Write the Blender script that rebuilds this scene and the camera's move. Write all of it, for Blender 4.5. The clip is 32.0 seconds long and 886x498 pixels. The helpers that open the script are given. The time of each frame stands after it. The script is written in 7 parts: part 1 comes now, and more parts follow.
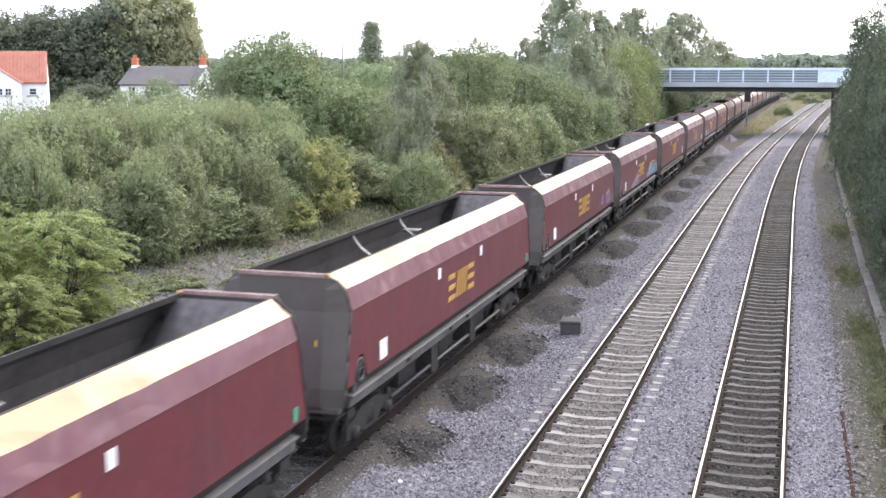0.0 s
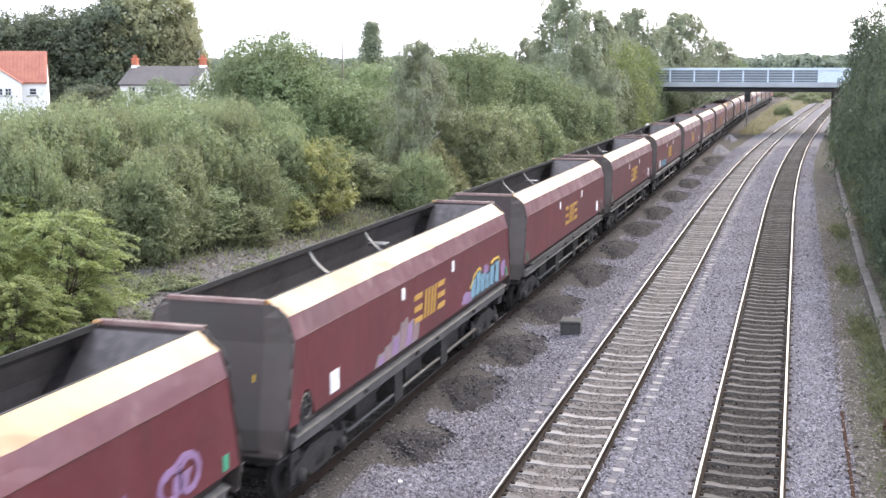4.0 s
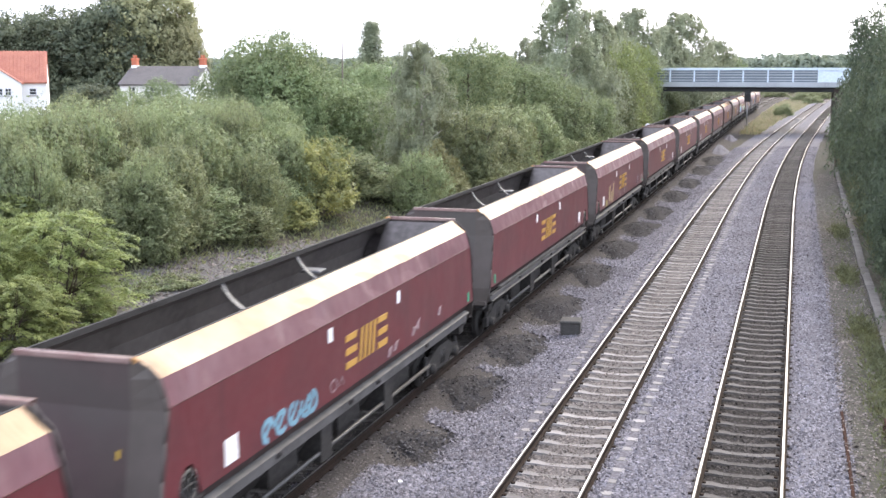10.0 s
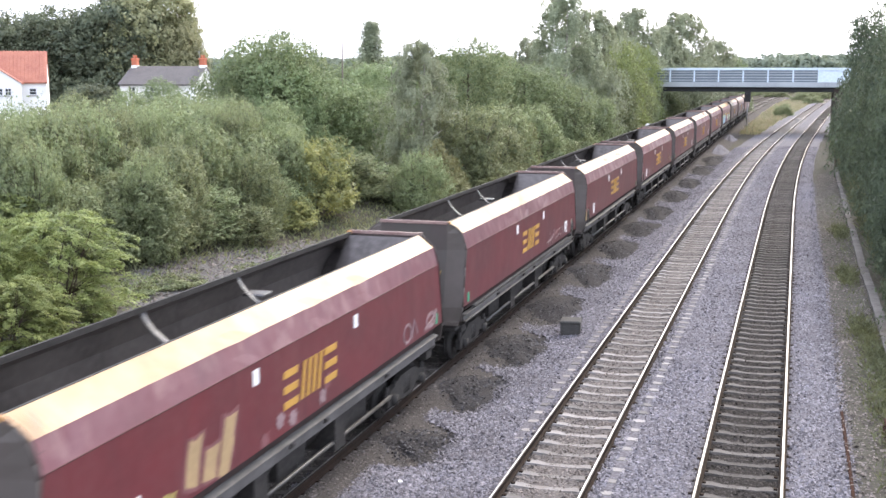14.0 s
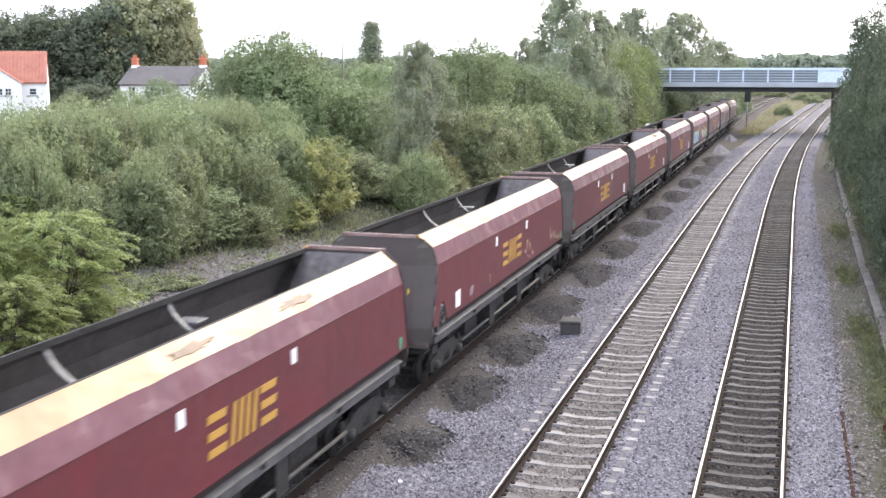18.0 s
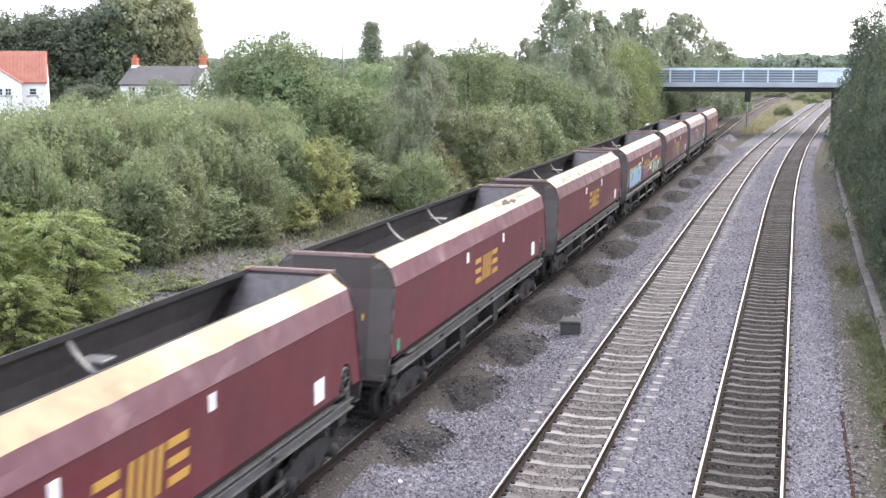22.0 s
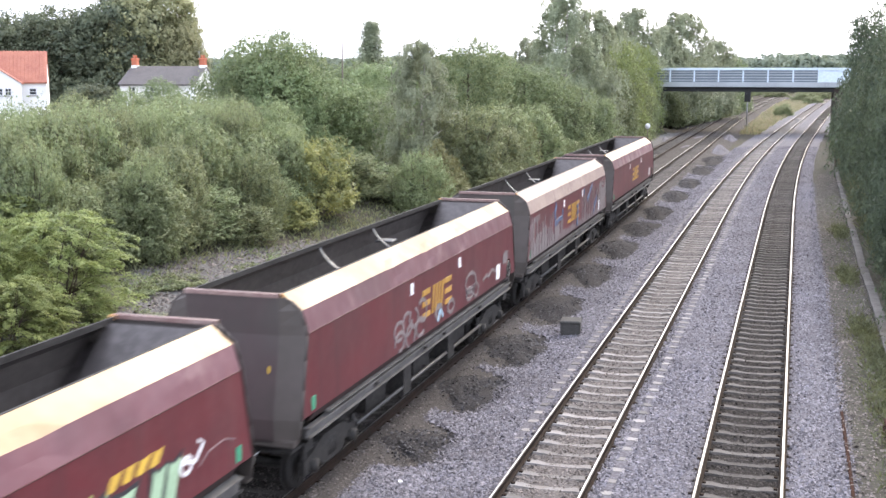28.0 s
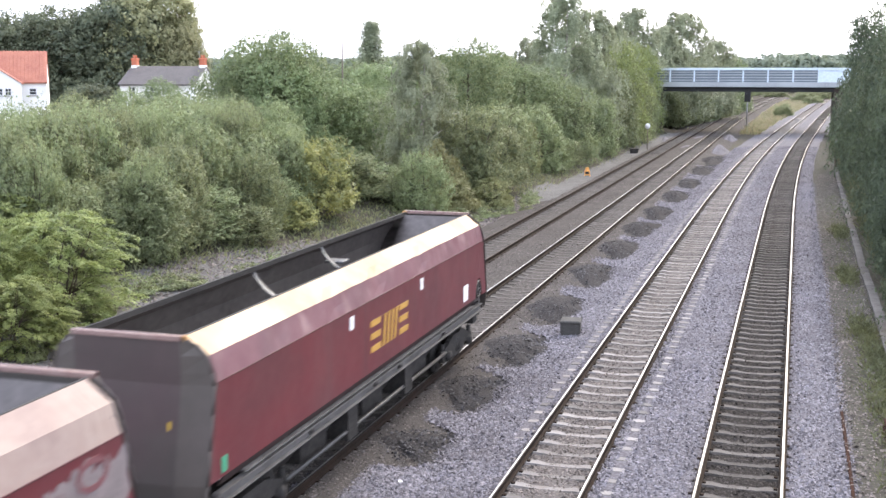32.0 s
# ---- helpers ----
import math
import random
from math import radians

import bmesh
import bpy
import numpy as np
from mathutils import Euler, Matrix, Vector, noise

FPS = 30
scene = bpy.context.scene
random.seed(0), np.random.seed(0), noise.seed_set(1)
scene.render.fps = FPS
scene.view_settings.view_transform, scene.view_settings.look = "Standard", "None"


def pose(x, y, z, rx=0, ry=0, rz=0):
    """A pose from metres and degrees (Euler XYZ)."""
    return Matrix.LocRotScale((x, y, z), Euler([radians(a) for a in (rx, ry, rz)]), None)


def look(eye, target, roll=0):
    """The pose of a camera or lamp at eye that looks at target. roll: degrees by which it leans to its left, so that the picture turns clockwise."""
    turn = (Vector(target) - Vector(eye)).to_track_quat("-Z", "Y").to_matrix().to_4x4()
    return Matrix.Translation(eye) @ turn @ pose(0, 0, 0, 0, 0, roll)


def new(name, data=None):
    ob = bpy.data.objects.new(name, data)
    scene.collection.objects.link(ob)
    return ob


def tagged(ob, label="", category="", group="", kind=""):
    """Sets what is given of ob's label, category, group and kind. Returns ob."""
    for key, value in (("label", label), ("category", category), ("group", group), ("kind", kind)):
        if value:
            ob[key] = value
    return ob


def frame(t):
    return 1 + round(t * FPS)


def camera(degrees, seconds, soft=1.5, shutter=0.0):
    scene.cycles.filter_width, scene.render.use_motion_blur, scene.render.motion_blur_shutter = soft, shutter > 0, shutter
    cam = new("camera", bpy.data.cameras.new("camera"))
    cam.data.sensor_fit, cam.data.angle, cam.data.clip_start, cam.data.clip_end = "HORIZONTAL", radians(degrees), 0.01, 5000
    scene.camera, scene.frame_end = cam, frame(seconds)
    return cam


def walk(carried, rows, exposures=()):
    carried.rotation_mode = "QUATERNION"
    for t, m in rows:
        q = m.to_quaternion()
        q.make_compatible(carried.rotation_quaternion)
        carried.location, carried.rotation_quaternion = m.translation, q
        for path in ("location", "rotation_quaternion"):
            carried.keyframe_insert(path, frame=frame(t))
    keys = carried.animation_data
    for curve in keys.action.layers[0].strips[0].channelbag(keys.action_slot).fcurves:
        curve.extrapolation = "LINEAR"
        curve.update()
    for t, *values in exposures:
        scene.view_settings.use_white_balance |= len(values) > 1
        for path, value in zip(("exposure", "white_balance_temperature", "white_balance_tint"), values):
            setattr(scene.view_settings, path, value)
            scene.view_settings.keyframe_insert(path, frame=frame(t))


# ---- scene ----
# The camera stands on a footbridge over the four lines; x to the right, y along the lines, z up from the rail heads.
cam = camera(41.858, 32.0, soft=1.5, shutter=0.5)
EYE = pose(0, 0, 7.5, 81.264, 0, 16.896)
walk(cam, [(0.0, EYE), (32.0, EYE)], exposures=[(0.0, 1.41), (32.0, 1.41)])

# ---- light: a bright, thinly clouded evening sky with a veiled sun ahead ----
SUN_AZ, SUN_EL = 9.0, 36.0       # degrees clockwise from the lines' direction, and above the horizon
world = bpy.data.worlds.new("sky")
scene.world = world
world.use_nodes = True
wn = world.node_tree
wn.nodes.clear()
sky = wn.nodes.new("ShaderNodeTexSky")
sky.sky_type, sky.sun_disc = "NISHITA", False
sky.sun_elevation, sky.sun_rotation = radians(SUN_EL), radians(SUN_AZ)
sky.air_density, sky.dust_density, sky.ozone_density = 1.0, 4.0, 1.0
veil = wn.nodes.new("ShaderNodeMix")
veil.data_type = "RGBA"
veil.inputs["Factor"].default_value = 0.6
veil.inputs["B"].default_value = (14.4, 15.5, 18.8, 1)
back = wn.nodes.new("ShaderNodeBackground")
back.inputs["Strength"].default_value = 0.1
wout = wn.nodes.new("ShaderNodeOutputWorld")
wn.links.new(sky.outputs["Color"], veil.inputs["A"])
wn.links.new(veil.outputs["Result"], back.inputs["Color"])
wn.links.new(back.outputs["Background"], wout.inputs["Surface"])

sun = new("sun", bpy.data.lights.new("sun", "SUN"))
sun.data.energy, sun.data.angle, sun.data.color = 1.5, radians(22), (1.0, 0.87, 0.66)
sdir = Vector((math.sin(radians(SUN_AZ)) * math.cos(radians(SUN_EL)), math.cos(radians(SUN_AZ)) * math.cos(radians(SUN_EL)), math.sin(radians(SUN_EL))))
sun.matrix_world = look(sdir * 200, (0, 0, 0))


# ---- materials ----
def mat(name, base, rough=0.8, metal=0.0, second=None, scale=3.0, fine=40.0, amount=0.5, bump=0.2, third=None, coat=0.0,
        island=0.0, objvar=0.0, stretch=(1, 1, 1), spec=0.5, contrast=(0.35, 0.68), dent=0.0, gloss_var=0.0, streaks=()):
    """Two scales of noise between base, second and third, fine relief, and variation by piece."""
    m = bpy.data.materials.new(name)
    m.use_nodes = True
    t = m.node_tree
    n, l = t.nodes, t.links
    p = n["Principled BSDF"]
    p.inputs["Roughness"].default_value, p.inputs["Metallic"].default_value = rough, metal
    p.inputs["Specular IOR Level"].default_value = spec
    p.inputs["Coat Weight"].default_value = coat
    p.inputs["Coat Roughness"].default_value = 0.25
    co = n.new("ShaderNodeTexCoord")
    mp = n.new("ShaderNodeMapping")
    mp.inputs["Scale"].default_value = stretch
    l.new(co.outputs["Object"], mp.inputs["Vector"])
    big = n.new("ShaderNodeTexNoise")
    big.inputs["Scale"].default_value, big.inputs["Detail"].default_value = scale, 6
    small = n.new("ShaderNodeTexNoise")
    small.inputs["Scale"].default_value, small.inputs["Detail"].default_value = fine, 4
    l.new(mp.outputs["Vector"], big.inputs["Vector"])
    l.new(mp.outputs["Vector"], small.inputs["Vector"])
    second = second or tuple(c * 0.6 for c in base)
    third = third or tuple(min(1, c * 1.35) for c in base)
    r1 = n.new("ShaderNodeMapRange")
    r1.inputs["From Min"].default_value, r1.inputs["From Max"].default_value = contrast
    l.new(big.outputs["Fac"], r1.inputs["Value"])
    m1 = n.new("ShaderNodeMix")
    m1.data_type = "RGBA"
    m1.inputs["A"].default_value, m1.inputs["B"].default_value = (*base, 1), (*second, 1)
    l.new(r1.outputs["Result"], m1.inputs["Factor"])
    r2 = n.new("ShaderNodeMapRange")
    r2.inputs["From Min"].default_value, r2.inputs["From Max"].default_value, r2.inputs["To Max"].default_value = 0.4, 0.75, amount
    l.new(small.outputs["Fac"], r2.inputs["Value"])
    m2 = n.new("ShaderNodeMix")
    m2.data_type = "RGBA"
    m2.inputs["B"].default_value = (*third, 1)
    l.new(m1.outputs["Result"], m2.inputs["A"])
    l.new(r2.outputs["Result"], m2.inputs["Factor"])
    last = m2.outputs["Result"]
    for tone, much, size, lo, hi in streaks:
        oi = n.new("ShaderNodeObjectInfo")
        away = n.new("ShaderNodeMath")
        away.operation = "MULTIPLY"
        away.inputs[1].default_value = 173.0
        l.new(oi.outputs["Random"], away.inputs[0])
        mv = n.new("ShaderNodeMapping")
        mv.inputs["Scale"].default_value = size
        l.new(co.outputs["Object"], mv.inputs["Vector"])
        l.new(away.outputs["Value"], mv.inputs["Location"])
        sn = n.new("ShaderNodeTexNoise")
        sn.inputs["Scale"].default_value, sn.inputs["Detail"].default_value = 1.0, 5
        l.new(mv.outputs["Vector"], sn.inputs["Vector"])
        sr = n.new("ShaderNodeMapRange")
        sr.inputs["From Min"].default_value, sr.inputs["From Max"].default_value, sr.inputs["To Max"].default_value = lo, hi, much
        l.new(sn.outputs["Fac"], sr.inputs["Value"])
        sm = n.new("ShaderNodeMix")
        sm.data_type = "RGBA"
        sm.inputs["B"].default_value = (*tone, 1)
        l.new(last, sm.inputs["A"])
        l.new(sr.outputs["Result"], sm.inputs["Factor"])
        last = sm.outputs["Result"]
    if island or objvar:
        hs = n.new("ShaderNodeHueSaturation")
        if island:
            g = n.new("ShaderNodeNewGeometry")
            src, wid = g.outputs["Random Per Island"], island
        else:
            g = n.new("ShaderNodeObjectInfo")
            src, wid = g.outputs["Random"], objvar
        rr = n.new("ShaderNodeMapRange")
        rr.inputs["To Min"].default_value, rr.inputs["To Max"].default_value = 1 - wid, 1 + wid
        l.new(src, rr.inputs["Value"])
        l.new(rr.outputs["Result"], hs.inputs["Value"])
        l.new(last, hs.inputs["Color"])
        last = hs.outputs["Color"]
    l.new(last, p.inputs["Base Color"])
    if gloss_var:
        gv = n.new("ShaderNodeMapRange")
        gv.inputs["From Min"].default_value, gv.inputs["From Max"].default_value = 0.38, 0.62
        gv.inputs["To Min"].default_value, gv.inputs["To Max"].default_value = rough - gloss_var, rough + gloss_var
        l.new(big.outputs["Fac"], gv.inputs["Value"])
        l.new(gv.outputs["Result"], p.inputs["Roughness"])
    if dent:
        dn = n.new("ShaderNodeTexNoise")
        dn.inputs["Scale"].default_value, dn.inputs["Detail"].default_value = 1.6, 1
        l.new(co.outputs["Object"], dn.inputs["Vector"])
        b = n.new("ShaderNodeBump")
        b.inputs["Strength"].default_value, b.inputs["Distance"].default_value = dent, 0.08
        l.new(dn.outputs["Fac"], b.inputs["Height"])
        l.new(b.outputs["Normal"], p.inputs["Normal"])
        l.new(b.outputs["Normal"], p.inputs["Coat Normal"])
    elif bump:
        b = n.new("ShaderNodeBump")
        b.inputs["Strength"].default_value, b.inputs["Distance"].default_value = bump, 0.02
        l.new(small.outputs["Fac"], b.inputs["Height"])
        l.new(b.outputs["Normal"], p.inputs["Normal"])
    return m


def leaf_mat(name, dark, light, tint=0.15, hue=0.015, patch=2.3, lo=0.36, hi=0.64, loose=0.26):
    """Foliage: every leaf has its own tone, every plant its own cast; light passes through."""
    m = bpy.data.materials.new(name)
    m.use_nodes = True
    t = m.node_tree
    n, l = t.nodes, t.links
    p = n["Principled BSDF"]
    p.inputs["Roughness"].default_value = 0.55
    p.inputs["Specular IOR Level"].default_value = 0.35
    g = n.new("ShaderNodeNewGeometry")
    mx = n.new("ShaderNodeMix")
    mx.data_type = "RGBA"
    mx.inputs["A"].default_value, mx.inputs["B"].default_value = (*dark, 1), (*light, 1)
    co = n.new("ShaderNodeTexCoord")
    ns = n.new("ShaderNodeTexNoise")
    ns.inputs["Scale"].default_value, ns.inputs["Detail"].default_value = patch, 4
    l.new(co.outputs["Object"], ns.inputs["Vector"])
    ad = n.new("ShaderNodeMath")
    ad.operation = "MULTIPLY_ADD"
    ad.inputs[1].default_value = loose
    l.new(g.outputs["Random Per Island"], ad.inputs[0])
    sc = n.new("ShaderNodeMapRange")
    sc.inputs["From Min"].default_value, sc.inputs["From Max"].default_value, sc.inputs["To Max"].default_value = lo, hi, 0.6
    l.new(ns.outputs["Fac"], sc.inputs["Value"])
    l.new(sc.outputs["Result"], ad.inputs[2])
    l.new(ad.outputs["Value"], mx.inputs["Factor"])
    oi = n.new("ShaderNodeObjectInfo")
    hs = n.new("ShaderNodeHueSaturation")
    rv = n.new("ShaderNodeMapRange")
    rv.inputs["To Min"].default_value, rv.inputs["To Max"].default_value = 1 - tint, 1 + tint
    rh = n.new("ShaderNodeMapRange")
    rh.inputs["To Min"].default_value, rh.inputs["To Max"].default_value = 0.5 - hue, 0.5 + hue
    l.new(oi.outputs["Random"], rv.inputs["Value"])
    l.new(oi.outputs["Random"], rh.inputs["Value"])
    l.new(rv.outputs["Result"], hs.inputs["Value"])
    l.new(rh.outputs["Result"], hs.inputs["Hue"])
    l.new(mx.outputs["Result"], hs.inputs["Color"])
    l.new(hs.outputs["Color"], p.inputs["Base Color"])
    tr = n.new("ShaderNodeBsdfTranslucent")
    l.new(hs.outputs["Color"], tr.inputs["Color"])
    ms = n.new("ShaderNodeMixShader")
    ms.inputs["Fac"].default_value = 0.42
    l.new(p.outputs["BSDF"], ms.inputs[1])
    l.new(tr.outputs["BSDF"], ms.inputs[2])
    l.new(ms.outputs["Shader"], n["Material Output"].inputs["Surface"])
    return m


M = {}
M["earth"] = mat("earth", (0.06, 0.052, 0.0424), 0.95, second=(0.05, 0.05, 0.034), third=(0.104, 0.092, 0.072), scale=0.35, fine=9, bump=0.5, spec=0.06)
M["ballast"] = mat("ballast", (0.108, 0.101, 0.11), 0.9, second=(0.0821, 0.0748, 0.0812), third=(0.187, 0.177, 0.193), scale=0.5, fine=15, amount=0.9, bump=0.9, spec=0.06)
M["ballast_dark"] = mat("ballast_dark", (0.0217, 0.0191, 0.0172), 0.95, second=(0.0157, 0.0135, 0.012), third=(0.0412, 0.0374, 0.0344), scale=0.6, fine=22, amount=0.7, bump=0.9, spec=0.06)
M["ballast_brown"] = mat("ballast_brown", (0.111, 0.0967, 0.0894), 0.95, second=(0.0821, 0.0711, 0.0662), third=(0.173, 0.161, 0.152), scale=0.7, fine=22, amount=0.7, bump=0.9, spec=0.06)
M["ballast_mid"] = mat("ballast_mid", (0.0605, 0.053, 0.0486), 0.95, second=(0.0442, 0.0377, 0.0345), third=(0.108, 0.0983, 0.0918), scale=0.5, fine=22, amount=0.7, bump=0.9, spec=0.06)
M["stone"] = mat("stone", (0.164, 0.153, 0.17), 0.85, second=(0.123, 0.113, 0.123), third=(0.222, 0.212, 0.228), scale=0.4, fine=30, bump=0.2, island=0.55, spec=0.06)
M["stone_dark"] = mat("stone_dark", (0.0524, 0.0457, 0.042), 0.9, second=(0.0374, 0.0322, 0.0292), scale=0.5, fine=30, bump=0.2, island=0.55, spec=0.06)
M["stone_goods"] = mat("stone_goods", (0.115, 0.101, 0.0918), 0.9, second=(0.0743, 0.0648, 0.058), third=(0.189, 0.173, 0.162), scale=0.5, fine=30, bump=0.2, island=0.5, spec=0.06)
M["stone_brown"] = mat("stone_brown", (0.146, 0.126, 0.116), 0.9, second=(0.106, 0.092, 0.0839), scale=0.5, fine=30, bump=0.2, island=0.6, spec=0.06)
M["ballast_old"] = mat("ballast_old", (0.114, 0.107, 0.102), 0.95, second=(0.0748, 0.0686, 0.0634), third=(0.202, 0.194, 0.187), scale=0.8, fine=18, amount=0.8, bump=0.9, spec=0.06)
M["spoil"] = mat("spoil", (0.036, 0.033, 0.0325), 0.95, second=(0.026, 0.0235, 0.023), third=(0.072, 0.066, 0.065), scale=2.0, fine=20, amount=0.8, bump=1.0, spec=0.06)
M["stone_spoil"] = mat("stone_spoil", (0.074, 0.070, 0.072), 0.9, second=(0.052, 0.0485, 0.0495), scale=0.5, fine=30, bump=0.2, island=0.6, spec=0.06)
M["concrete"] = mat("concrete", (0.233, 0.219, 0.211), 0.85, second=(0.155, 0.136, 0.121), third=(0.297, 0.286, 0.28), scale=2.5, fine=30, objvar=0.38, spec=0.06)
M["concrete_dark"] = mat("concrete_dark", (0.112, 0.103, 0.0953), 0.85, second=(0.072, 0.0634, 0.0576), third=(0.158, 0.149, 0.14), scale=2.5, fine=30, objvar=0.25, spec=0.06)
M["rust"] = mat("rust", (0.0257, 0.0175, 0.0139), 0.85, second=(0.0166, 0.0137, 0.0118), third=(0.0456, 0.0292, 0.0215), scale=3, fine=40, spec=0.06)
M["rust_red"] = mat("rust_red", (0.033, 0.0139, 0.00924), 0.9, second=(0.0198, 0.0099, 0.00726), scale=3, fine=30, spec=0.06)
M["verge_soil"] = mat("verge_soil", (0.0559, 0.0503, 0.042), 0.95, second=(0.0395, 0.0395, 0.0255), third=(0.0893, 0.0828, 0.0763), scale=0.9, fine=14, amount=0.7, bump=0.8, spec=0.06)
M["rail_head"] = mat("rail_head", (0.46, 0.455, 0.46), 0.32, 1.0, second=(0.38, 0.37, 0.365), scale=1.5, fine=50, bump=0.02, amount=0.3)
M["rail_edge"] = mat("rail_edge", (0.0528, 0.0495, 0.0479), 0.5, 0.4, second=(0.033, 0.0281, 0.0248), scale=1.5, fine=50, bump=0.03, amount=0.3)
M["rust_pale"] = mat("rust_pale", (0.085, 0.066, 0.056), 0.85, second=(0.06, 0.046, 0.038), scale=1.5, fine=30, bump=0.05, spec=0.1)
M["rail_dull"] = mat("rail_dull", (0.4, 0.37, 0.35), 0.42, 0.8, second=(0.28, 0.25, 0.23), scale=1.5, fine=50, bump=0.05, amount=0.3)
M["maroon"] = mat("maroon", (0.116, 0.0185, 0.023), 0.4, second=(0.084, 0.0205, 0.024), third=(0.14, 0.049, 0.049), scale=0.7, fine=6, amount=0.3, bump=0.03, coat=0.12, objvar=0.12, stretch=(1, 0.6, 1), spec=0.4, dent=0.12,
                  streaks=(((0.18, 0.09, 0.085), 0.2, (0.5, 1.1, 0.22), 0.54, 0.75), ((0.05, 0.02, 0.022), 0.45, (0.5, 2.6, 0.3), 0.56, 0.75)))
# Maroon paint too: the cream base paints in the sky and sun glare.
M["shoulder_sheen"] = mat("shoulder_sheen", (0.265, 0.164, 0.082), 0.5, second=(0.22, 0.12, 0.066), third=(0.31, 0.21, 0.12), scale=0.7, fine=4, amount=0.4, bump=0.02, coat=0.03, objvar=0.16, spec=0.28, dent=0.3, gloss_var=0.06,
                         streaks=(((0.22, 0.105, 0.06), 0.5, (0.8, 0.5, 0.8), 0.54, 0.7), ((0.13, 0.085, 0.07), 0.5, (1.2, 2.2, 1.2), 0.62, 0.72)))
# Steep shoulder: maroon turned greyer and pinker, with sky sheen in the colour.
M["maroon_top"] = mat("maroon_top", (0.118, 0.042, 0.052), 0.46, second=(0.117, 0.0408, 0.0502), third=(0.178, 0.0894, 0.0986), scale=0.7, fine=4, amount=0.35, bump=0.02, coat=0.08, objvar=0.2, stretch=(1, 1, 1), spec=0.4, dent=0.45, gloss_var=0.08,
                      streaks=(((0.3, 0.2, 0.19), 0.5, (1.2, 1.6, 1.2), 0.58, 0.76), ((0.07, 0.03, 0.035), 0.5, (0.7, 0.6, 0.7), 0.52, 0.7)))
M["smear_brown"] = mat("smear_brown", (0.143, 0.0879, 0.0608), 0.55, second=(0.0786, 0.0507, 0.0372), scale=2.0, fine=18, bump=0.02, spec=0.25)
M["dusty_top"] = mat("dusty_top", (0.296, 0.224, 0.188), 0.65, second=(0.224, 0.16, 0.144), third=(0.336, 0.272, 0.232), scale=0.7, fine=5, amount=0.5, bump=0.03, spec=0.25)
M["wagon_grey"] = mat("wagon_grey", (0.0816, 0.0672, 0.0616), 0.6, second=(0.068, 0.0584, 0.0496), third=(0.104, 0.0848, 0.0768), scale=0.7, fine=3, amount=0.5, bump=0.0, spec=0.3)
M["end_brown"] = mat("end_brown", (0.0779, 0.0508, 0.0517), 0.6, second=(0.0656, 0.0541, 0.0492), third=(0.0943, 0.0697, 0.0656), scale=0.6, fine=3, amount=0.5, bump=0.0, spec=0.3, objvar=0.12,
                     streaks=(((0.2, 0.16, 0.15), 0.35, (0.9, 0.9, 0.5), 0.6, 0.75), ((0.075, 0.07, 0.062), 0.8, (0.4, 0.4, 0.35), 0.45, 0.62)))
M["seam_red"] = mat("seam_red", (0.06, 0.014, 0.016), 0.5, scale=1.5, fine=12, bump=0.0)
# Coal dirt, also dark enough to paint the shade on the down-facing skirts.
M["grime"] = mat("grime", (0.05, 0.036, 0.034), 0.75, second=(0.032, 0.026, 0.024), third=(0.085, 0.05, 0.046), scale=1.2, fine=9, amount=0.6, bump=0.05, spec=0.15)
M["bare_steel"] = mat("bare_steel", (0.0714, 0.0672, 0.063), 0.5, 0.4, second=(0.0588, 0.0546, 0.0504), scale=2, fine=15, bump=0.05)
M["corner_orange"] = mat("corner_orange", (0.34, 0.17, 0.05), 0.6, second=(0.3, 0.16, 0.06), scale=5, fine=20, bump=0.05)
M["wagon_inside"] = mat("wagon_inside", (0.082, 0.07, 0.063), 0.7, second=(0.05, 0.042, 0.038), third=(0.14, 0.118, 0.105), scale=0.9, fine=7, amount=0.5, bump=0.15)
M["slope_sheet"] = mat("slope_sheet", (0.0935, 0.0827, 0.0806), 0.45, 0.5, second=(0.0374, 0.0309, 0.0285), third=(0.14, 0.123, 0.118), scale=0.8, fine=6, amount=0.5, bump=0.05)
M["frame_black"] = mat("frame_black", (0.0324, 0.0302, 0.0288), 0.7, second=(0.0202, 0.0187, 0.018), third=(0.072, 0.0648, 0.0576), scale=2, fine=12, amount=0.5, bump=0.1, spec=0.15)
M["frame_grey"] = mat("frame_grey", (0.068, 0.0626, 0.0598), 0.6, second=(0.0408, 0.0367, 0.034), third=(0.116, 0.105, 0.102), scale=1.5, fine=12, amount=0.5, bump=0.1, spec=0.15)
# Paler copy of the sill steel: light on the flanges, put into the colour.
M["sill_lit"] = mat("sill_lit", (0.115, 0.108, 0.104), 0.6, second=(0.0648, 0.0605, 0.0576), scale=1.5, fine=12, bump=0.05, spec=0.15)
M["rim"] = mat("rim", (0.24, 0.16, 0.144), 0.5, second=(0.16, 0.08, 0.072), third=(0.336, 0.264, 0.224), scale=1.5, fine=12, amount=0.5, bump=0.05)
M["tie"] = mat("tie", (0.122, 0.122, 0.128), 0.6, second=(0.064, 0.0621, 0.0621), scale=3, fine=20, bump=0.05)
M["gold"] = mat("gold", (0.4, 0.224, 0.04), 0.5, second=(0.416, 0.224, 0.04), third=(0.56, 0.336, 0.096), scale=3, fine=15, bump=0.0, amount=0.3)
M["white_paint"] = mat("white_paint", (0.78, 0.77, 0.76), 0.5, second=(0.66, 0.63, 0.62), third=(0.85, 0.85, 0.84), scale=4, fine=30, bump=0.02)
M["yellow_paint"] = mat("yellow_paint", (0.65, 0.42, 0.06), 0.5, second=(0.45, 0.28, 0.05), scale=4, fine=30, bump=0.02)
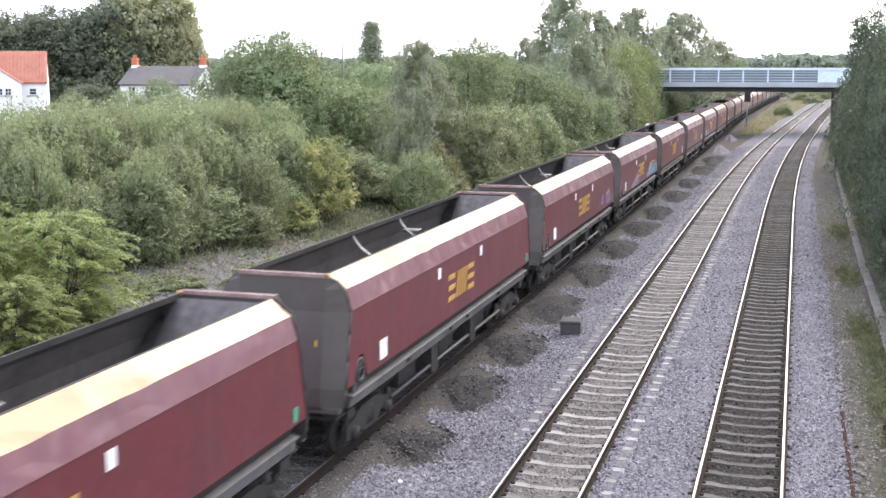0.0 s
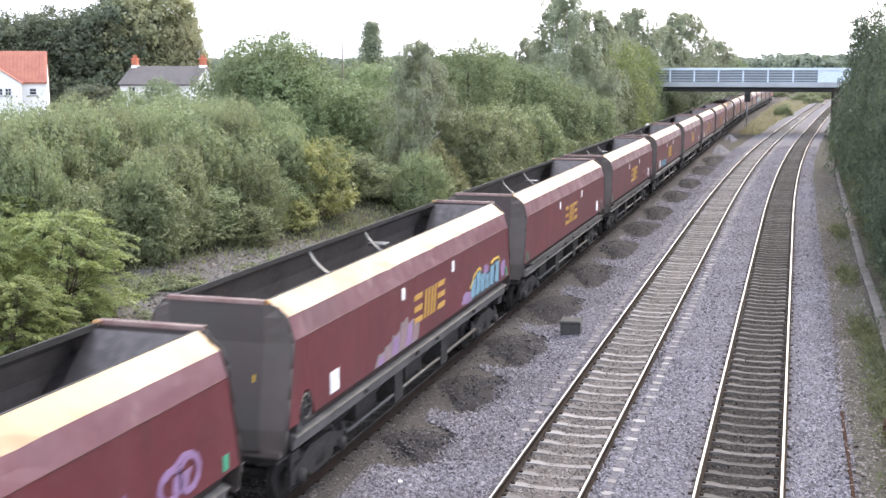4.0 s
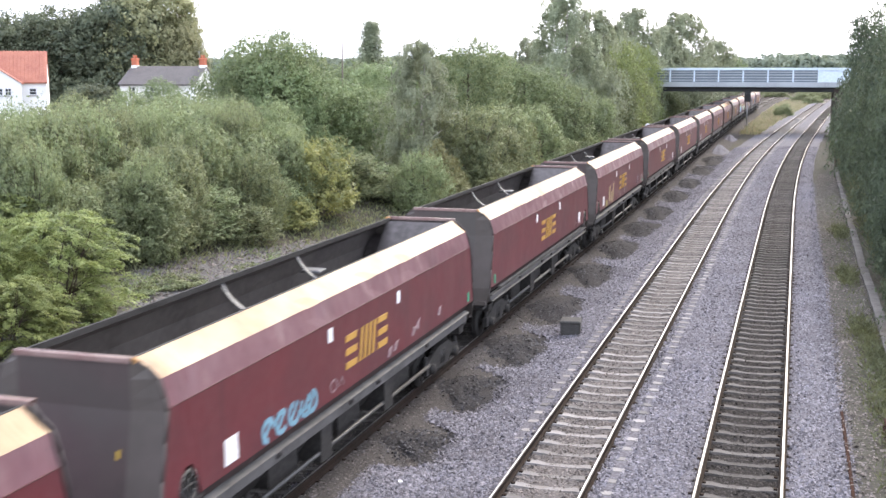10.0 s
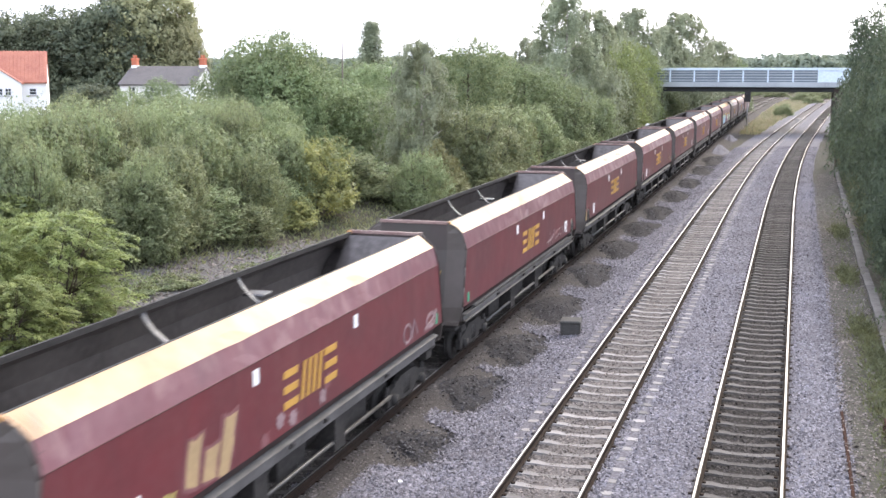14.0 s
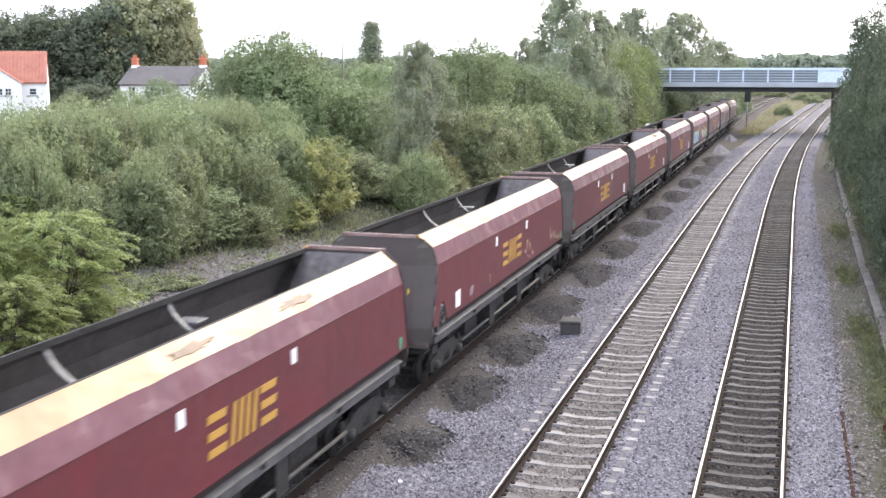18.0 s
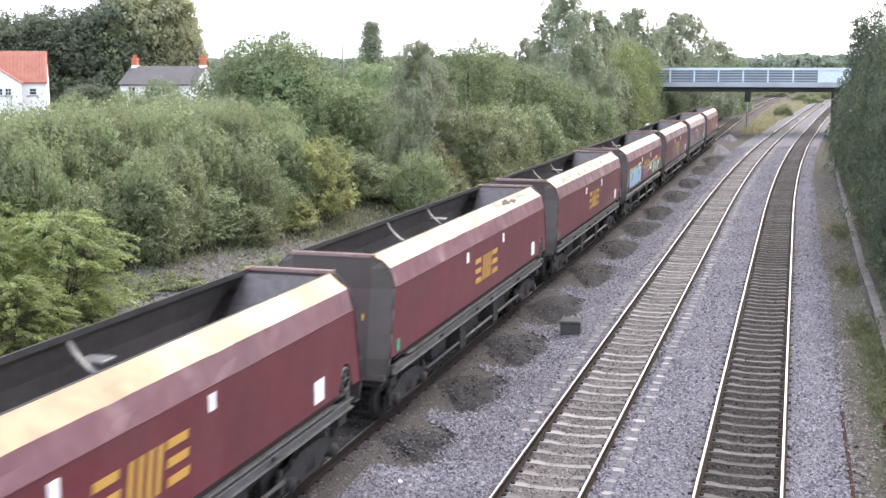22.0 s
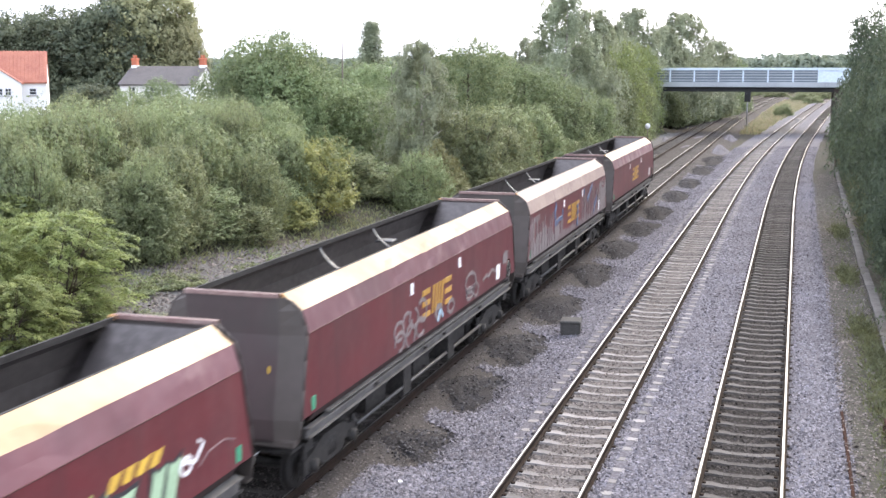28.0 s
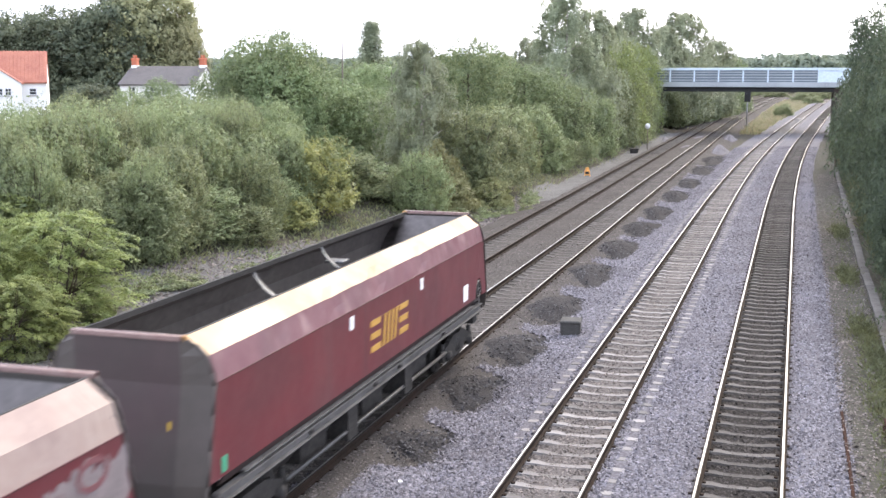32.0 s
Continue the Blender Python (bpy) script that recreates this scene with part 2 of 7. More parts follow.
M["green_paint"] = mat("green_paint", (0.04, 0.22, 0.13), 0.5, second=(0.05, 0.3, 0.16), scale=4, fine=30, bump=0.02)
M["bridge_blue"] = mat("bridge_blue", (0.124, 0.161, 0.192), 0.55, second=(0.0992, 0.13, 0.155), third=(0.174, 0.211, 0.236), scale=0.5, fine=6, bump=0.03)
M["bridge_pale"] = mat("bridge_pale", (0.58, 0.66, 0.73), 0.5, second=(0.5, 0.58, 0.65), scale=0.6, fine=6, bump=0.03)
M["bridge_concrete"] = mat("bridge_concrete", (0.374, 0.396, 0.41), 0.8, second=(0.274, 0.288, 0.302), third=(0.432, 0.446, 0.454), scale=0.4, fine=5, bump=0.1)
M["bridge_dark"] = mat("bridge_dark", (0.03, 0.03, 0.032), 0.8, second=(0.02, 0.02, 0.02), scale=0.6, fine=6, bump=0.1)
M["brick"] = mat("brick", (0.062, 0.05, 0.044), 0.9, second=(0.045, 0.036, 0.032), third=(0.09, 0.07, 0.06), scale=0.8, fine=9, bump=0.3, spec=0.06)
M["chimney_brick"] = mat("chimney_brick", (0.5, 0.15, 0.08), 0.9, second=(0.38, 0.12, 0.07), third=(0.58, 0.24, 0.14), scale=1.5, fine=12, bump=0.2)
M["render_white"] = mat("render_white", (0.8, 0.79, 0.76), 0.9, second=(0.72, 0.7, 0.66), third=(0.84, 0.83, 0.81), scale=0.5, fine=9, bump=0.05)
M["pantile"] = mat("pantile", (0.42, 0.158, 0.0998), 0.8, second=(0.33, 0.113, 0.0761), third=(0.5, 0.248, 0.176), scale=0.8, fine=6, bump=0.1, objvar=0.15)
M["slate"] = mat("slate", (0.111, 0.0946, 0.0897), 0.6, second=(0.0768, 0.0655, 0.0618), third=(0.171, 0.146, 0.13), scale=0.8, fine=6, bump=0.1, objvar=0.15)
M["window_dark"] = mat("window_dark", (0.03, 0.035, 0.04), 0.1, second=(0.05, 0.055, 0.06), scale=1, fine=3, bump=0.0)
M["relay_grey"] = mat("relay_grey", (0.07, 0.067, 0.062), 0.85, second=(0.05, 0.047, 0.044), third=(0.11, 0.105, 0.1), scale=3, fine=20, bump=0.1, spec=0.1)
M["orange"] = mat("orange", (0.85, 0.4, 0.1), 0.55, second=(0.7, 0.3, 0.07), scale=3, fine=20, bump=0.02)
M["steel"] = mat("steel", (0.4, 0.4, 0.4), 0.45, 0.7, second=(0.28, 0.28, 0.28), scale=3, fine=20, bump=0.05)
M["wood_pole"] = mat("wood_pole", (0.16, 0.13, 0.1), 0.9, second=(0.1, 0.08, 0.06), scale=3, fine=20, bump=0.2, stretch=(1, 1, 0.1))
M["bark"] = mat("bark", (0.1, 0.08, 0.06), 0.95, second=(0.06, 0.05, 0.04), third=(0.17, 0.14, 0.11), scale=2, fine=14, bump=0.5, stretch=(1, 1, 0.3), spec=0.06)
M["birch_bark"] = mat("birch_bark", (0.5, 0.46, 0.42), 0.8, second=(0.2, 0.17, 0.15), third=(0.6, 0.57, 0.52), scale=3, fine=14, bump=0.2, stretch=(0.5, 0.5, 2))
M["leaf_bush"] = leaf_mat("leaf_bush", (0.123, 0.154, 0.0814), (0.358, 0.387, 0.196), 0.16, 0.014)
M["leaf_fern"] = leaf_mat("leaf_fern", (0.15, 0.19, 0.07), (0.4, 0.44, 0.16), 0.06, 0.006)
M["leaf_yellow"] = leaf_mat("leaf_yellow", (0.14, 0.17, 0.075), (0.5, 0.46, 0.16), 0.05, 0.008, 1.3, 0.42, 0.7)
M["leaf_round"] = leaf_mat("leaf_round", (0.12, 0.165, 0.078), (0.315, 0.365, 0.185), 0.14, 0.01)
M["leaf_birch"] = leaf_mat("leaf_birch", (0.185, 0.21, 0.138), (0.385, 0.405, 0.26), 0.12, 0.008, 0.9)
M["leaf_dark"] = leaf_mat("leaf_dark", (0.085, 0.108, 0.074), (0.26, 0.28, 0.165), 0.12, 0.01, 0.5, loose=0.15)
# Darkened copy of leaf_round: shade of the backlit right-hand trees is in the colour.
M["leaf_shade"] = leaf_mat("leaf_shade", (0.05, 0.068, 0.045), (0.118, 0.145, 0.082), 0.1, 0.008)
M["leaf_verge"] = leaf_mat("leaf_verge", (0.075, 0.088, 0.045), (0.175, 0.185, 0.09), 0.1)
# Pale bluish leaf tone with the distance haze mixed into it.
M["leaf_haze"] = leaf_mat("leaf_haze", (0.16, 0.195, 0.15), (0.28, 0.315, 0.225), 0.1)
M["leaf_lime"] = leaf_mat("leaf_lime", (0.2, 0.21, 0.118), (0.52, 0.5, 0.27), 0.05, 0.01, 0.5, loose=0.15)
M["leaf_ash"] = leaf_mat("leaf_ash", (0.14, 0.178, 0.07), (0.33, 0.37, 0.14), 0.06, 0.006)
M["grass_dry"] = leaf_mat("grass_dry", (0.2, 0.2, 0.1), (0.5, 0.41, 0.28), 0.1, 0.01, 0.3)
M["grass"] = leaf_mat("grass", (0.14, 0.15, 0.065), (0.32, 0.31, 0.15), 0.15)
for key, col in (("spray_blue", (0.16, 0.3, 0.37)), ("spray_lilac", (0.25, 0.15, 0.27)), ("spray_silver", (0.2, 0.165, 0.162)), ("spray_mint", (0.36, 0.5, 0.33)),
                 ("spray_cream", (0.36, 0.25, 0.13)), ("spray_navy", (0.09, 0.125, 0.21)), ("spray_black", (0.03, 0.03, 0.035)), ("spray_pale", (0.24, 0.16, 0.165)),
                 ("spray_faint", (0.235, 0.14, 0.09)), ("spray_sky", (0.34, 0.5, 0.6)), ("spray_lime", (0.4, 0.5, 0.15)), ("spray_olive", (0.3, 0.24, 0.08)), ("spray_dusk", (0.17, 0.065, 0.07)), ("spray_wash", (0.165, 0.12, 0.122))):
    M[key] = mat(key, col, 0.5, second=tuple(c * 0.75 for c in col), scale=2.5, fine=18, bump=0.0, amount=0.4)


# ---- mesh helpers ----
def fill(bm, name, materials):
    """A mesh from a bmesh, which it frees."""
    bmesh.ops.recalc_face_normals(bm, faces=bm.faces)
    me = bpy.data.meshes.new(name)
    bm.to_mesh(me)
    bm.free()
    for k in (materials if isinstance(materials, (list, tuple)) else [materials]):
        me.materials.append(M[k])
    return me


def part(name, bm, material, parent, label=""):
    """Links a bmesh (or a mesh) as one mesh object under a thing or a part."""
    me = bm if isinstance(bm, bpy.types.Mesh) else fill(bm, name, material)
    ob = new(name, me)
    ob.parent = parent
    return tagged(ob, label) if label else ob


def box(bm, x0, x1, y0, y1, z0, z1, bevel=0.0, mi=0):
    vs = [bm.verts.new(p) for p in ((x0, y0, z0), (x1, y0, z0), (x1, y1, z0), (x0, y1, z0), (x0, y0, z1), (x1, y0, z1), (x1, y1, z1), (x0, y1, z1))]
    fs = [bm.faces.new([vs[i] for i in f]) for f in ((3, 2, 1, 0), (4, 5, 6, 7), (0, 1, 5, 4), (1, 2, 6, 5), (2, 3, 7, 6), (3, 0, 4, 7))]
    for f in fs:
        f.material_index = mi
    if bevel:
        es = list({e for f in fs for e in f.edges})
        bmesh.ops.bevel(bm, geom=es, offset=bevel, segments=1, affect="EDGES")
    return fs


def boxm(x0, x1, y0, y1, z0, z1, bevel=0.0):
    bm = bmesh.new()
    box(bm, x0, x1, y0, y1, z0, z1, bevel)
    return bm


def prism(bm, outline, axis, a, b, mi=0):
    """A closed outline of 2D points pulled along an axis from a to b."""
    def at(p, s):
        return (s, p[0], p[1]) if axis == "x" else (p[0], s, p[1]) if axis == "y" else (p[0], p[1], s)
    u = [bm.verts.new(at(p, a)) for p in outline]
    v = [bm.verts.new(at(p, b)) for p in outline]
    n = len(u)
    fs = [bm.faces.new(u), bm.faces.new(v[::-1])]
    fs += [bm.faces.new((u[i], u[(i + 1) % n], v[(i + 1) % n], v[i])) for i in range(n)]
    for f in fs:
        f.material_index = mi
    return fs


def rod(bm, p, q, r, seg=8, r2=None, mi=0):
    p, q = Vector(p), Vector(q)
    d = (q - p)
    rot = d.to_track_quat("Z", "Y").to_matrix()
    r2 = r if r2 is None else r2
    a = [bm.verts.new(p + rot @ Vector((r * math.cos(k * 2 * math.pi / seg), r * math.sin(k * 2 * math.pi / seg), 0))) for k in range(seg)]
    b = [bm.verts.new(q + rot @ Vector((r2 * math.cos(k * 2 * math.pi / seg), r2 * math.sin(k * 2 * math.pi / seg), 0))) for k in range(seg)]
    fs = [bm.faces.new(a[::-1]), bm.faces.new(b)] + [bm.faces.new((a[i], a[(i + 1) % seg], b[(i + 1) % seg], b[i])) for i in range(seg)]
    for f in fs:
        f.material_index = mi
        f.smooth = True


def rodm(p, q, r, seg=8, r2=None):
    bm = bmesh.new()
    rod(bm, p, q, r, seg, r2)
    return bm


def poly_mesh(name, verts, size, material):
    """A mesh of many loose faces of one size (3 or 4 corners), from an array."""
    n = len(verts) // size
    me = bpy.data.meshes.new(name)
    me.vertices.add(len(verts))
    me.vertices.foreach_set("co", np.asarray(verts, np.float32).ravel())
    me.loops.add(len(verts))
    me.loops.foreach_set("vertex_index", np.arange(len(verts), dtype=np.int32))
    me.polygons.add(n)
    me.polygons.foreach_set("loop_start", np.arange(0, n * size, size, dtype=np.int32))
    me.update(calc_edges=True)
    me.materials.append(M[material])
    return me


def thing(name, x=0, y=0, z=0, rz=0, label="", category="", group="", kind=""):
    ob = new(name)
    ob.empty_display_size = 0.1
    ob.matrix_basis = pose(x, y, z, 0, 0, rz)
    return tagged(ob, label, category, group, kind)


# ---- the lines: centre lines in plan ----
def bend_right(y):
    if y < 60:
        return 0.0
    if y < 135:
        return (y - 60) ** 2 / 3400
    return 75 ** 2 / 3400 + (y - 135) * 75 / 1700 + (y - 135) ** 2 / 24000


def bend_left(y):
    return 0.0 if y < 150 else (y - 150) ** 2 / 9600


LINES = {"slow": (-12.5, bend_left), "goods": (-9.2, bend_left), "up": (-4.17, bend_right), "down": (-0.715, bend_right)}


def line_x(line, y):
    x0, b = LINES[line]
    return x0 + b(y)


def ground_z(x, y):
    s = min(max((y - 45) / 30, 0), 1)
    xs = -16.5 + 1.6 * s
    z = -0.42
    if y < 160:
        if x < xs:
            z += 1.55 * min(1, (xs - x) / 6.0)
        xr = 3.3 + bend_right(y) * 0.5
        if x > xr:
            z += 1.6 * min(1, (x - xr) / 5)
    else:
        xl, xr = line_x("slow", y) - 4, line_x("down", y) + 5
        if x < xl:
            z += 1.5 * min(1, (xl - x) / 8)
        if x > xr:
            z += 1.5 * min(1, (x - xr) / 8)
    return z


def make_ground():
    xs = sorted(set([-1500, -700, -350, -200, -140, -100, -70, -50, -40, -34, -30] + [-28 + 0.75 * i for i in range(60)] + [18, 22, 28, 40, 70, 130, 300, 700, 1500]))
    ys = [-300, -120, -50, -20, 0] + [4 + 2 * i for i in range(75)] + [156, 160, 166, 175, 185, 200, 220, 240, 260, 280, 310, 350, 400, 500, 700, 1000, 1600, 2600]
    rnd = random.Random(3)
    bm = bmesh.new()
    grid = [[bm.verts.new((x, y, ground_z(x, y) + (rnd.uniform(-0.05, 0.05) if -28 < x < 18 and not -15 < x < 2.6 else 0))) for x in xs] for y in ys]
    for j in range(len(ys) - 1):
        for i in range(len(xs) - 1):
            f = bm.faces.new((grid[j][i], grid[j][i + 1], grid[j + 1][i + 1], grid[j + 1][i]))
            f.smooth = True
    tagged(new("ground", fill(bm, "ground", "earth")), "bare earth and rough grass around the railway", "ground", kind="structure")


def strip(name, offsets, y0, y1, material, label, wob=0.0, step=2.0, seed=1):
    """A ballast bed along a line: offsets are (function of y giving x, z)."""
    rnd = random.Random(seed)
    bm = bmesh.new()
    rows = []
    y = y0
    while y <= y1 + 0.01:
        row = []
        for k, (fx, z) in enumerate(offsets):
            edge = k in (0, len(offsets) - 1)
            row.append(bm.verts.new((fx(y) + (rnd.uniform(-wob, wob) if wob and edge else 0), y, (z if not callable(z) else z(fx(y), y)) + (rnd.uniform(-0.008, 0.008) if not edge else 0))))
        rows.append(row)
        y += step if y < 150 else step * 3
    for a, b in zip(rows, rows[1:]):
        for i in range(len(a) - 1):
            bm.faces.new((a[i], a[i + 1], b[i + 1], b[i])).smooth = True
    return tagged(new(name, fill(bm, name, material)), label, "ballast", kind="structure")


make_ground()


def off(line, d):
    return lambda y: line_x(line, y) + d


UP_BED = [(-3.3, -0.47), (-2.6, -0.36), (-2.1, -0.28), (-1.5, -0.215), (-1.25, -0.195), (-1.0, -0.178), (-0.85, -0.18), (-0.7, -0.23), (0, -0.235), (0.7, -0.23), (0.85, -0.175), (1.0, -0.186), (1.2, -0.188), (1.5, -0.19)]
DOWN_BED = [(-1.4, -0.165), (-0.95, -0.158), (-0.85, -0.175), (-0.7, -0.235), (0, -0.24), (0.7, -0.235), (0.85, -0.175), (0.95, -0.158), (1.45, -0.17), (1.9, -0.26), (2.75, -0.48)]
BED_X = [LINES["up"][0] + d for d, z in UP_BED] + [LINES["down"][0] + d for d, z in DOWN_BED]
BED_Z = [z for d, z in UP_BED] + [z for d, z in DOWN_BED]
strip("ballast_bed_1", [(off("up", d), z) for d, z in UP_BED] + [(off("down", d), z) for d, z in DOWN_BED], -12, 340, "ballast", "pale grey-mauve crushed stone ballast under the running lines", 0.12, seed=2)
strip("ballast_bed_2", [(off("up", -0.72), -0.228), (off("up", -0.6), -0.212), (off("up", 0), -0.216), (off("up", 0.6), -0.212), (off("up", 0.72), -0.228)], -12, 340, "ballast_brown", "brownish ballast between the rails of the middle line", 0.02, seed=4)
strip("ballast_bed_3", [(off("down", -0.76), -0.23), (off("down", -0.6), -0.216), (off("down", 0), -0.22), (off("down", 0.6), -0.216), (off("down", 0.76), -0.23)], -12, 340, "ballast_dark", "dark oily ballast between the rails of the outer line", 0.02, seed=5)


def verge_edge(y):
    return line_x("down", y) + 2.05 - 0.3 * min(1, max(0, (y - 32) / 60))


strip("ballast_bed_7", [(verge_edge, lambda x, y: float(np.interp(x - line_x("down", y), [1.4, 1.9, 2.75], [-0.165, -0.25, -0.46])) + 0.0), (lambda y: verge_edge(y) + 0.15, lambda x, y: float(np.interp(x - line_x("down", y), [1.4, 1.9, 2.75], [-0.165, -0.25, -0.46])) + 0.03),
      (off("down", 2.35), -0.31), (off("down", 2.75), -0.38), (off("down", 3.3), -0.4), (off("down", 4.2), -0.46)], -12, 150, "verge_soil", "brown stony soil between the ballast and the troughing", 0.1, seed=14)


def shoulder(near, far):
    return lambda y: near + (far - near) * min(1, max(0, (y - 36) / 26))


over = lambda d: (lambda x, y: ground_z(x, y) + d)
strip("ballast_bed_5", [(shoulder(-21.8, -16.6), over(-0.12)), (shoulder(-20.9, -16.2), over(0.05)), (shoulder(-19.5, -15.9), over(0.06)), (shoulder(-18.2, -15.6), over(0.06)), (shoulder(-17, -15.4), over(0.06)), (shoulder(-16, -15.2), over(0.05)), (shoulder(-14.9, -14.9), over(-0.05))],
      -12, 78, "ballast_old", "old grey stony ballast shoulder below the bushes", 0.3, seed=9)
strip("ballast_bed_6", [(lambda y: -16.6, -0.2), (lambda y: -15.9, -0.22), (lambda y: -15.0, -0.25), (lambda y: -14.5, -0.245), (lambda y: -13.9, -0.168)], 68, 150, "ballast_old", "old pale ballast shoulder beside the little-used line", 0.1, seed=12)
strip("ballast_bed_4", [(lambda y: line_x("slow", y) - 3.4, -0.5), (off("slow", -2.0), -0.27), (off("slow", -1.3), -0.165), (off("slow", -0.9), -0.16), (off("slow", -0.7), -0.205), (off("slow", 0), -0.21), (off("slow", 0.7), -0.205), (off("slow", 0.9), -0.16), (off("goods", -0.9), -0.16), (off("goods", -0.7), -0.205), (off("goods", 0), -0.21),
      (off("goods", 0.7), -0.205), (off("goods", 0.9), -0.16), (off("goods", 1.35), -0.175), (off("goods", 2.0), -0.33), (off("goods", 2.7), -0.42), (off("goods", 3.2), -0.5)], -12, 400, "ballast_mid", "dirty brown ballast under the goods lines", 0.15, seed=6)

# ---- rails and sleepers ----
RAIL = [(-0.07, -0.168), (0.07, -0.168), (0.07, -0.152), (0.012, -0.13), (0.012, -0.05), (0.036, -0.036), (0.036, -0.008), (0.028, 0.0), (0.009, 0.001), (-0.014, 0.001), (-0.028, 0.0), (-0.036, -0.008), (-0.036, -0.036), (-0.012, -0.05), (-0.012, -0.13), (-0.07, -0.152)]


def rail_mesh(name, line, side, y0, y1, shiny):
    bm = bmesh.new()
    rings = []
    y = y0
    while y <= y1 + 0.01:
        x = line_x(line, y) + side * 0.7525
        rings.append([bm.verts.new((x + a, y, z)) for a, z in RAIL])
        y += 3.0
    n = len(RAIL)
    for a, b in zip(rings, rings[1:]):
        for i in range(n):
            f = bm.faces.new((a[i], a[(i + 1) % n], b[(i + 1) % n], b[i]))
            f.material_index = 1 if i == 8 else 2 if i in (7, 9) else 0
    bm.faces.new(rings[0])
    bm.faces.new(rings[-1][::-1])
    # Goods line: left head gets the brighter metal to paint in its shine.
    return fill(bm, name, ["rust", {"slow": "rust_pale", "goods": "rail_dull" if side > 0 else "rail_head"}.get(line, "rail_head"), "rust_pale" if line == "slow" else "rail_edge"])


def sleeper_mesh(name, material):
    """A concrete sleeper: ends thick, waist lower, with rail clips."""
    bm = bmesh.new()
    secs = [(-1.25, 0.10, -0.178), (-1.1, 0.125, -0.172), (-0.5, 0.125, -0.172), (-0.3, 0.105, -0.2), (0.3, 0.105, -0.2), (0.5, 0.125, -0.172), (1.1, 0.125, -0.172), (1.25, 0.10, -0.178)]
    rings = [[bm.verts.new((x, -w - 0.02, -0.36)), bm.verts.new((x, w + 0.02, -0.36)), bm.verts.new((x, w - 0.02, z)), bm.verts.new((x, -w + 0.02, z))] for x, w, z in secs]
    for a, b in zip(rings, rings[1:]):
        for i in range(4):
            bm.faces.new((a[i], b[i], b[(i + 1) % 4], a[(i + 1) % 4]))
    bm.faces.new(rings[0])
    bm.faces.new(rings[-1][::-1])
    for x in (-0.7525, 0.7525):
        for s in (-1, 1):
            box(bm, x + s * 0.105 - 0.035, x + s * 0.105 + 0.035, -0.045, 0.045, -0.175, -0.145, mi=1)
    return fill(bm, name, [material, "rust"])


def make_track(line, y0, y1, near_end, concrete, shiny, label, ph=0.0):
    t = thing("railway_track", label=label, category="railway track", group="railway tracks")
    for side in (-1, 1):
        part("rail", rail_mesh("rail", line, side, y0, y1, shiny), None, t)
    me = sleeper_mesh("sleeper_" + line, concrete)
    y, far = y0 + ph, []
    rnd = random.Random(len(line))
    while y < y1:
        x = line_x(line, y)
        rz = -math.degrees(math.atan(line_x(line, y + 0.5) - line_x(line, y - 0.5)))
        if 14 < y < near_end:
            s = part("sleeper", me, None, t)
            s.matrix_basis = pose(x + rnd.uniform(-0.015, 0.015), y + rnd.uniform(-0.012, 0.012), rnd.uniform(-0.006, 0.004), 0, 0, rz + rnd.uniform(-0.4, 0.4))
        else:
            far.append((x, y, rz))
        y += 0.665
    bm = bmesh.new()
    for x, y, rz in far:
        if y < 200:
            c = math.tan(radians(rz))
            box(bm, -1.25, 1.25, -0.11, 0.11, -0.36, -0.178)
            for v in list(bm.verts)[-8:]:
                v.co = Vector((v.co.x + x, v.co.y + y + v.co.x * c, v.co.z))
    tagged(part("sleeper", bm, concrete, t), kind="stuff")


make_track("down", -12, 339, 125, "concrete_dark", True, "outer running line with polished rails on dark concrete sleepers", 0.2)
make_track("up", -12, 339, 125, "concrete", True, "middle running line with polished rails on pale concrete sleepers", 0.45)
make_track("goods", -12, 399, 125, "concrete_dark", False, "goods line with worn rails under the coal train", 0.1)
make_track("slow", -12, 399, 110, "concrete_dark", False, "little-used goods line with dull brown rails beside the bushes", 0.3)

# ---- hopper wagons ----
SIDE = [(1.35, 1.42), (1.35, 3.04), (1.235, 3.44), (0.87, 3.71)]
HALF = 7.5


def slant(z):
    """How far the ends of the body lean out below the shoulder."""
    return 0.3 * min(1.0, max(0.0, (3.04 - z) / 1.4))


def notch(y):
    """The lower edge of a side sheet: an arch over the handwheel near the trailing end."""
    a = (y - 7.03) / 0.31
    return 1.6 if abs(a) >= 1 else 1.6 + 0.5 * math.sqrt(1 - a * a)


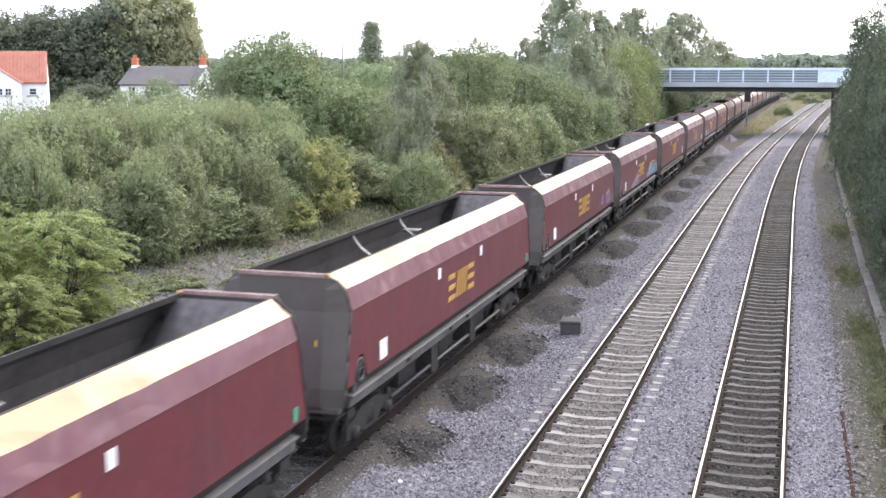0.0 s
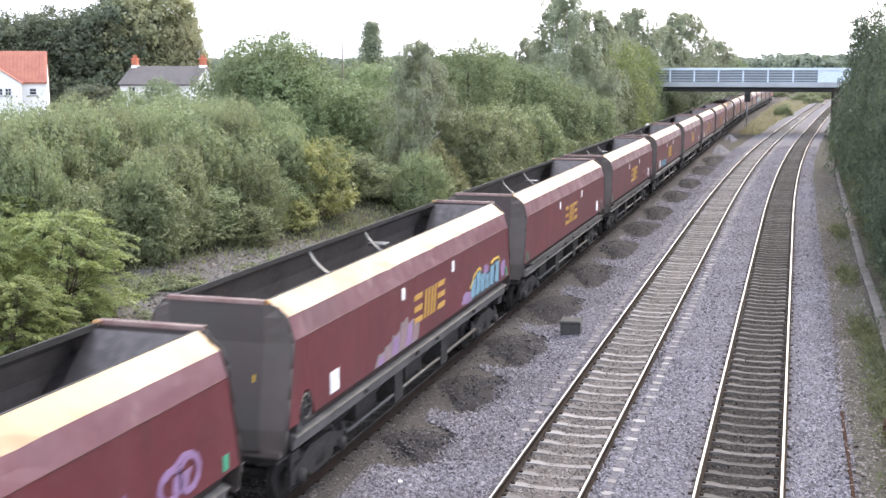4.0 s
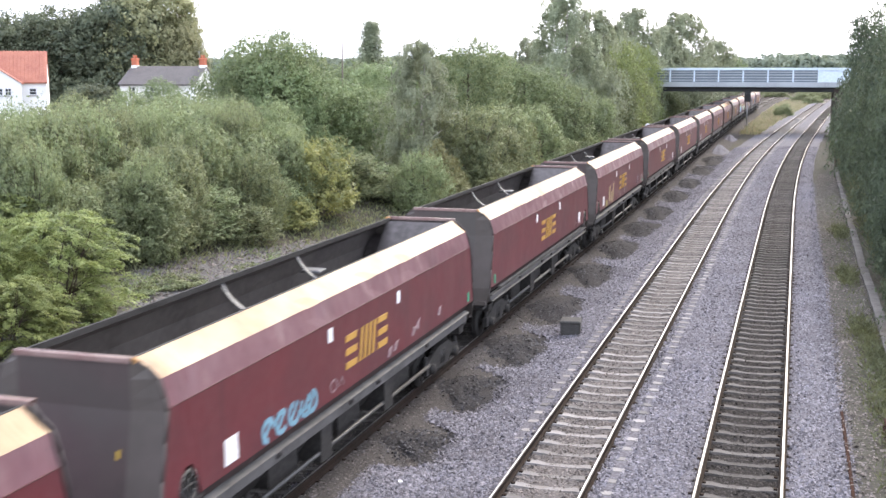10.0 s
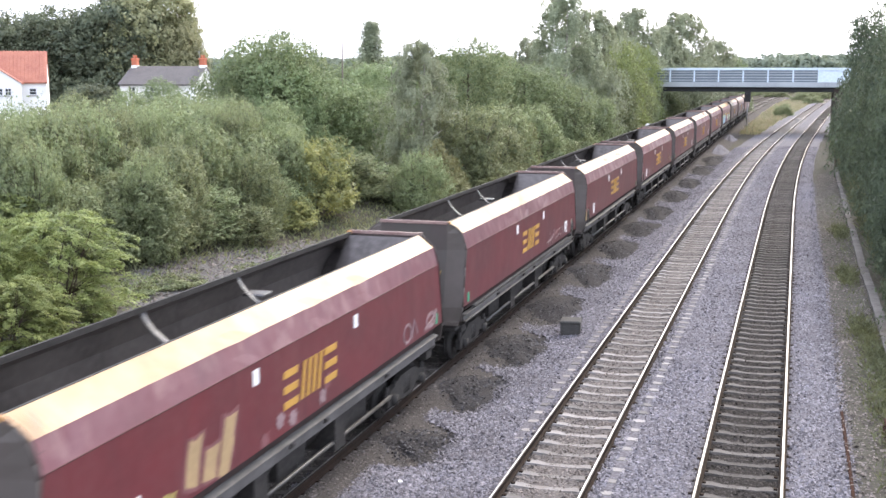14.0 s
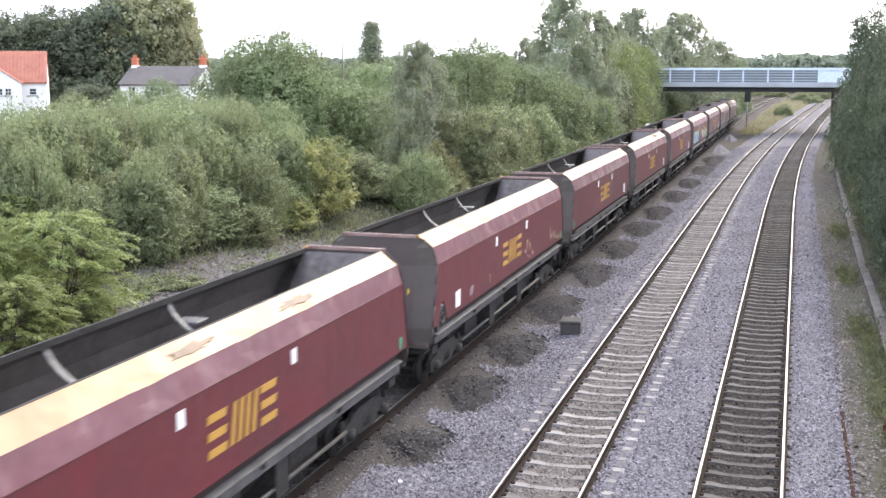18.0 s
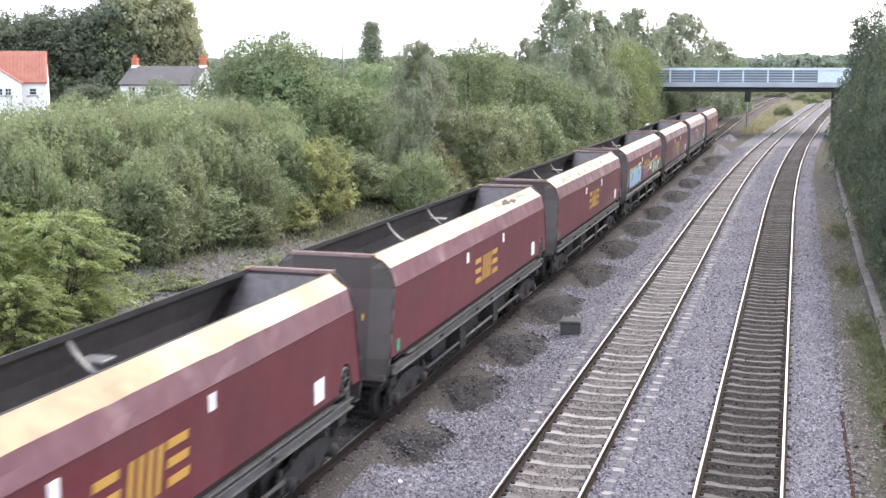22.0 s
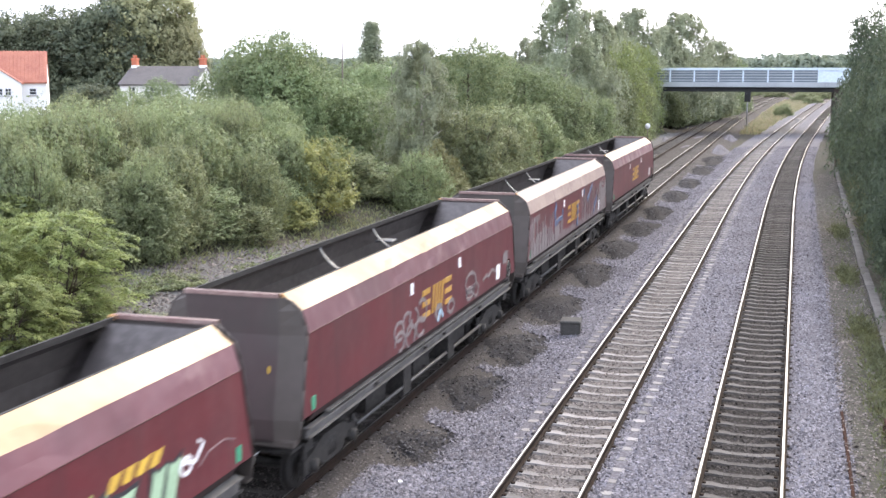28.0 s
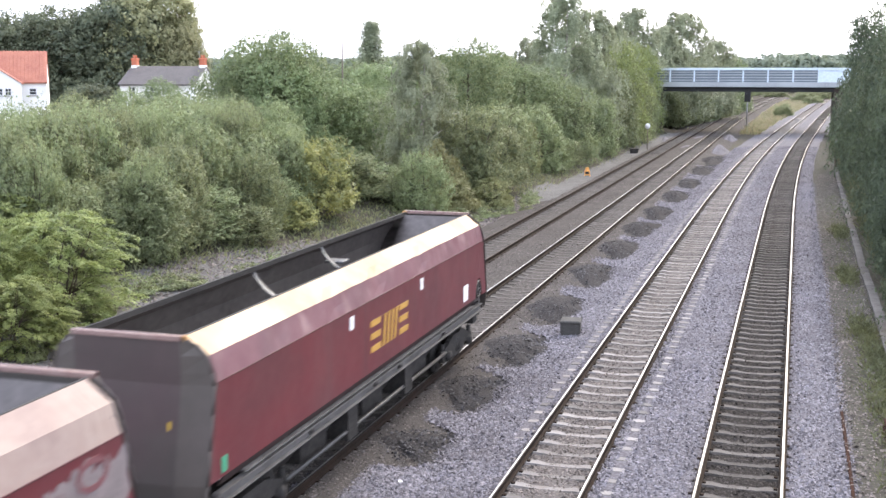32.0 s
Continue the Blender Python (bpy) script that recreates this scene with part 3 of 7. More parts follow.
def side_mesh(side, top="shoulder_sheen"):
    """One body side: upright sheet, steep shoulder, flat shoulder; slightly dented."""
    bm = bmesh.new()
    rnd = random.Random(11)
    ys = [-HALF + 0.03 + 14.03 * j / 30 for j in range(31)] + [6.7 + 0.66 * j / 12 for j in range(13)] + [HALF - 0.03]
    cols = len(ys) - 1
    rows = []
    prof = [(1.35, 0), (1.35, 0.33), (1.35, 0.66), (1.35, 1.0), (1.345, 3.055), (1.29, 3.25), (1.235, 3.44), (1.05, 3.575), (0.87, 3.71)]
    for j, y in enumerate(ys):
        z0 = notch(y)
        ring = []
        for k, (x, z) in enumerate(prof):
            zz = z0 + (3.04 - z0) * z if k < 4 else z
            d = rnd.uniform(-1, 1) * (0.006 if k in (5, 7) else 0.004 if k in (1, 2, 6) else 0) if j % 2 else 0
            if k in (5, 6) and j in (10, 15, 21):
                d = -0.022
            lean = slant(zz) * (-1 if y < -7.4 else 1 if y > 7.4 else 0)
            ring.append((x + d * 0.7, y + lean, zz + (d if k > 3 else 0)))
        rows.append(ring)
    outer = [[bm.verts.new((side * p[0], p[1], p[2])) for p in r] for r in rows]
    inner = [[bm.verts.new((side * (p[0] - 0.045), p[1], p[2] - (0.02 if i > 4 else 0))) for i, p in enumerate(r)] for r in rows]
    n = len(prof)
    for a in range(cols):
        for k in range(n - 1):
            f = bm.faces.new((outer[a][k], outer[a + 1][k], outer[a + 1][k + 1], outer[a][k + 1]))
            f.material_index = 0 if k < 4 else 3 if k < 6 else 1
            f.smooth = False
            g = bm.faces.new((inner[a][k + 1], inner[a + 1][k + 1], inner[a + 1][k], inner[a][k]))
            g.material_index = 2
        bm.faces.new((outer[a][0], inner[a][0], inner[a + 1][0], outer[a + 1][0])).material_index = 0
        bm.faces.new((outer[a][-1], outer[a + 1][-1], inner[a + 1][-1], inner[a][-1])).material_index = 2
    for a in (0, cols):
        for k in range(n - 1):
            bm.faces.new((outer[a][k], outer[a][k + 1], inner[a][k + 1], inner[a][k])).material_index = 0
    return fill(bm, "side_panel", ["maroon", top, "wagon_inside", "maroon_top" if top == "shoulder_sheen" else top])


def skirt_mesh(side):
    """The strip below a side sheet that tucks in towards the sill; its dark colour holds coal dirt and underside shade.
    """
    bm = bmesh.new()
    prism(bm, [(side * 1.347, 1.6), (side * 1.31, 1.602), (side * 1.19, 1.42), (side * 1.235, 1.42)], "y", -7.3, 6.68)
    return fill(bm, "lower_skirt", "grime")


def end_mesh():
    """An end sheet: a flat middle between two wings folded back, leaning out towards the foot."""
    bm = bmesh.new()
    edge = [(1.3, 1.2), (1.36, 1.6), (1.365, 2.1), (1.365, 2.6), (1.365, 3.02), (1.33, 3.2), (1.245, 3.45), (1.08, 3.6), (0.88, 3.72)]
    for dy in (0.0, 0.035):
        rows = [[bm.verts.new((x, -f - slant(z) + dy, z)) for x, f in ((-e, 0.02), (-0.88, 0.16), (0.88, 0.16), (e, 0.02))] for e, z in edge[:-1]]
        last = [bm.verts.new((x, -0.16 + dy, 3.72)) for x in (-0.88, 0.88)]
        for a, b in zip(rows, rows[1:]):
            for i in range(3):
                bm.faces.new((a[i], a[i + 1], b[i + 1], b[i])).material_index = 0 if i == 1 else 1
        r = rows[-1]
        bm.faces.new((r[0], r[1], last[0])).material_index = 1
        bm.faces.new((r[1], r[2], last[1], last[0])).material_index = 0
        bm.faces.new((r[2], r[3], last[1])).material_index = 1
    for a, b in zip(edge, edge[1:]):
        for sg in (-1, 1):
            rod(bm, (sg * a[0] * 0.99, -0.03 - slant(a[1]) - (0.0 if a[1] < 3.7 else 0.1), a[1]), (sg * b[0] * 0.99, -0.03 - slant(b[1]) - (0.0 if b[1] < 3.7 else 0.1), b[1]), 0.018, 5, mi=1)
    box(bm, -1.25, 1.25, -0.46, -0.3, 1.14, 1.24, mi=1)
    return fill(bm, "end_panel", ["end_brown", "wagon_grey"])


def tie_mesh():
    """A curved stay across the hopper's mouth, dipping in the middle."""
    bm = bmesh.new()
    pts = []
    for i in range(15):
        s = -1 + 2 * i / 14
        pts.append((0.9 * s, 3.62 - 0.62 * (1 - s * s) ** 0.8))
    rows = [[bm.verts.new((x, dy, z + dz)) for dy, dz in ((-0.06, 0), (0.06, 0), (0.06, 0.035), (-0.06, 0.035))] for x, z in pts]
    for a, b in zip(rows, rows[1:]):
        for i in range(4):
            bm.faces.new((a[i], a[(i + 1) % 4], b[(i + 1) % 4], b[i]))
    bm.faces.new(rows[0])
    bm.faces.new(rows[-1][::-1])
    return fill(bm, "stay", "tie")


def plain_sill_mesh():
    """The side sill of the other flank: a single broad angle."""
    bm = bmesh.new()
    prism(bm, [(1.2, 1.13), (1.27, 1.13), (1.28, 1.3), (1.345, 1.335), (1.345, 1.36), (1.2, 1.4)], "y", -7.45, 7.45)
    for f in bm.faces:
        f.material_index = 1 if f.calc_center_median().x > 1.25 and f.normal.z > -0.5 else 0
    return fill(bm, "sill", ["frame_black", "sill_lit"])


def sill_mesh():
    """The side sill: a channel with a thin angle above it."""
    bm = bmesh.new()
    prism(bm, [(1.2, 1.15), (1.33, 1.15), (1.33, 1.172), (1.27, 1.18), (1.27, 1.31), (1.335, 1.318), (1.335, 1.345), (1.2, 1.345)], "y", -7.45, 7.45)
    prism(bm, [(1.2, 1.405), (1.335, 1.4), (1.335, 1.43), (1.2, 1.44)], "y", -6.6, 6.6)
    for f in bm.faces:
        c = f.calc_center_median()
        f.material_index = 1 if c.x > 1.25 and f.normal.z > -0.5 else 0
    return fill(bm, "sill", ["frame_black", "sill_lit"])


def wheelset_mesh():
    bm = bmesh.new()
    rod(bm, (-1.0, 0, 0), (1.0, 0, 0), 0.08, 10)
    for s in (-1, 1):
        rod(bm, (s * 0.69, 0, 0), (s * 0.72, 0, 0), 0.475, 24)
        rod(bm, (s * 0.72, 0, 0), (s * 0.83, 0, 0), 0.455, 24, 0.445)
        rod(bm, (s * 0.83, 0, 0), (s * 0.85, 0, 0), 0.14, 12)
        for k in range(6):
            a = k * math.pi / 3
            rod(bm, (s * 0.835, 0.3 * math.cos(a), 0.3 * math.sin(a)), (s * 0.845, 0.3 * math.cos(a), 0.3 * math.sin(a)), 0.05, 6)
    return fill(bm, "wheelset", "frame_black")


def bogie_frame_mesh():
    bm = bmesh.new()
    out = [(-1.3, 0.36), (-1.3, 0.62), (-0.85, 0.72), (-0.45, 0.86), (0.45, 0.86), (0.85, 0.72), (1.3, 0.62), (1.3, 0.36), (1.0, 0.34), (0.7, 0.5), (0.4, 0.3), (-0.4, 0.3), (-0.7, 0.5), (-1.0, 0.34)]
    prism(bm, out, "x", 0.98, 1.1)
    for y in (-0.95, 0.95):
        rod(bm, (1.0, y, 0.46), (1.2, y, 0.46), 0.13, 10)
        rod(bm, (1.04, y - 0.25, 0.5), (1.04, y - 0.25, 0.8), 0.06, 8)
        rod(bm, (1.04, y + 0.25, 0.5), (1.04, y + 0.25, 0.8), 0.06, 8)
    for y in (-0.14, 0, 0.14):
        rod(bm, (1.06, y, 0.4), (1.06, y, 0.75), 0.06, 8)
    return fill(bm, "bogie_side_frame", "frame_black")


WM = dict(side={s: side_mesh(s) for s in (-1, 1)}, dusty={s: side_mesh(s, "dusty_top") for s in (-1, 1)}, skirt={s: skirt_mesh(s) for s in (-1, 1)}, end=end_mesh(), tie=tie_mesh(), sill=sill_mesh(), plain_sill=plain_sill_mesh(), wheel=wheelset_mesh(), frame=bogie_frame_mesh())


def quad_plate(name, y0, y1, z0, z1, side, material, proud=0.006, skew=0.0):
    """A thin plate on a wagon's side."""
    bm = bmesh.new()
    x = 1.354
    out = [(y0, z0), (y1, z0), (y1 + skew, z1), (y0 + skew, z1)]
    prism(bm, out, "x", side * (x - 0.004), side * (x + proud))
    return fill(bm, name, material)


def bar_mesh(w, h, lean):
    """One bar of the gold mark."""
    bm = bmesh.new()
    prism(bm, [(-w / 2 - lean / 2, -h / 2), (w / 2 - lean / 2, -h / 2), (w / 2 + lean / 2, h / 2), (-w / 2 + lean / 2, h / 2)], "x", 1.35, 1.361)
    return fill(bm, "gold_bar", "gold")


bm = bmesh.new()
box(bm, -0.85, -0.4, 0.1, 0.5, 3.22, 3.28, 0.015)
rod(bm, (-0.62, 0.06, 3.25), (-0.62, 0.1, 3.25), 0.05, 8)
STAY_BRACKET = fill(bm, "stay_bracket", "tie")
BARS = {"flat": bar_mesh(0.56, 0.12, 0.03), "tall": bar_mesh(0.12, 0.64, 0.14)}


def box_mesh(name, material, *boxes):
    bm = bmesh.new()
    for b in boxes:
        box(bm, *b)
    return fill(bm, name, material)


def slope_mesh(e):
    """The sloping end sheet inside the hopper."""
    bm = bmesh.new()
    prism(bm, [(e * 7.43, 3.62), (e * 7.43, 3.55), (e * 5.0, 1.45), (e * 4.9, 1.55), (e * 7.35, 3.66)], "x", -0.86, 0.86)
    prism(bm, [(e * 7.4, 3.3), (e * 7.4, 3.2), (e * 5.0, 1.46), (e * 4.93, 1.52)], "x", -1.28, -0.865)
    prism(bm, [(e * 7.4, 3.3), (e * 7.4, 3.2), (e * 5.0, 1.46), (e * 4.93, 1.52)], "x", 0.865, 1.28)
    return fill(bm, "slope_sheet", "slope_sheet")


def trough_mesh():
    """The dark underside of the hopper, narrowing to the doors."""
    bm = bmesh.new()
    prism(bm, [(-1.16, 1.45), (1.16, 1.45), (1.1, 1.1), (0.7, 0.55), (-0.7, 0.55), (-1.1, 1.1)], "y", -4.7, 4.7)
    return fill(bm, "hopper_bottom", "frame_black")


SHARED = dict(
    slope={e: slope_mesh(e) for e in (-1, 1)},
    floor=box_mesh("hopper_floor", "wagon_inside", (-1.28, 1.28, -5.05, 5.05, 1.5, 1.54)),
    chute=box_mesh("discharge_chute", "frame_black", (-0.95, 0.95, -0.6, 0.6, 0.5, 1.5)),
    trough=trough_mesh(),
    leg=box_mesh("truss_leg", "frame_black", (-1.18, 1.18, -0.26, 0.26, 0.42, 1.16)),
    spine=box_mesh("centre_sill", "frame_black", (-0.35, 0.35, -7.84, 7.84, 0.85, 1.2)),
    platform=box_mesh("end_platform", "frame_black", (-1.15, 1.15, 7.4, 7.85, 0.98, 1.04), (-1.2, 1.2, 7.0, 7.39, 0.86, 1.04)),
    coupler=box_mesh("coupler", "frame_black", (-0.12, 0.12, 7.85, 8.715, 0.82, 1.06), (-0.2, 0.2, 8.4, 8.65, 0.78, 1.1)),
    bolster=box_mesh("bolster", "frame_black", (-1.0, 1.0, -0.2, 0.2, 0.42, 0.85)),
)
bm = bmesh.new()
rod(bm, (-0.9, 0, 3.69), (0.9, 0, 3.69), 0.045, 6)
box(bm, -0.9, 0.9, -0.05, 0.05, 3.655, 3.725)
RIM = fill(bm, "end_rim", "rim")
bm = bmesh.new()
for k in range(16):
    a, b = k * math.pi / 8, (k + 1) * math.pi / 8
    rod(bm, (0, 0.22 * math.cos(a), 0.22 * math.sin(a)), (0, 0.22 * math.cos(b), 0.22 * math.sin(b)), 0.03, 5)
for k in range(3):
    a = k * math.pi / 3
    rod(bm, (0, 0.2 * math.cos(a), 0.2 * math.sin(a)), (0, -0.2 * math.cos(a), -0.2 * math.sin(a)), 0.015, 5)
HANDWHEEL = fill(bm, "handwheel", "bare_steel")
bm = bmesh.new()
rod(bm, (0, -0.3, 0), (0, 0.3, 0), 0.13, 12)
box(bm, -0.12, 0.12, 0.3, 0.48, -0.16, 0.16)
rod(bm, (0.02, -0.3, 0), (0.02, -0.6, -0.12), 0.04, 6)
rod(bm, (0.05, -0.1, 0.1), (0.05, -0.1, 0.35), 0.035, 6)
BRAKE = fill(bm, "brake_cylinder", "frame_grey")
bm = bmesh.new()
rod(bm, (0, -4.7, 0), (0, 4.7, 0), 0.042, 8)
for y in (-4.6, 0, 4.6):
    rod(bm, (-0.12, y, 0.02), (-0.02, y, 0.02), 0.03, 6)
DOOR_ROD = fill(bm, "operating_rod", "bare_steel")
# Added orange block that stands in for the glint on a rim corner.
bm = bmesh.new()
box(bm, -0.06, 0.06, -0.04, 0.05, 3.65, 3.74, 0.02)
CORNER = fill(bm, "corner_cap", "corner_orange")
bm = bmesh.new()
box(bm, -0.02, 0.03, -0.07, 0.07, -0.08, 0.05, 0.01)
rod(bm, (0.0, 0, -0.02), (0.05, 0, -0.02), 0.035, 8)
LEVER = fill(bm, "door_lever", "frame_grey")


LIP = box_mesh("top_lip", "frame_black", (0.825, 0.868, -HALF - 0.02, HALF + 0.02, 3.62, 3.718))
SEAM = box_mesh("seam", "seam_red", (1.348, 1.358, -HALF + 0.05, HALF - 0.05, 3.036, 3.048))
END_LABEL = box_mesh("end_label", "yellow_paint", (0.72, 0.76, -0.172, -0.155, 2.36, 2.5))


def hopper_wagon(label, side="side", spread=0.0):
    """One bogie coal hopper; the data panel is towards +y on both sides."""
    w = thing("hopper_wagon", label=label, category="hopper wagon", group="coal train wagons")
    for s in (-1, 1):
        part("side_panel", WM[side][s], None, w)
        part("lower_skirt", WM["skirt"][s], None, w, "tucked-in skirt, dark with coal dirt and painted shade")
    for e in (-1, 1):
        p = part("end_panel", WM["end"], None, w, "dark grey end sheet")
        p.matrix_basis = pose(0, e * HALF, 0, 0, 0, 0 if e < 0 else 180)
        p = part("end_rim", RIM, None, w)
        p.matrix_basis = pose(0, e * (HALF + 0.14), 0.02)
        part("slope_sheet", SHARED["slope"][e], None, w, "worn bluish steel")
        p = part("stay", WM["tie"], None, w, "pale curved stay across the mouth")
        p.matrix_basis = pose(0, e * 1.7, 0)
        part("stay_bracket", STAY_BRACKET, None, w).matrix_basis = pose(0, e * 1.7, 0, 0, 0, 0 if e > 0 else 180)
        for nm in ("platform", "coupler"):
            p = part({"platform": "end_platform", "coupler": "coupler"}[nm], SHARED[nm], None, w)
            p.matrix_basis = pose(0, 0, 0, 0, 0, 0 if e > 0 else 180)
        p = part("corner_cap", CORNER, None, w, "small added orange block painted as a corner glint")
        p.matrix_basis = pose(-0.9 * e, e * (HALF + 0.08), 0)
        part("truss_leg", SHARED["leg"], None, w).matrix_basis = pose(0, e * 1.7, 0)
        part("operating_rod", DOOR_ROD, None, w, "bare steel rod").matrix_basis = pose(e * 1.13, 0, 0.6, 0, 0, 0 if e > 0 else 180)
        for s in (-1, 1):
            for y in (0.75, 4.0):
                part("door_lever", LEVER, None, w).matrix_basis = pose(s * 1.3, e * y, 1.3, 0, 0, 0 if s > 0 else 180)
    for e in (-1, 1):
        part("top_lip", LIP, None, w).matrix_basis = pose(0, 0, 0, 0, 0, 0 if e > 0 else 180)
        p = part("seam", SEAM, None, w)
        p.matrix_basis = pose(0, 0, 0, 0, 0, 0 if e > 0 else 180)
        p = part("end_label", END_LABEL, None, w)
        p.matrix_basis = pose(0, e * (HALF + slant(2.43)), 0, 0, 0, 0 if e < 0 else 180)
    part("hopper_floor", SHARED["floor"], None, w)
    for y in (-3.1, 0, 3.1):
        p = part("discharge_chute", SHARED["chute"], None, w)
        p.matrix_basis = pose(0, y, 0)
    part("hopper_bottom", SHARED["trough"], None, w)
    part("centre_sill", SHARED["spine"], None, w)
    for s in (0, 180):
        p = part("sill", WM["sill" if s == 0 else "plain_sill"], None, w)
        p.matrix_basis = pose(0, 0, 0, 0, 0, s)
    for s in (-1, 1):
        for kind, y, z in [("flat", c, z) for c in (-0.85, 0.87) for z in (2.04, 2.3, 2.56)] + [("tall", -0.33 + 0.235 * i, 2.3) for i in range(4)]:
            p = part("gold_bar", BARS[kind], None, w)
            p.matrix_basis = pose(0, s * y, z, 0, 0, 0 if s > 0 else 180)
        for y in (-1.87, 1.87):
            part("notice_plate", PLATE[(s, y)], None, w).matrix_basis = pose(0, spread if y > 0 else -spread, 0)
        part("data_panel", PLATE[(s, "data")], None, w, "white data panel")
        part("hazard_patch", PLATE[(s, "green")], None, w, "small green patch")
        p = part("handwheel", HANDWHEEL, None, w)
        p.matrix_basis = pose(s * 1.33, 7.03, 1.8)
        p = part("brake_cylinder", BRAKE, None, w)
        p.matrix_basis = pose(s * 1.18, 6.85, 1.55)
    for e in (-1, 1):
        b = part("bogie", SHARED["bolster"], None, w)
        b.matrix_basis = pose(0, e * 5.9, 0)
        for s in (0, 180):
            f = part("bogie_side_frame", WM["frame"], None, b)
            f.matrix_basis = pose(0, 0, 0, 0, 0, s)
        for a in (-0.95, 0.95):
            ws = part("wheelset", WM["wheel"], None, b)
            ws.matrix_basis = pose(0, a, 0.46)
    return w


PLATE = {}
for s in (-1, 1):
    for y in (-1.87, 1.87):
        PLATE[(s, y)] = quad_plate("notice_plate", y - 0.1, y + 0.1, 2.68, 2.93, s, "white_paint")
    PLATE[(s, "data")] = quad_plate("data_panel", 5.55, 5.97, 1.72, 2.12, s, "white_paint")
    PLATE[(s, "green")] = quad_plate("hazard_patch", -7.4, -7.24, 1.66, 1.9, s, "green_paint")


def blot(side, y, z, w, h, material, wagon, seed, name="spray_patch", proud=0.002, lean=0.15):
    """A patch of sprayed paint with a ragged outline on a wagon's side; y is towards the data panel."""
    rnd = random.Random(seed)
    out = []
    n = 18
    for k in range(n):
        a = 2 * math.pi * k / n
        r = rnd.uniform(0.62, 1.08)
        cy, cz = math.cos(a), math.sin(a)
        q = max(abs(cy), abs(cz)) ** 0.6
        yy, zz = y + cy / q * w / 2 * r, z + cz / q * h / 2 * r
        out.append((yy + (zz - z) * lean, min(max(zz, 1.61), 3.02)))
    bm = bmesh.new()
    prism(bm, out, "x", side * 1.352, side * (1.356 + proud))
    return part(name, fill(bm, name, material), None, wagon)


def stroke(side, pts, width, material, wagon, proud=0.004, name="spray_stroke"):
    """A sprayed line through points (y, z), as one ribbon."""
    bm = bmesh.new()
    P = [Vector(p) for p in pts]
    rows = []
    for i, p in enumerate(P):
        d = (P[min(i + 1, len(P) - 1)] - P[max(i - 1, 0)]).normalized()
        nrm = Vector((-d.y, d.x)) * width / 2
        rows.append([bm.verts.new((side * x, q.x, min(max(q.y, 1.56), 3.02))) for q in (p + nrm, p - nrm) for x in (1.352, 1.357 + proud)])
    for a, b in zip(rows, rows[1:]):
        for i, j in ((0, 1), (1, 3), (3, 2), (2, 0)):
            bm.faces.new((a[i], a[j], b[j], b[i]))
    bm.faces.new([rows[0][i] for i in (0, 1, 3, 2)])
    bm.faces.new([rows[-1][i] for i in (0, 2, 3, 1)])
    return part(name, fill(bm, name, material), None, wagon)


def block(side, y, z, w, h, material, wagon, seed, lean=0.0, proud=0.004, rim=None):
    """One upright painted block with uneven corners, and a darker rim behind it."""
    rnd = random.Random(seed)
    proud += 0.0003 * (seed % 13)
    for grow, m, p in ((0.07, rim, proud - 0.0045), (0.0, material, proud)):
        if m:
            out = [(y + a * (w / 2 + grow) * rnd.uniform(0.8, 1.1) + b * lean, z + b * (h / 2 + grow) * rnd.uniform(0.88, 1.06)) for a, b in ((-1, -1), (0.3, -1), (1, -0.8), (0.9, 0.2), (1, 1), (0.1, 0.85), (-1, 1), (-0.9, 0))]
            bm = bmesh.new()
            prism(bm, [(a, min(max(b, 1.61), 3.02)) for a, b in out], "x", side * 1.345, side * (1.3555 + p))
            part("spray_block", fill(bm, "spray_block", m), None, wagon)


def loop_tag(side, y, z, w, h, material, wagon, width=0.05, turns=1.0, proud=0.006, start=0.6):
    """A rounded hook of sprayed line."""
    pts = [(y + w / 2 * math.cos(start + a * 6.28 * turns / 10), z + h / 2 * math.sin(start + a * 6.28 * turns / 10)) for a in range(11)]
    stroke(side, pts, width, material, wagon, proud)


def scribble(side, y0, y1, z0, z1, material, wagon, seed, width=0.07, n=7):
    """An unreadable tag: crossing hooks and slashes of sprayed line."""
    rnd = random.Random(seed)
    step = (y1 - y0) / n
    zc, hz = (z0 + z1) / 2, (z1 - z0) / 2
    for k in range(n):
        cy = y0 + step * (k + 0.5)
        a = rnd.uniform(0.8, 2.3)
        r = hz * rnd.uniform(0.6, 1.15)
        pts = []
        for i in range(7):
            f = i / 6
            hook = rnd.uniform(0.1, 0.4) * step * math.sin(f * 5.0 + k)
            pts.append((cy + math.cos(a) * r * (1 - 2 * f) * 1.2 + hook, zc + math.sin(a) * r * (1 - 2 * f) + rnd.uniform(-0.06, 0.06) * hz))
        stroke(side, pts, width * rnd.uniform(0.6, 1.4), material, wagon, 0.004 + 0.0004 * k)
        if rnd.random() < 0.5:
            zz = zc + rnd.uniform(-0.7, 0.7) * hz
            stroke(side, [(cy - step * 0.6, zz), (cy, zz + 0.12 * hz), (cy + step * 0.6, zz + rnd.uniform(-0.3, 0.3) * hz)], width * 0.8, material, wagon, 0.006 + 0.0004 * k)


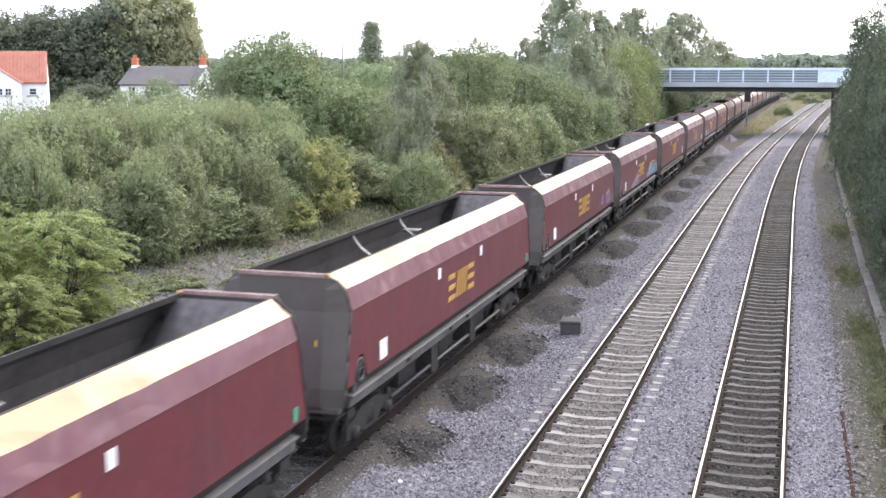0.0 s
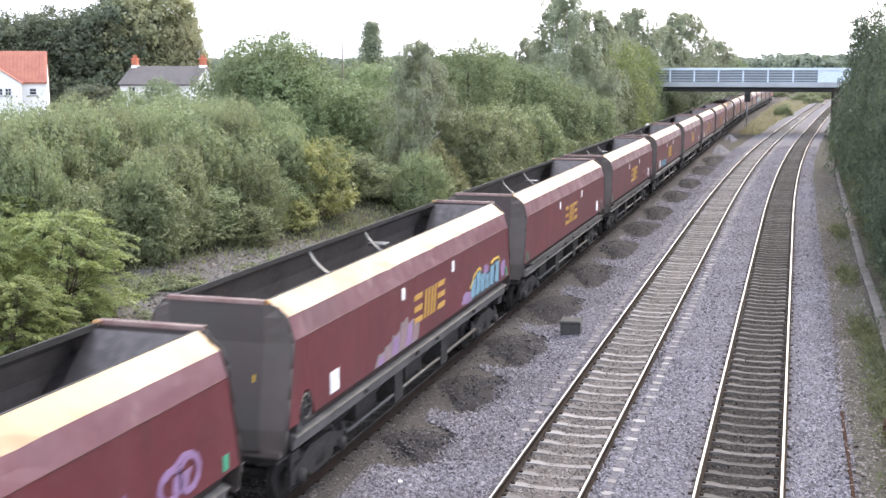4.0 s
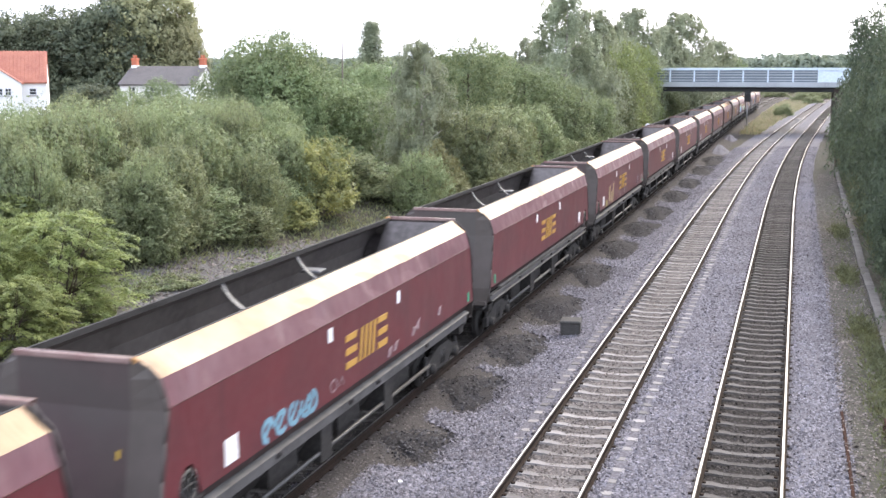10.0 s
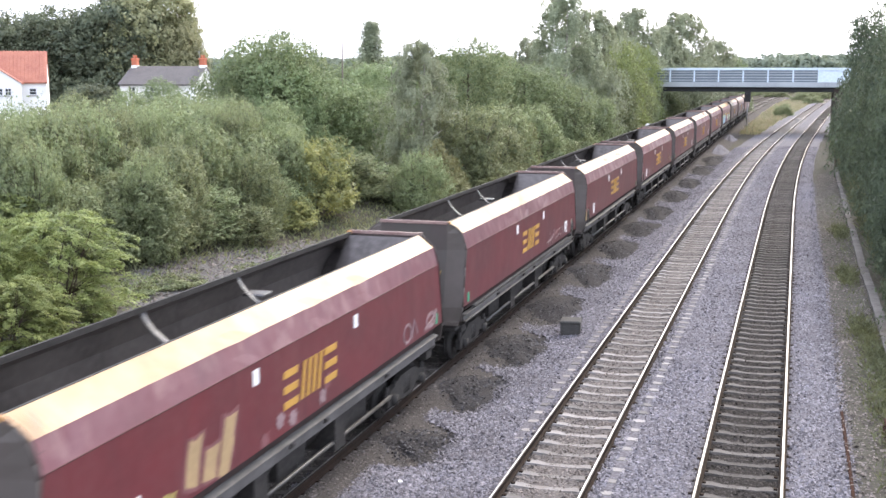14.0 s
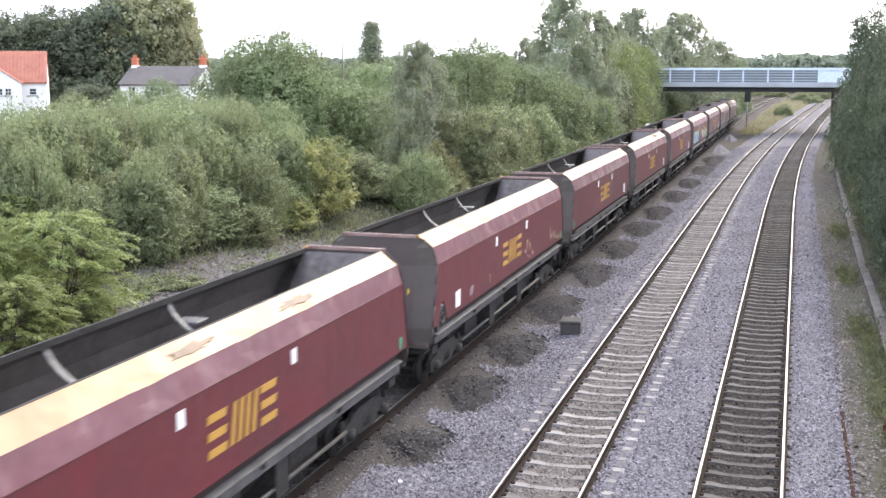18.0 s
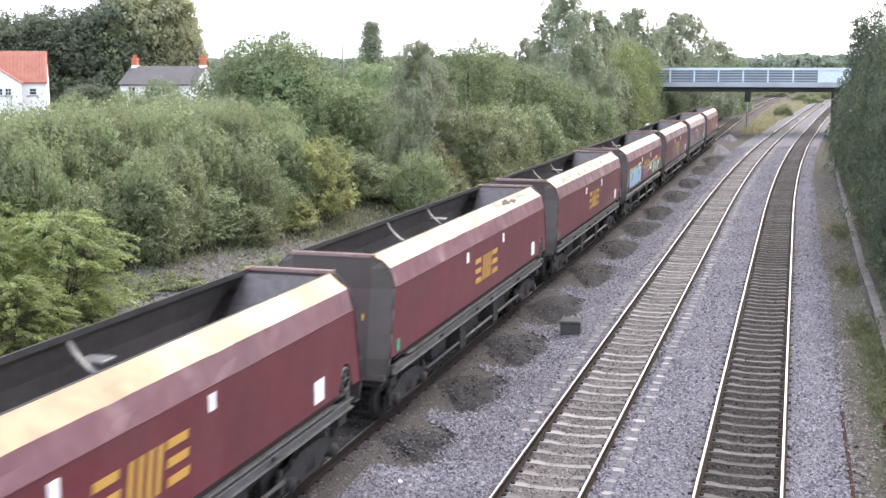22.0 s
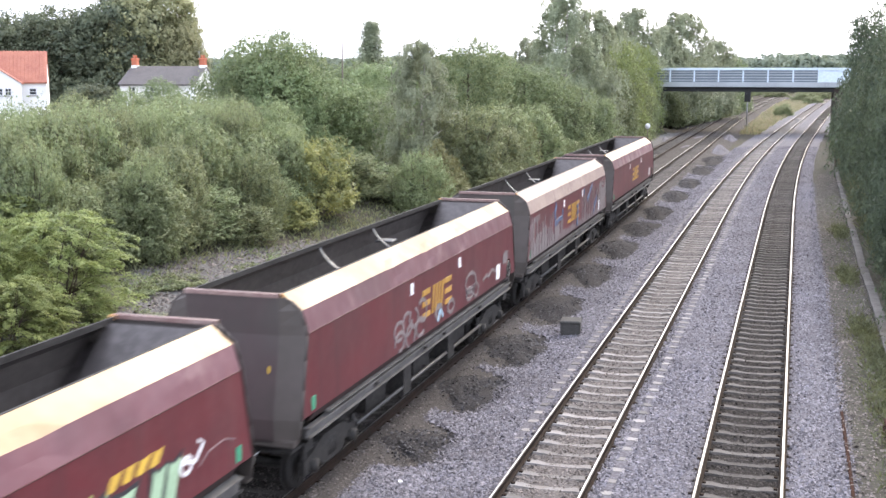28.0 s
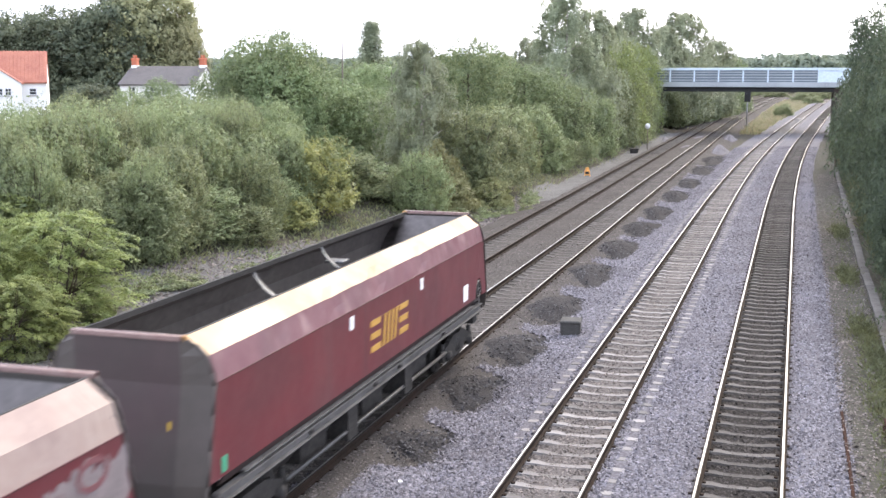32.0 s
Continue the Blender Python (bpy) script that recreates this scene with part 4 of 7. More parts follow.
def smear(side, y, w, f, material, wagon, seed):
    """A stain on the flat shoulder; f is how far up the shoulder it lies."""
    rnd = random.Random(seed)
    a, b = Vector((1.235, 3.44)), Vector((0.87, 3.71))
    n = Vector((0.27, 0.365)).normalized() * 0.008
    bm = bmesh.new()
    out = []
    for k in range(26):
        t = 2 * math.pi * k / 26
        r = rnd.uniform(0.5, 1.15)
        g = min(0.97, max(0.03, f + 0.22 * math.sin(t) * r))
        q = a.lerp(b, g) + n
        out.append((side * q.x, y + 0.5 * w * math.cos(t) * r, q.y))
    v = [bm.verts.new(p) for p in out]
    u = [bm.verts.new((p[0], p[1], p[2] - 0.02)) for p in out]
    bm.faces.new(v)
    bm.faces.new(u[::-1])
    for i in range(26):
        bm.faces.new((v[i], v[(i + 1) % 26], u[(i + 1) % 26], u[i]))
    return part("coal_smear", fill(bm, "coal_smear", material), None, wagon)


# data panel trails (+1) or leads (-1); what has been sprayed on each wagon
PANEL = {0: -1, 1: -1, 2: -1, 3: -1, 4: 1, 5: 1, 6: -1, 7: 1, 8: -1, 9: 1, 10: -1, 11: -1, 12: 1, 13: 1, 14: 1, 15: -1, 16: 1, 17: 1, 18: 1}
LOOK = {2: "maroon bogie coal hopper with small lilac graffiti", 3: "maroon bogie coal hopper with blue and lilac graffiti", 6: "maroon bogie coal hopper with pale blue graffiti low on its side",
        8: "maroon bogie coal hopper with cream block graffiti", 11: "maroon bogie coal hopper with cream scratches on its side", 15: "maroon bogie coal hopper with blue, pink and mint graffiti",
        16: "maroon bogie coal hopper with silver outlined tags", 17: "maroon bogie coal hopper smeared with silver and navy graffiti", 18: "clean maroon bogie coal hopper, last of the train"}
WAGONS = []
for k in range(19):
    w = hopper_wagon(LOOK.get(k, "empty maroon bogie coal hopper wagon with gold mark"), "dusty" if k == 17 else "side", 0.27 if k in (4, 8, 18) else 0.0)
    WAGONS.append(w)


def paint(k):
    """Sprayed paint by wagon; positions are along the train's travel, towards the tail positive."""
    w, o = WAGONS[k], PANEL[k]
    s = o              # the side that shows to the camera

    def B(y, z, wd, h, m, seed, **kw):
        blot(s, o * y, z, wd, h, m, w, seed, lean=0.15 * o, **kw)

    def S(y0, y1, z0, z1, m, seed, width=0.07, n=7):
        scribble(s, min(o * y0, o * y1), max(o * y0, o * y1), z0, z1, m, w, seed, width, n)
    if k == 14:
        for i, y in enumerate((-5.6, -5.0, -3.95, -2.3, -0.9, 0.5, 1.9, 3.5, 4.9, 5.3)):
            smear(s, o * y, 0.55 + 0.2 * (i % 3), 0.35 + 0.12 * (i % 3), "smear_brown", w, 300 + i)
    if k == 13:
        for i, y in enumerate((2.6, 3.6, 4.3, 5.2, 6.0)):
            smear(s, o * y, 0.7 + 0.3 * (i % 2), 0.78 - 0.1 * (i % 3), "grime" if i in (1, 2) else "smear_brown", w, 320 + i)
    if k == 10:
        for i, y in enumerate((-1.0, 2.6)):
            smear(s, o * y, 1.5, 0.5, "smear_brown", w, 340 + i)

    def K(y, z, wd, h, m, seed, lean=0.06, **kw):
        block(s, o * y, z, wd, h, m, w, seed, lean * o, **kw)

    def L(y, z, wd, h, m, **kw):
        loop_tag(s, o * y, z, wd * o, h, m, w, **kw)

    def line(pts, width, m, proud=0.006):
        stroke(s, [(o * a, b) for a, b in pts], width, m, w, proud)
    if k == 2:
        line([(4.05, 1.78), (4.35, 2.05), (4.6, 2.22), (4.62, 1.9)], 0.09, "spray_lilac")
        line([(4.1, 1.95), (4.7, 1.85)], 0.08, "spray_lilac", 0.008)
        L(5.75, 1.98, 0.6, 0.42, "spray_lilac", width=0.1)
        L(6.25, 2.0, 0.55, 0.5, "spray_lilac", width=0.11, start=2.0)
        line([(5.6, 2.1), (6.1, 2.3), (6.35, 2.25)], 0.08, "spray_lilac", 0.009)
        K(6.05, 1.95, 0.5, 0.25, "spray_lilac", 4)
    if k == 3:
        B(3.2, 1.78, 1.2, 0.35, "spray_lilac", 3)
        B(5.0, 2.2, 0.5, 0.3, "spray_lilac", 5)
        B(6.9, 1.95, 0.55, 0.55, "spray_lilac", 6)
        for i, (y, z, h) in enumerate(((3.75, 1.92, 0.5), (4.2, 1.98, 0.62), (4.65, 1.92, 0.5), (5.15, 1.88, 0.42), (5.65, 1.97, 0.56), (6.2, 1.97, 0.62))):
            K(y, z, 0.44, h, "spray_blue", 20 + i, rim="spray_black")
        line([(3.4, 1.95), (3.8, 2.24), (4.3, 2.36), (4.5, 2.28)], 0.05, "yellow_paint", 0.009)
        line([(5.5, 2.28), (5.9, 2.36), (6.4, 2.34), (6.5, 2.2)], 0.05, "yellow_paint", 0.009)
        for i in range(4):
            line([(3.9 + 0.6 * i, 1.75), (4.1 + 0.6 * i, 2.0), (4.0 + 0.6 * i, 2.12)], 0.035, "spray_navy", 0.011)
        for i, (y, z, h) in enumerate(((-2.9, 1.72, 0.3), (-2.4, 1.8, 0.4), (-1.9, 1.9, 0.55), (-1.5, 1.85, 0.5), (-1.1, 1.82, 0.4), (-3.3, 1.68, 0.2))):
            K(y, z, 0.42, h, "spray_lilac" if i % 2 else "spray_pale", 200 + i, rim="spray_silver")
    if k == 5:
        S(3.0, 5.6, 1.8, 2.2, "spray_dusk", 7, 0.08, 5)
    if k == 6:
        for i, y in enumerate((-4.5, -4.0, -3.5, -3.0, -2.75)):
            L(y, 1.83, 0.42, 0.34, "spray_blue", width=0.09, start=0.8 * i, turns=0.75)
            line([(y - 0.2, 1.68), (y, 1.86), (y + 0.15, 2.0)], 0.07, "spray_blue", 0.008)
        L(-1.75, 1.84, 0.3, 0.22, "spray_pale", width=0.035)
        line([(-1.5, 1.76), (-1.35, 1.9), (-1.25, 1.74)], 0.035, "spray_pale")
        for y, z in ((1.3, 1.75), (1.7, 1.8), (2.9, 1.85), (3.2, 1.95), (4.8, 1.92)):
            K(y, z, 0.22, 0.2, "spray_pale", 50 + int(y * 10))
    if k == 7:
        S(5.0, 6.4, 1.65, 1.9, "spray_dusk", 8, 0.05, 4)
    if k == 8:
        for y, z, h in ((-4.15, 2.1, 0.72), (-3.65, 1.93, 0.5), (-3.1, 2.16, 0.66), (-3.2, 1.85, 0.5)):
            K(y, z, 0.42, h, "spray_cream", 40 + int(y * 10), lean=0.1, rim="spray_dusk")
        B(-4.9, 1.75, 0.7, 0.35, "spray_olive", 47)
        for i, (y, z) in enumerate(((-1.3, 1.85), (-1.9, 1.7), (0.5, 1.8), (0.7, 2.0), (-0.8, 1.75))):
            B(y, z, 0.35, 0.3, "spray_dusk" if i % 2 else "spray_pale", 48 + i)
        L(5.2, 1.88, 0.5, 0.4, "spray_pale", width=0.06)
        line([(5.5, 1.7), (5.65, 2.1), (5.9, 1.75)], 0.07, "spray_pale")
        L(6.9, 1.85, 0.7, 0.3, "spray_pale", width=0.08)
        line([(6.4, 1.7), (6.9, 1.8), (7.3, 2.0)], 0.09, "spray_pale", 0.008)
    if k == 9:
        S(2.6, 6.0, 1.65, 2.1, "spray_pale", 19, 0.06, 6)
    if k == 10:
        B(-7.55, 1.8, 0.25, 0.4, "spray_olive", 50)
    if k == 11:
        for i, (y, z, a, b) in enumerate(((1.75, 2.0, 0.3, 0.16), (2.0, 2.2, 0.22, 0.3), (2.35, 2.05, 0.3, 0.3), (2.75, 1.8, 0.3, 0.16), (2.3, 1.75, 0.4, 0.1), (5.45, 2.1, 0.25, 0.34), (5.7, 1.95, 0.5, 0.12), (6.2, 1.9, 0.4, 0.3), (6.8, 1.75, 0.6, 0.1), (-4.5, 1.9, 0.4, 0.3), (-2.6, 1.9, 0.25, 0.3))):
            B(y, z, a, b, "spray_faint" if i % 3 else "spray_pale", 170 + i)
        L(2.0, 2.05, 0.4, 0.5, "spray_faint", width=0.04, turns=0.7)
        L(5.6, 2.05, 0.45, 0.45, "spray_faint", width=0.05, turns=0.7, start=2)
    if k == 12:
        K(-3.0, 1.95, 0.1, 0.55, "spray_silver", 7)
    if k == 14:
        for i, (y, z) in enumerate(((3.9, 1.75), (4.25, 1.8), (4.6, 1.75), (4.95, 1.85))):
            K(y, z, 0.2, 0.26, "spray_dusk" if i % 2 else "spray_pale", 15 + i)
    if k == 15:
        K(-7.2, 2.1, 0.3, 0.6, "spray_olive", 59, lean=0.15)
        for i in range(7):
            K(-6.4 + 0.62 * i, 2.12 + 0.03 * (i % 2), 0.56, 0.84, "spray_sky", 61 + i, lean=0.05, rim="spray_navy")
            if i % 2:
                line([(-6.45 + 0.62 * i, 1.78), (-6.35 + 0.62 * i, 2.1), (-6.4 + 0.62 * i, 2.4)], 0.07, "spray_navy", 0.009)
        line([(-6.8, 2.52), (-6.0, 2.62), (-5.3, 2.5), (-4.6, 2.62)], 0.07, "spray_lime", 0.009)
        line([(-4.9, 2.3), (-4.7, 2.45), (-4.5, 2.3)], 0.14, "spray_lime", 0.011)
        line([(-3.6, 2.55), (-2.6, 2.68), (-2.15, 2.6), (-2.1, 2.1)], 0.06, "spray_lime", 0.009)
        for i in range(3):
            L(-1.25 + 0.75 * i, 1.98, 0.66, 0.74, "spray_pale", width=0.1, start=-0.6, turns=0.72, proud=0.013)
            L(-1.25 + 0.75 * i, 1.9, 0.3, 0.4, "spray_lilac", width=0.07, start=0.4, proud=0.014)
        L(1.6, 2.3, 0.3, 0.26, "white_paint", width=0.06)
        line([(1.55, 1.95), (1.75, 2.15), (1.95, 2.02), (2.2, 2.2)], 0.08, "white_paint", 0.008)
        line([(1.6, 2.02), (2.0, 2.1), (2.5, 2.45)], 0.05, "white_paint", 0.01)
        B(4.1, 1.78, 2.4, 0.4, "spray_black", 76, proud=0.001)
        for i, (y, z, wd, h) in enumerate(((3.1, 2.0, 0.3, 0.75), (3.55, 2.05, 0.36, 0.7), (4.15, 2.1, 0.5, 0.36), (4.3, 1.85, 0.36, 0.3), (4.95, 2.0, 0.34, 0.62), (5.35, 2.0, 0.34, 0.62))):
            K(y, z, wd, h, "spray_mint", 77 + i, lean=0.12, rim="spray_black")
        line([(2.8, 1.75), (3.1, 2.35), (3.5, 2.48)], 0.05, "spray_lime", 0.012)
        for i in range(4):
            K(4.0 + 0.33 * i, 2.48, 0.24, 0.2, "yellow_paint", 85 + i, lean=0.08)
        L(5.75, 2.12, 0.3, 0.24, "white_paint", width=0.06)
        line([(5.6, 2.2), (6.0, 2.1), (6.25, 2.3), (6.1, 2.38)], 0.06, "white_paint", 0.008)
        line([(6.1, 1.98), (6.4, 2.12), (6.9, 2.15), (7.2, 2.05)], 0.025, "spray_pale")
    if k == 16:
        for i, (y, z) in enumerate(((-2.75, 2.05), (-2.2, 2.1), (-1.75, 2.15), (-1.15, 2.2), (-2.7, 1.82), (-2.0, 1.8), (-1.3, 1.85))):
            L(y, z, 0.62, 0.4 + 0.1 * (i % 2), "spray_silver", width=0.075, start=1.1 * i, turns=0.85, proud=0.005 + 0.0004 * i)
        L(0.1, 1.92, 0.5, 0.3, "spray_silver", width=0.12)
        line([(0.0, 1.7), (0.2, 1.95), (0.45, 1.75)], 0.1, "spray_sky", 0.008)
        L(1.1, 1.86, 0.55, 0.3, "spray_silver", width=0.1, start=2)
        L(2.9, 2.12, 1.0, 0.5, "spray_silver", width=0.09)
        L(2.8, 1.85, 0.6, 0.3, "spray_silver", width=0.09, start=1)
        L(3.4, 1.85, 0.5, 0.35, "spray_silver", width=0.08, start=2.5)
        line([(4.15, 1.95), (4.5, 2.05), (4.7, 1.95), (5.1, 2.1), (5.4, 2.0)], 0.09, "spray_silver")
        B(6.55, 2.2, 0.7, 0.4, "spray_silver", 95)
    if k == 17:
        rnd = random.Random(41)
        for i in range(12):
            B(-7.2 + 0.36 * i, 1.72 + 0.06 * (i % 3), 0.8, 0.5 + 0.2 * (i % 2), "spray_silver", 140 + i, proud=-0.002 + 0.0004 * i)
        for i in range(14):
            B(-2.6 + 0.75 * i, 1.68, 1.0, 0.3 + 0.15 * (i % 2), "spray_wash", 160 + i, proud=-0.002 + 0.0003 * i)
        for i in range(10):
            y = -7.3 + 0.42 * i
            hi = 2.95 - 0.06 * i if i < 3 else rnd.uniform(2.2, 2.9)
            line([(y, 1.65), (y + rnd.uniform(-0.08, 0.08), (1.65 + hi) / 2), (y + 0.05, hi)], rnd.uniform(0.06, 0.16), "spray_silver" if i % 3 else "spray_wash", 0.005 + 0.0004 * i)
        for i, (y, z, a, b) in enumerate(((-7.15, 2.3, 0.7, 1.2), (-6.2, 2.1, 0.9, 0.5), (-6.4, 2.8, 1.1, 0.25), (-5.3, 2.15, 0.8, 0.6), (-4.3, 2.0, 1.1, 0.6), (-3.0, 1.95, 0.8, 0.5), (-2.3, 2.0, 0.6, 0.7))):
            B(y, z, a, b, "spray_silver" if i % 2 else "spray_wash", 190 + i, proud=0.0022 + 0.0003 * i)
        for i in range(9):
            y = 1.8 + 0.52 * i
            line([(y, 1.65), (y + 0.1, 2.2), (y + rnd.uniform(-0.1, 0.25), rnd.uniform(2.55, 2.98))], rnd.uniform(0.1, 0.24), "spray_silver" if i % 2 else "spray_wash", 0.005 + 0.0004 * i)
        for i in range(4):
            B(6.0 + 0.4 * i, 2.2 + 0.1 * (i % 2), 0.75, 1.4, "spray_silver", 100 + i, proud=0.003)
        line([(-3.45, 2.2), (-3.5, 2.7), (-3.3, 2.95)], 0.24, "spray_navy", 0.011)
        line([(-3.4, 2.25), (-2.8, 2.35), (-2.2, 2.35), (-2.1, 2.6)], 0.16, "spray_navy", 0.012)
        line([(0.7, 1.7), (0.85, 2.1), (0.8, 2.5)], 0.26, "spray_navy", 0.011)
        line([(2.1, 2.75), (2.25, 2.9)], 0.24, "spray_navy", 0.011)
        line([(2.9, 2.45), (3.3, 2.6), (3.8, 2.85), (4.1, 3.0)], 0.16, "spray_navy", 0.012)
        line([(4.4, 1.75), (4.8, 2.1), (5.2, 2.35)], 0.2, "spray_navy", 0.012)
        L(6.8, 2.75, 0.6, 0.35, "spray_dusk", width=0.08, proud=0.013)


for k in range(19):
    paint(k)

PITCH, LEAD = 17.437, 9.769
# slack in the couplings: how far each wagon hangs back from its even place
SLACK = (0.22, 0.22, 0.31, 0.21, 0.21, 0.18, 0.11, 0.05, 0.04, 0.0, 0.17, 0.19, 0.06, -0.05, -0.09, -0.25, -0.19, -0.34, -0.36)


def travelled(t):
    return 9.3671 * t + 0.00089 * t * t + float(np.interp(t, [22, 25.5, 27.5, 29, 31, 32], [0, 0.12, 0.16, 0.3, 0.5, 0.55]))


def wagon_pose(k, t):
    y = LEAD + PITCH * k + SLACK[k] - travelled(t)
    a, b = Vector((line_x("goods", y - 5.9), y - 5.9)), Vector((line_x("goods", y + 5.9), y + 5.9))
    c = (a + b) / 2
    turn = -math.degrees(math.atan2(b.x - a.x, b.y - a.y))
    return pose(c.x, c.y, 0, 0, 0, turn + (0 if PANEL[k] > 0 else 180))


# ---- road bridge over the lines ----
def road_bridge():
    b = thing("road_bridge", label="pale blue-grey steel road bridge on brick abutments", category="bridge")
    yf = 150.0
    part("deck", boxm(-24, 22, yf + 0.3, yf + 9.0, 5.5, 6.0), "bridge_concrete", b)
    part("edge_beam", boxm(-24, 22, yf, yf + 0.32, 5.52, 6.14, 0.02), "bridge_concrete", b)
    for k in range(4):
        y = yf + 0.6 + 2.4 * k
        # Near-black colour paints the shade below the deck onto the girders.
        part("girder", boxm(-24, 12, y, y + 0.35, 4.93, 5.51), "bridge_dark", b, "steel girder coloured black for the shade under the deck")
    for side, y in ((0, yf + 0.02), (1, yf + 8.7)):
        part("top_rail", boxm(-24, 22, y - 0.04, y + 0.24, 7.58, 7.88, 0.02), "bridge_pale", b, "whitish top rail")
        for i in range(-3, 7):
            x = -15.55 + 2.98 * i
            p = part("parapet_post", boxm(x - 0.09, x + 0.09, y + 0.0, y + 0.2, 6.1, 7.64), "bridge_pale", b)
            if i < 6:
                bm = bmesh.new()
                box(bm, x + 0.095, x + 2.885, y + 0.12, y + 0.16, 6.14, 7.62)
                pan = part("parapet_panel", bm, "bridge_blue", b)
                for j in range(4):
                    z = 6.3 + 0.33 * j
                    part("rib", boxm(x + 0.1, x + 2.88, y + 0.04, y + 0.119, z, z + 0.13), "bridge_concrete", pan)
        part("parapet_panel", boxm(2.43, 22, y + 0.06, y + 0.16, 6.142, 7.618), "bridge_pale", b, "plain pale blue end panel")
    part("abutment", boxm(4.15, 9.5, yf + 0.4, yf + 8.6, -0.6, 5.5, 0.03), "brick", b, "dark brick abutment")
    part("wing_wall", boxm(5.0, 5.5, yf - 9, yf + 0.38, -0.6, 4.2, 0.03), "brick", b)
    part("abutment", boxm(-24, -17.2, yf + 0.4, yf + 8.6, -0.6, 5.5, 0.03), "brick", b, "dark brick abutment")
    part("road_surface", boxm(-24, 22, yf + 0.5, yf + 8.6, 6.004, 6.06), "ballast_dark", b)


road_bridge()


# ---- lineside things ----
def signal_post():
    s = thing("railway_signal", -6.85, 172, -0.45, label="grey signal post with a black signal head beyond the bridge", category="signal")
    part("post", rodm((0, 0, 0), (0, 0, 5.0), 0.09, 10), "steel", s)
    part("signal_head", boxm(-0.42, 0.42, -0.22, 0.2, 3.6, 5.1, 0.04), "bridge_dark", s)
    part("base", boxm(-0.35, 0.35, -0.35, 0.35, 0, 0.25, 0.03), "concrete", s)
    part("hood", boxm(-0.25, 0.25, -0.5, -0.23, 4.5, 4.75, 0.03), "bridge_dark", s)


signal_post()


def relay_box():
    r = thing("lineside_box", -6.2, 33.6, -0.34, 6, "dark grey metal lineside box on the ballast", "equipment box")
    bm = bmesh.new()
    prism(bm, [(-0.22, 0.0), (0.22, 0.0), (0.29, 0.14), (0.29, 0.4), (-0.29, 0.4), (-0.29, 0.14)], "y", -0.3, 0.3)
    part("body", bm, "relay_grey", r)
    bm = bmesh.new()
    box(bm, -0.31, 0.31, -0.33, 0.33, 0.4, 0.5, 0.03)
    part("lid", bm, "relay_grey", r, "flat overhanging lid")


relay_box()


def orange_marker():
    o = thing("lineside_marker", -14.75, 85.5, ground_z(-14.75, 85.5) + 0.02, 10, "small orange equipment stand with a dark panel by the bushes", "marker")
    part("panel", boxm(-0.2, 0.2, -0.06, 0.06, 0.22, 0.6, 0.02), "orange", o)
    part("window", boxm(-0.14, 0.14, -0.075, -0.062, 0.32, 0.5), "frame_black", o)
    for x in (-0.2, 0.2):
        part("leg", boxm(x - 0.04, x + 0.04, -0.05, 0.05, 0, 0.22), "orange", o)
    part("hoop", boxm(-0.13, 0.13, -0.04, 0.04, 0.602, 0.82, 0.04), "orange", o)


orange_marker()


def grit_bin():
    g = thing("lineside_bin", -14.7, 111, ground_z(-14.7, 111), 15, "small black bin at the edge of the ballast", "bin")
    bm = bmesh.new()
    prism(bm, [(-0.3, 0), (0.3, 0), (0.38, 0.55), (-0.38, 0.55)], "y", -0.3, 0.3)
    part("body", bm, "frame_black", g)
    part("lid", boxm(-0.42, 0.42, -0.34, 0.34, 0.55, 0.62, 0.02), "frame_black", g)


grit_bin()


def globe_post():
    g = thing("lineside_post", -13.95, 115, ground_z(-13.95, 115), label="thin post with a white disc at the edge of the bushes", category="post")
    part("post", rodm((0, 0, 0), (0, 0, 2.45), 0.04, 8), "wood_pole", g)
    part("disc", rodm((0, -0.1, 2.58), (0, -0.04, 2.58), 0.26, 20), "white_paint", g, "round white disc")


globe_post()


def yellow_board():
    g = thing("lineside_sign", -13.1, 230, ground_z(-13.1, 230), label="small yellow lineside board on a post beyond the bridge", category="sign")
    part("post", rodm((0, 0, 0), (0, 0, 1.6), 0.05, 8), "steel", g)
    part("board", boxm(-0.4, 0.4, -0.05, 0.0, 1.2, 2.2, 0.02), "yellow_paint", g)


yellow_board()


def slim_post(x, y, h, label, r=0.09, material="wood_pole", name="lineside_pole"):
    g = thing(name, x, y, ground_z(x, y), label=label, category="pole")
    part("pole", rodm((0, 0, 0), (0, 0, h), r, 8, r * 0.75), material, g)
    part("cap", rodm((0, 0, h), (0, 0, h + 0.05), r * 0.9, 8, r * 0.3), material, g)
    return g


slim_post(3.22, 100, 5.8, "dark wooden post beside the lineside bushes", 0.13)
slim_post(-43.6, 100, 8.8, "slim pale telegraph pole above the trees", 0.09)
slim_post(-40.0, 100, 9.6, "slim pale telegraph pole above the trees", 0.09)


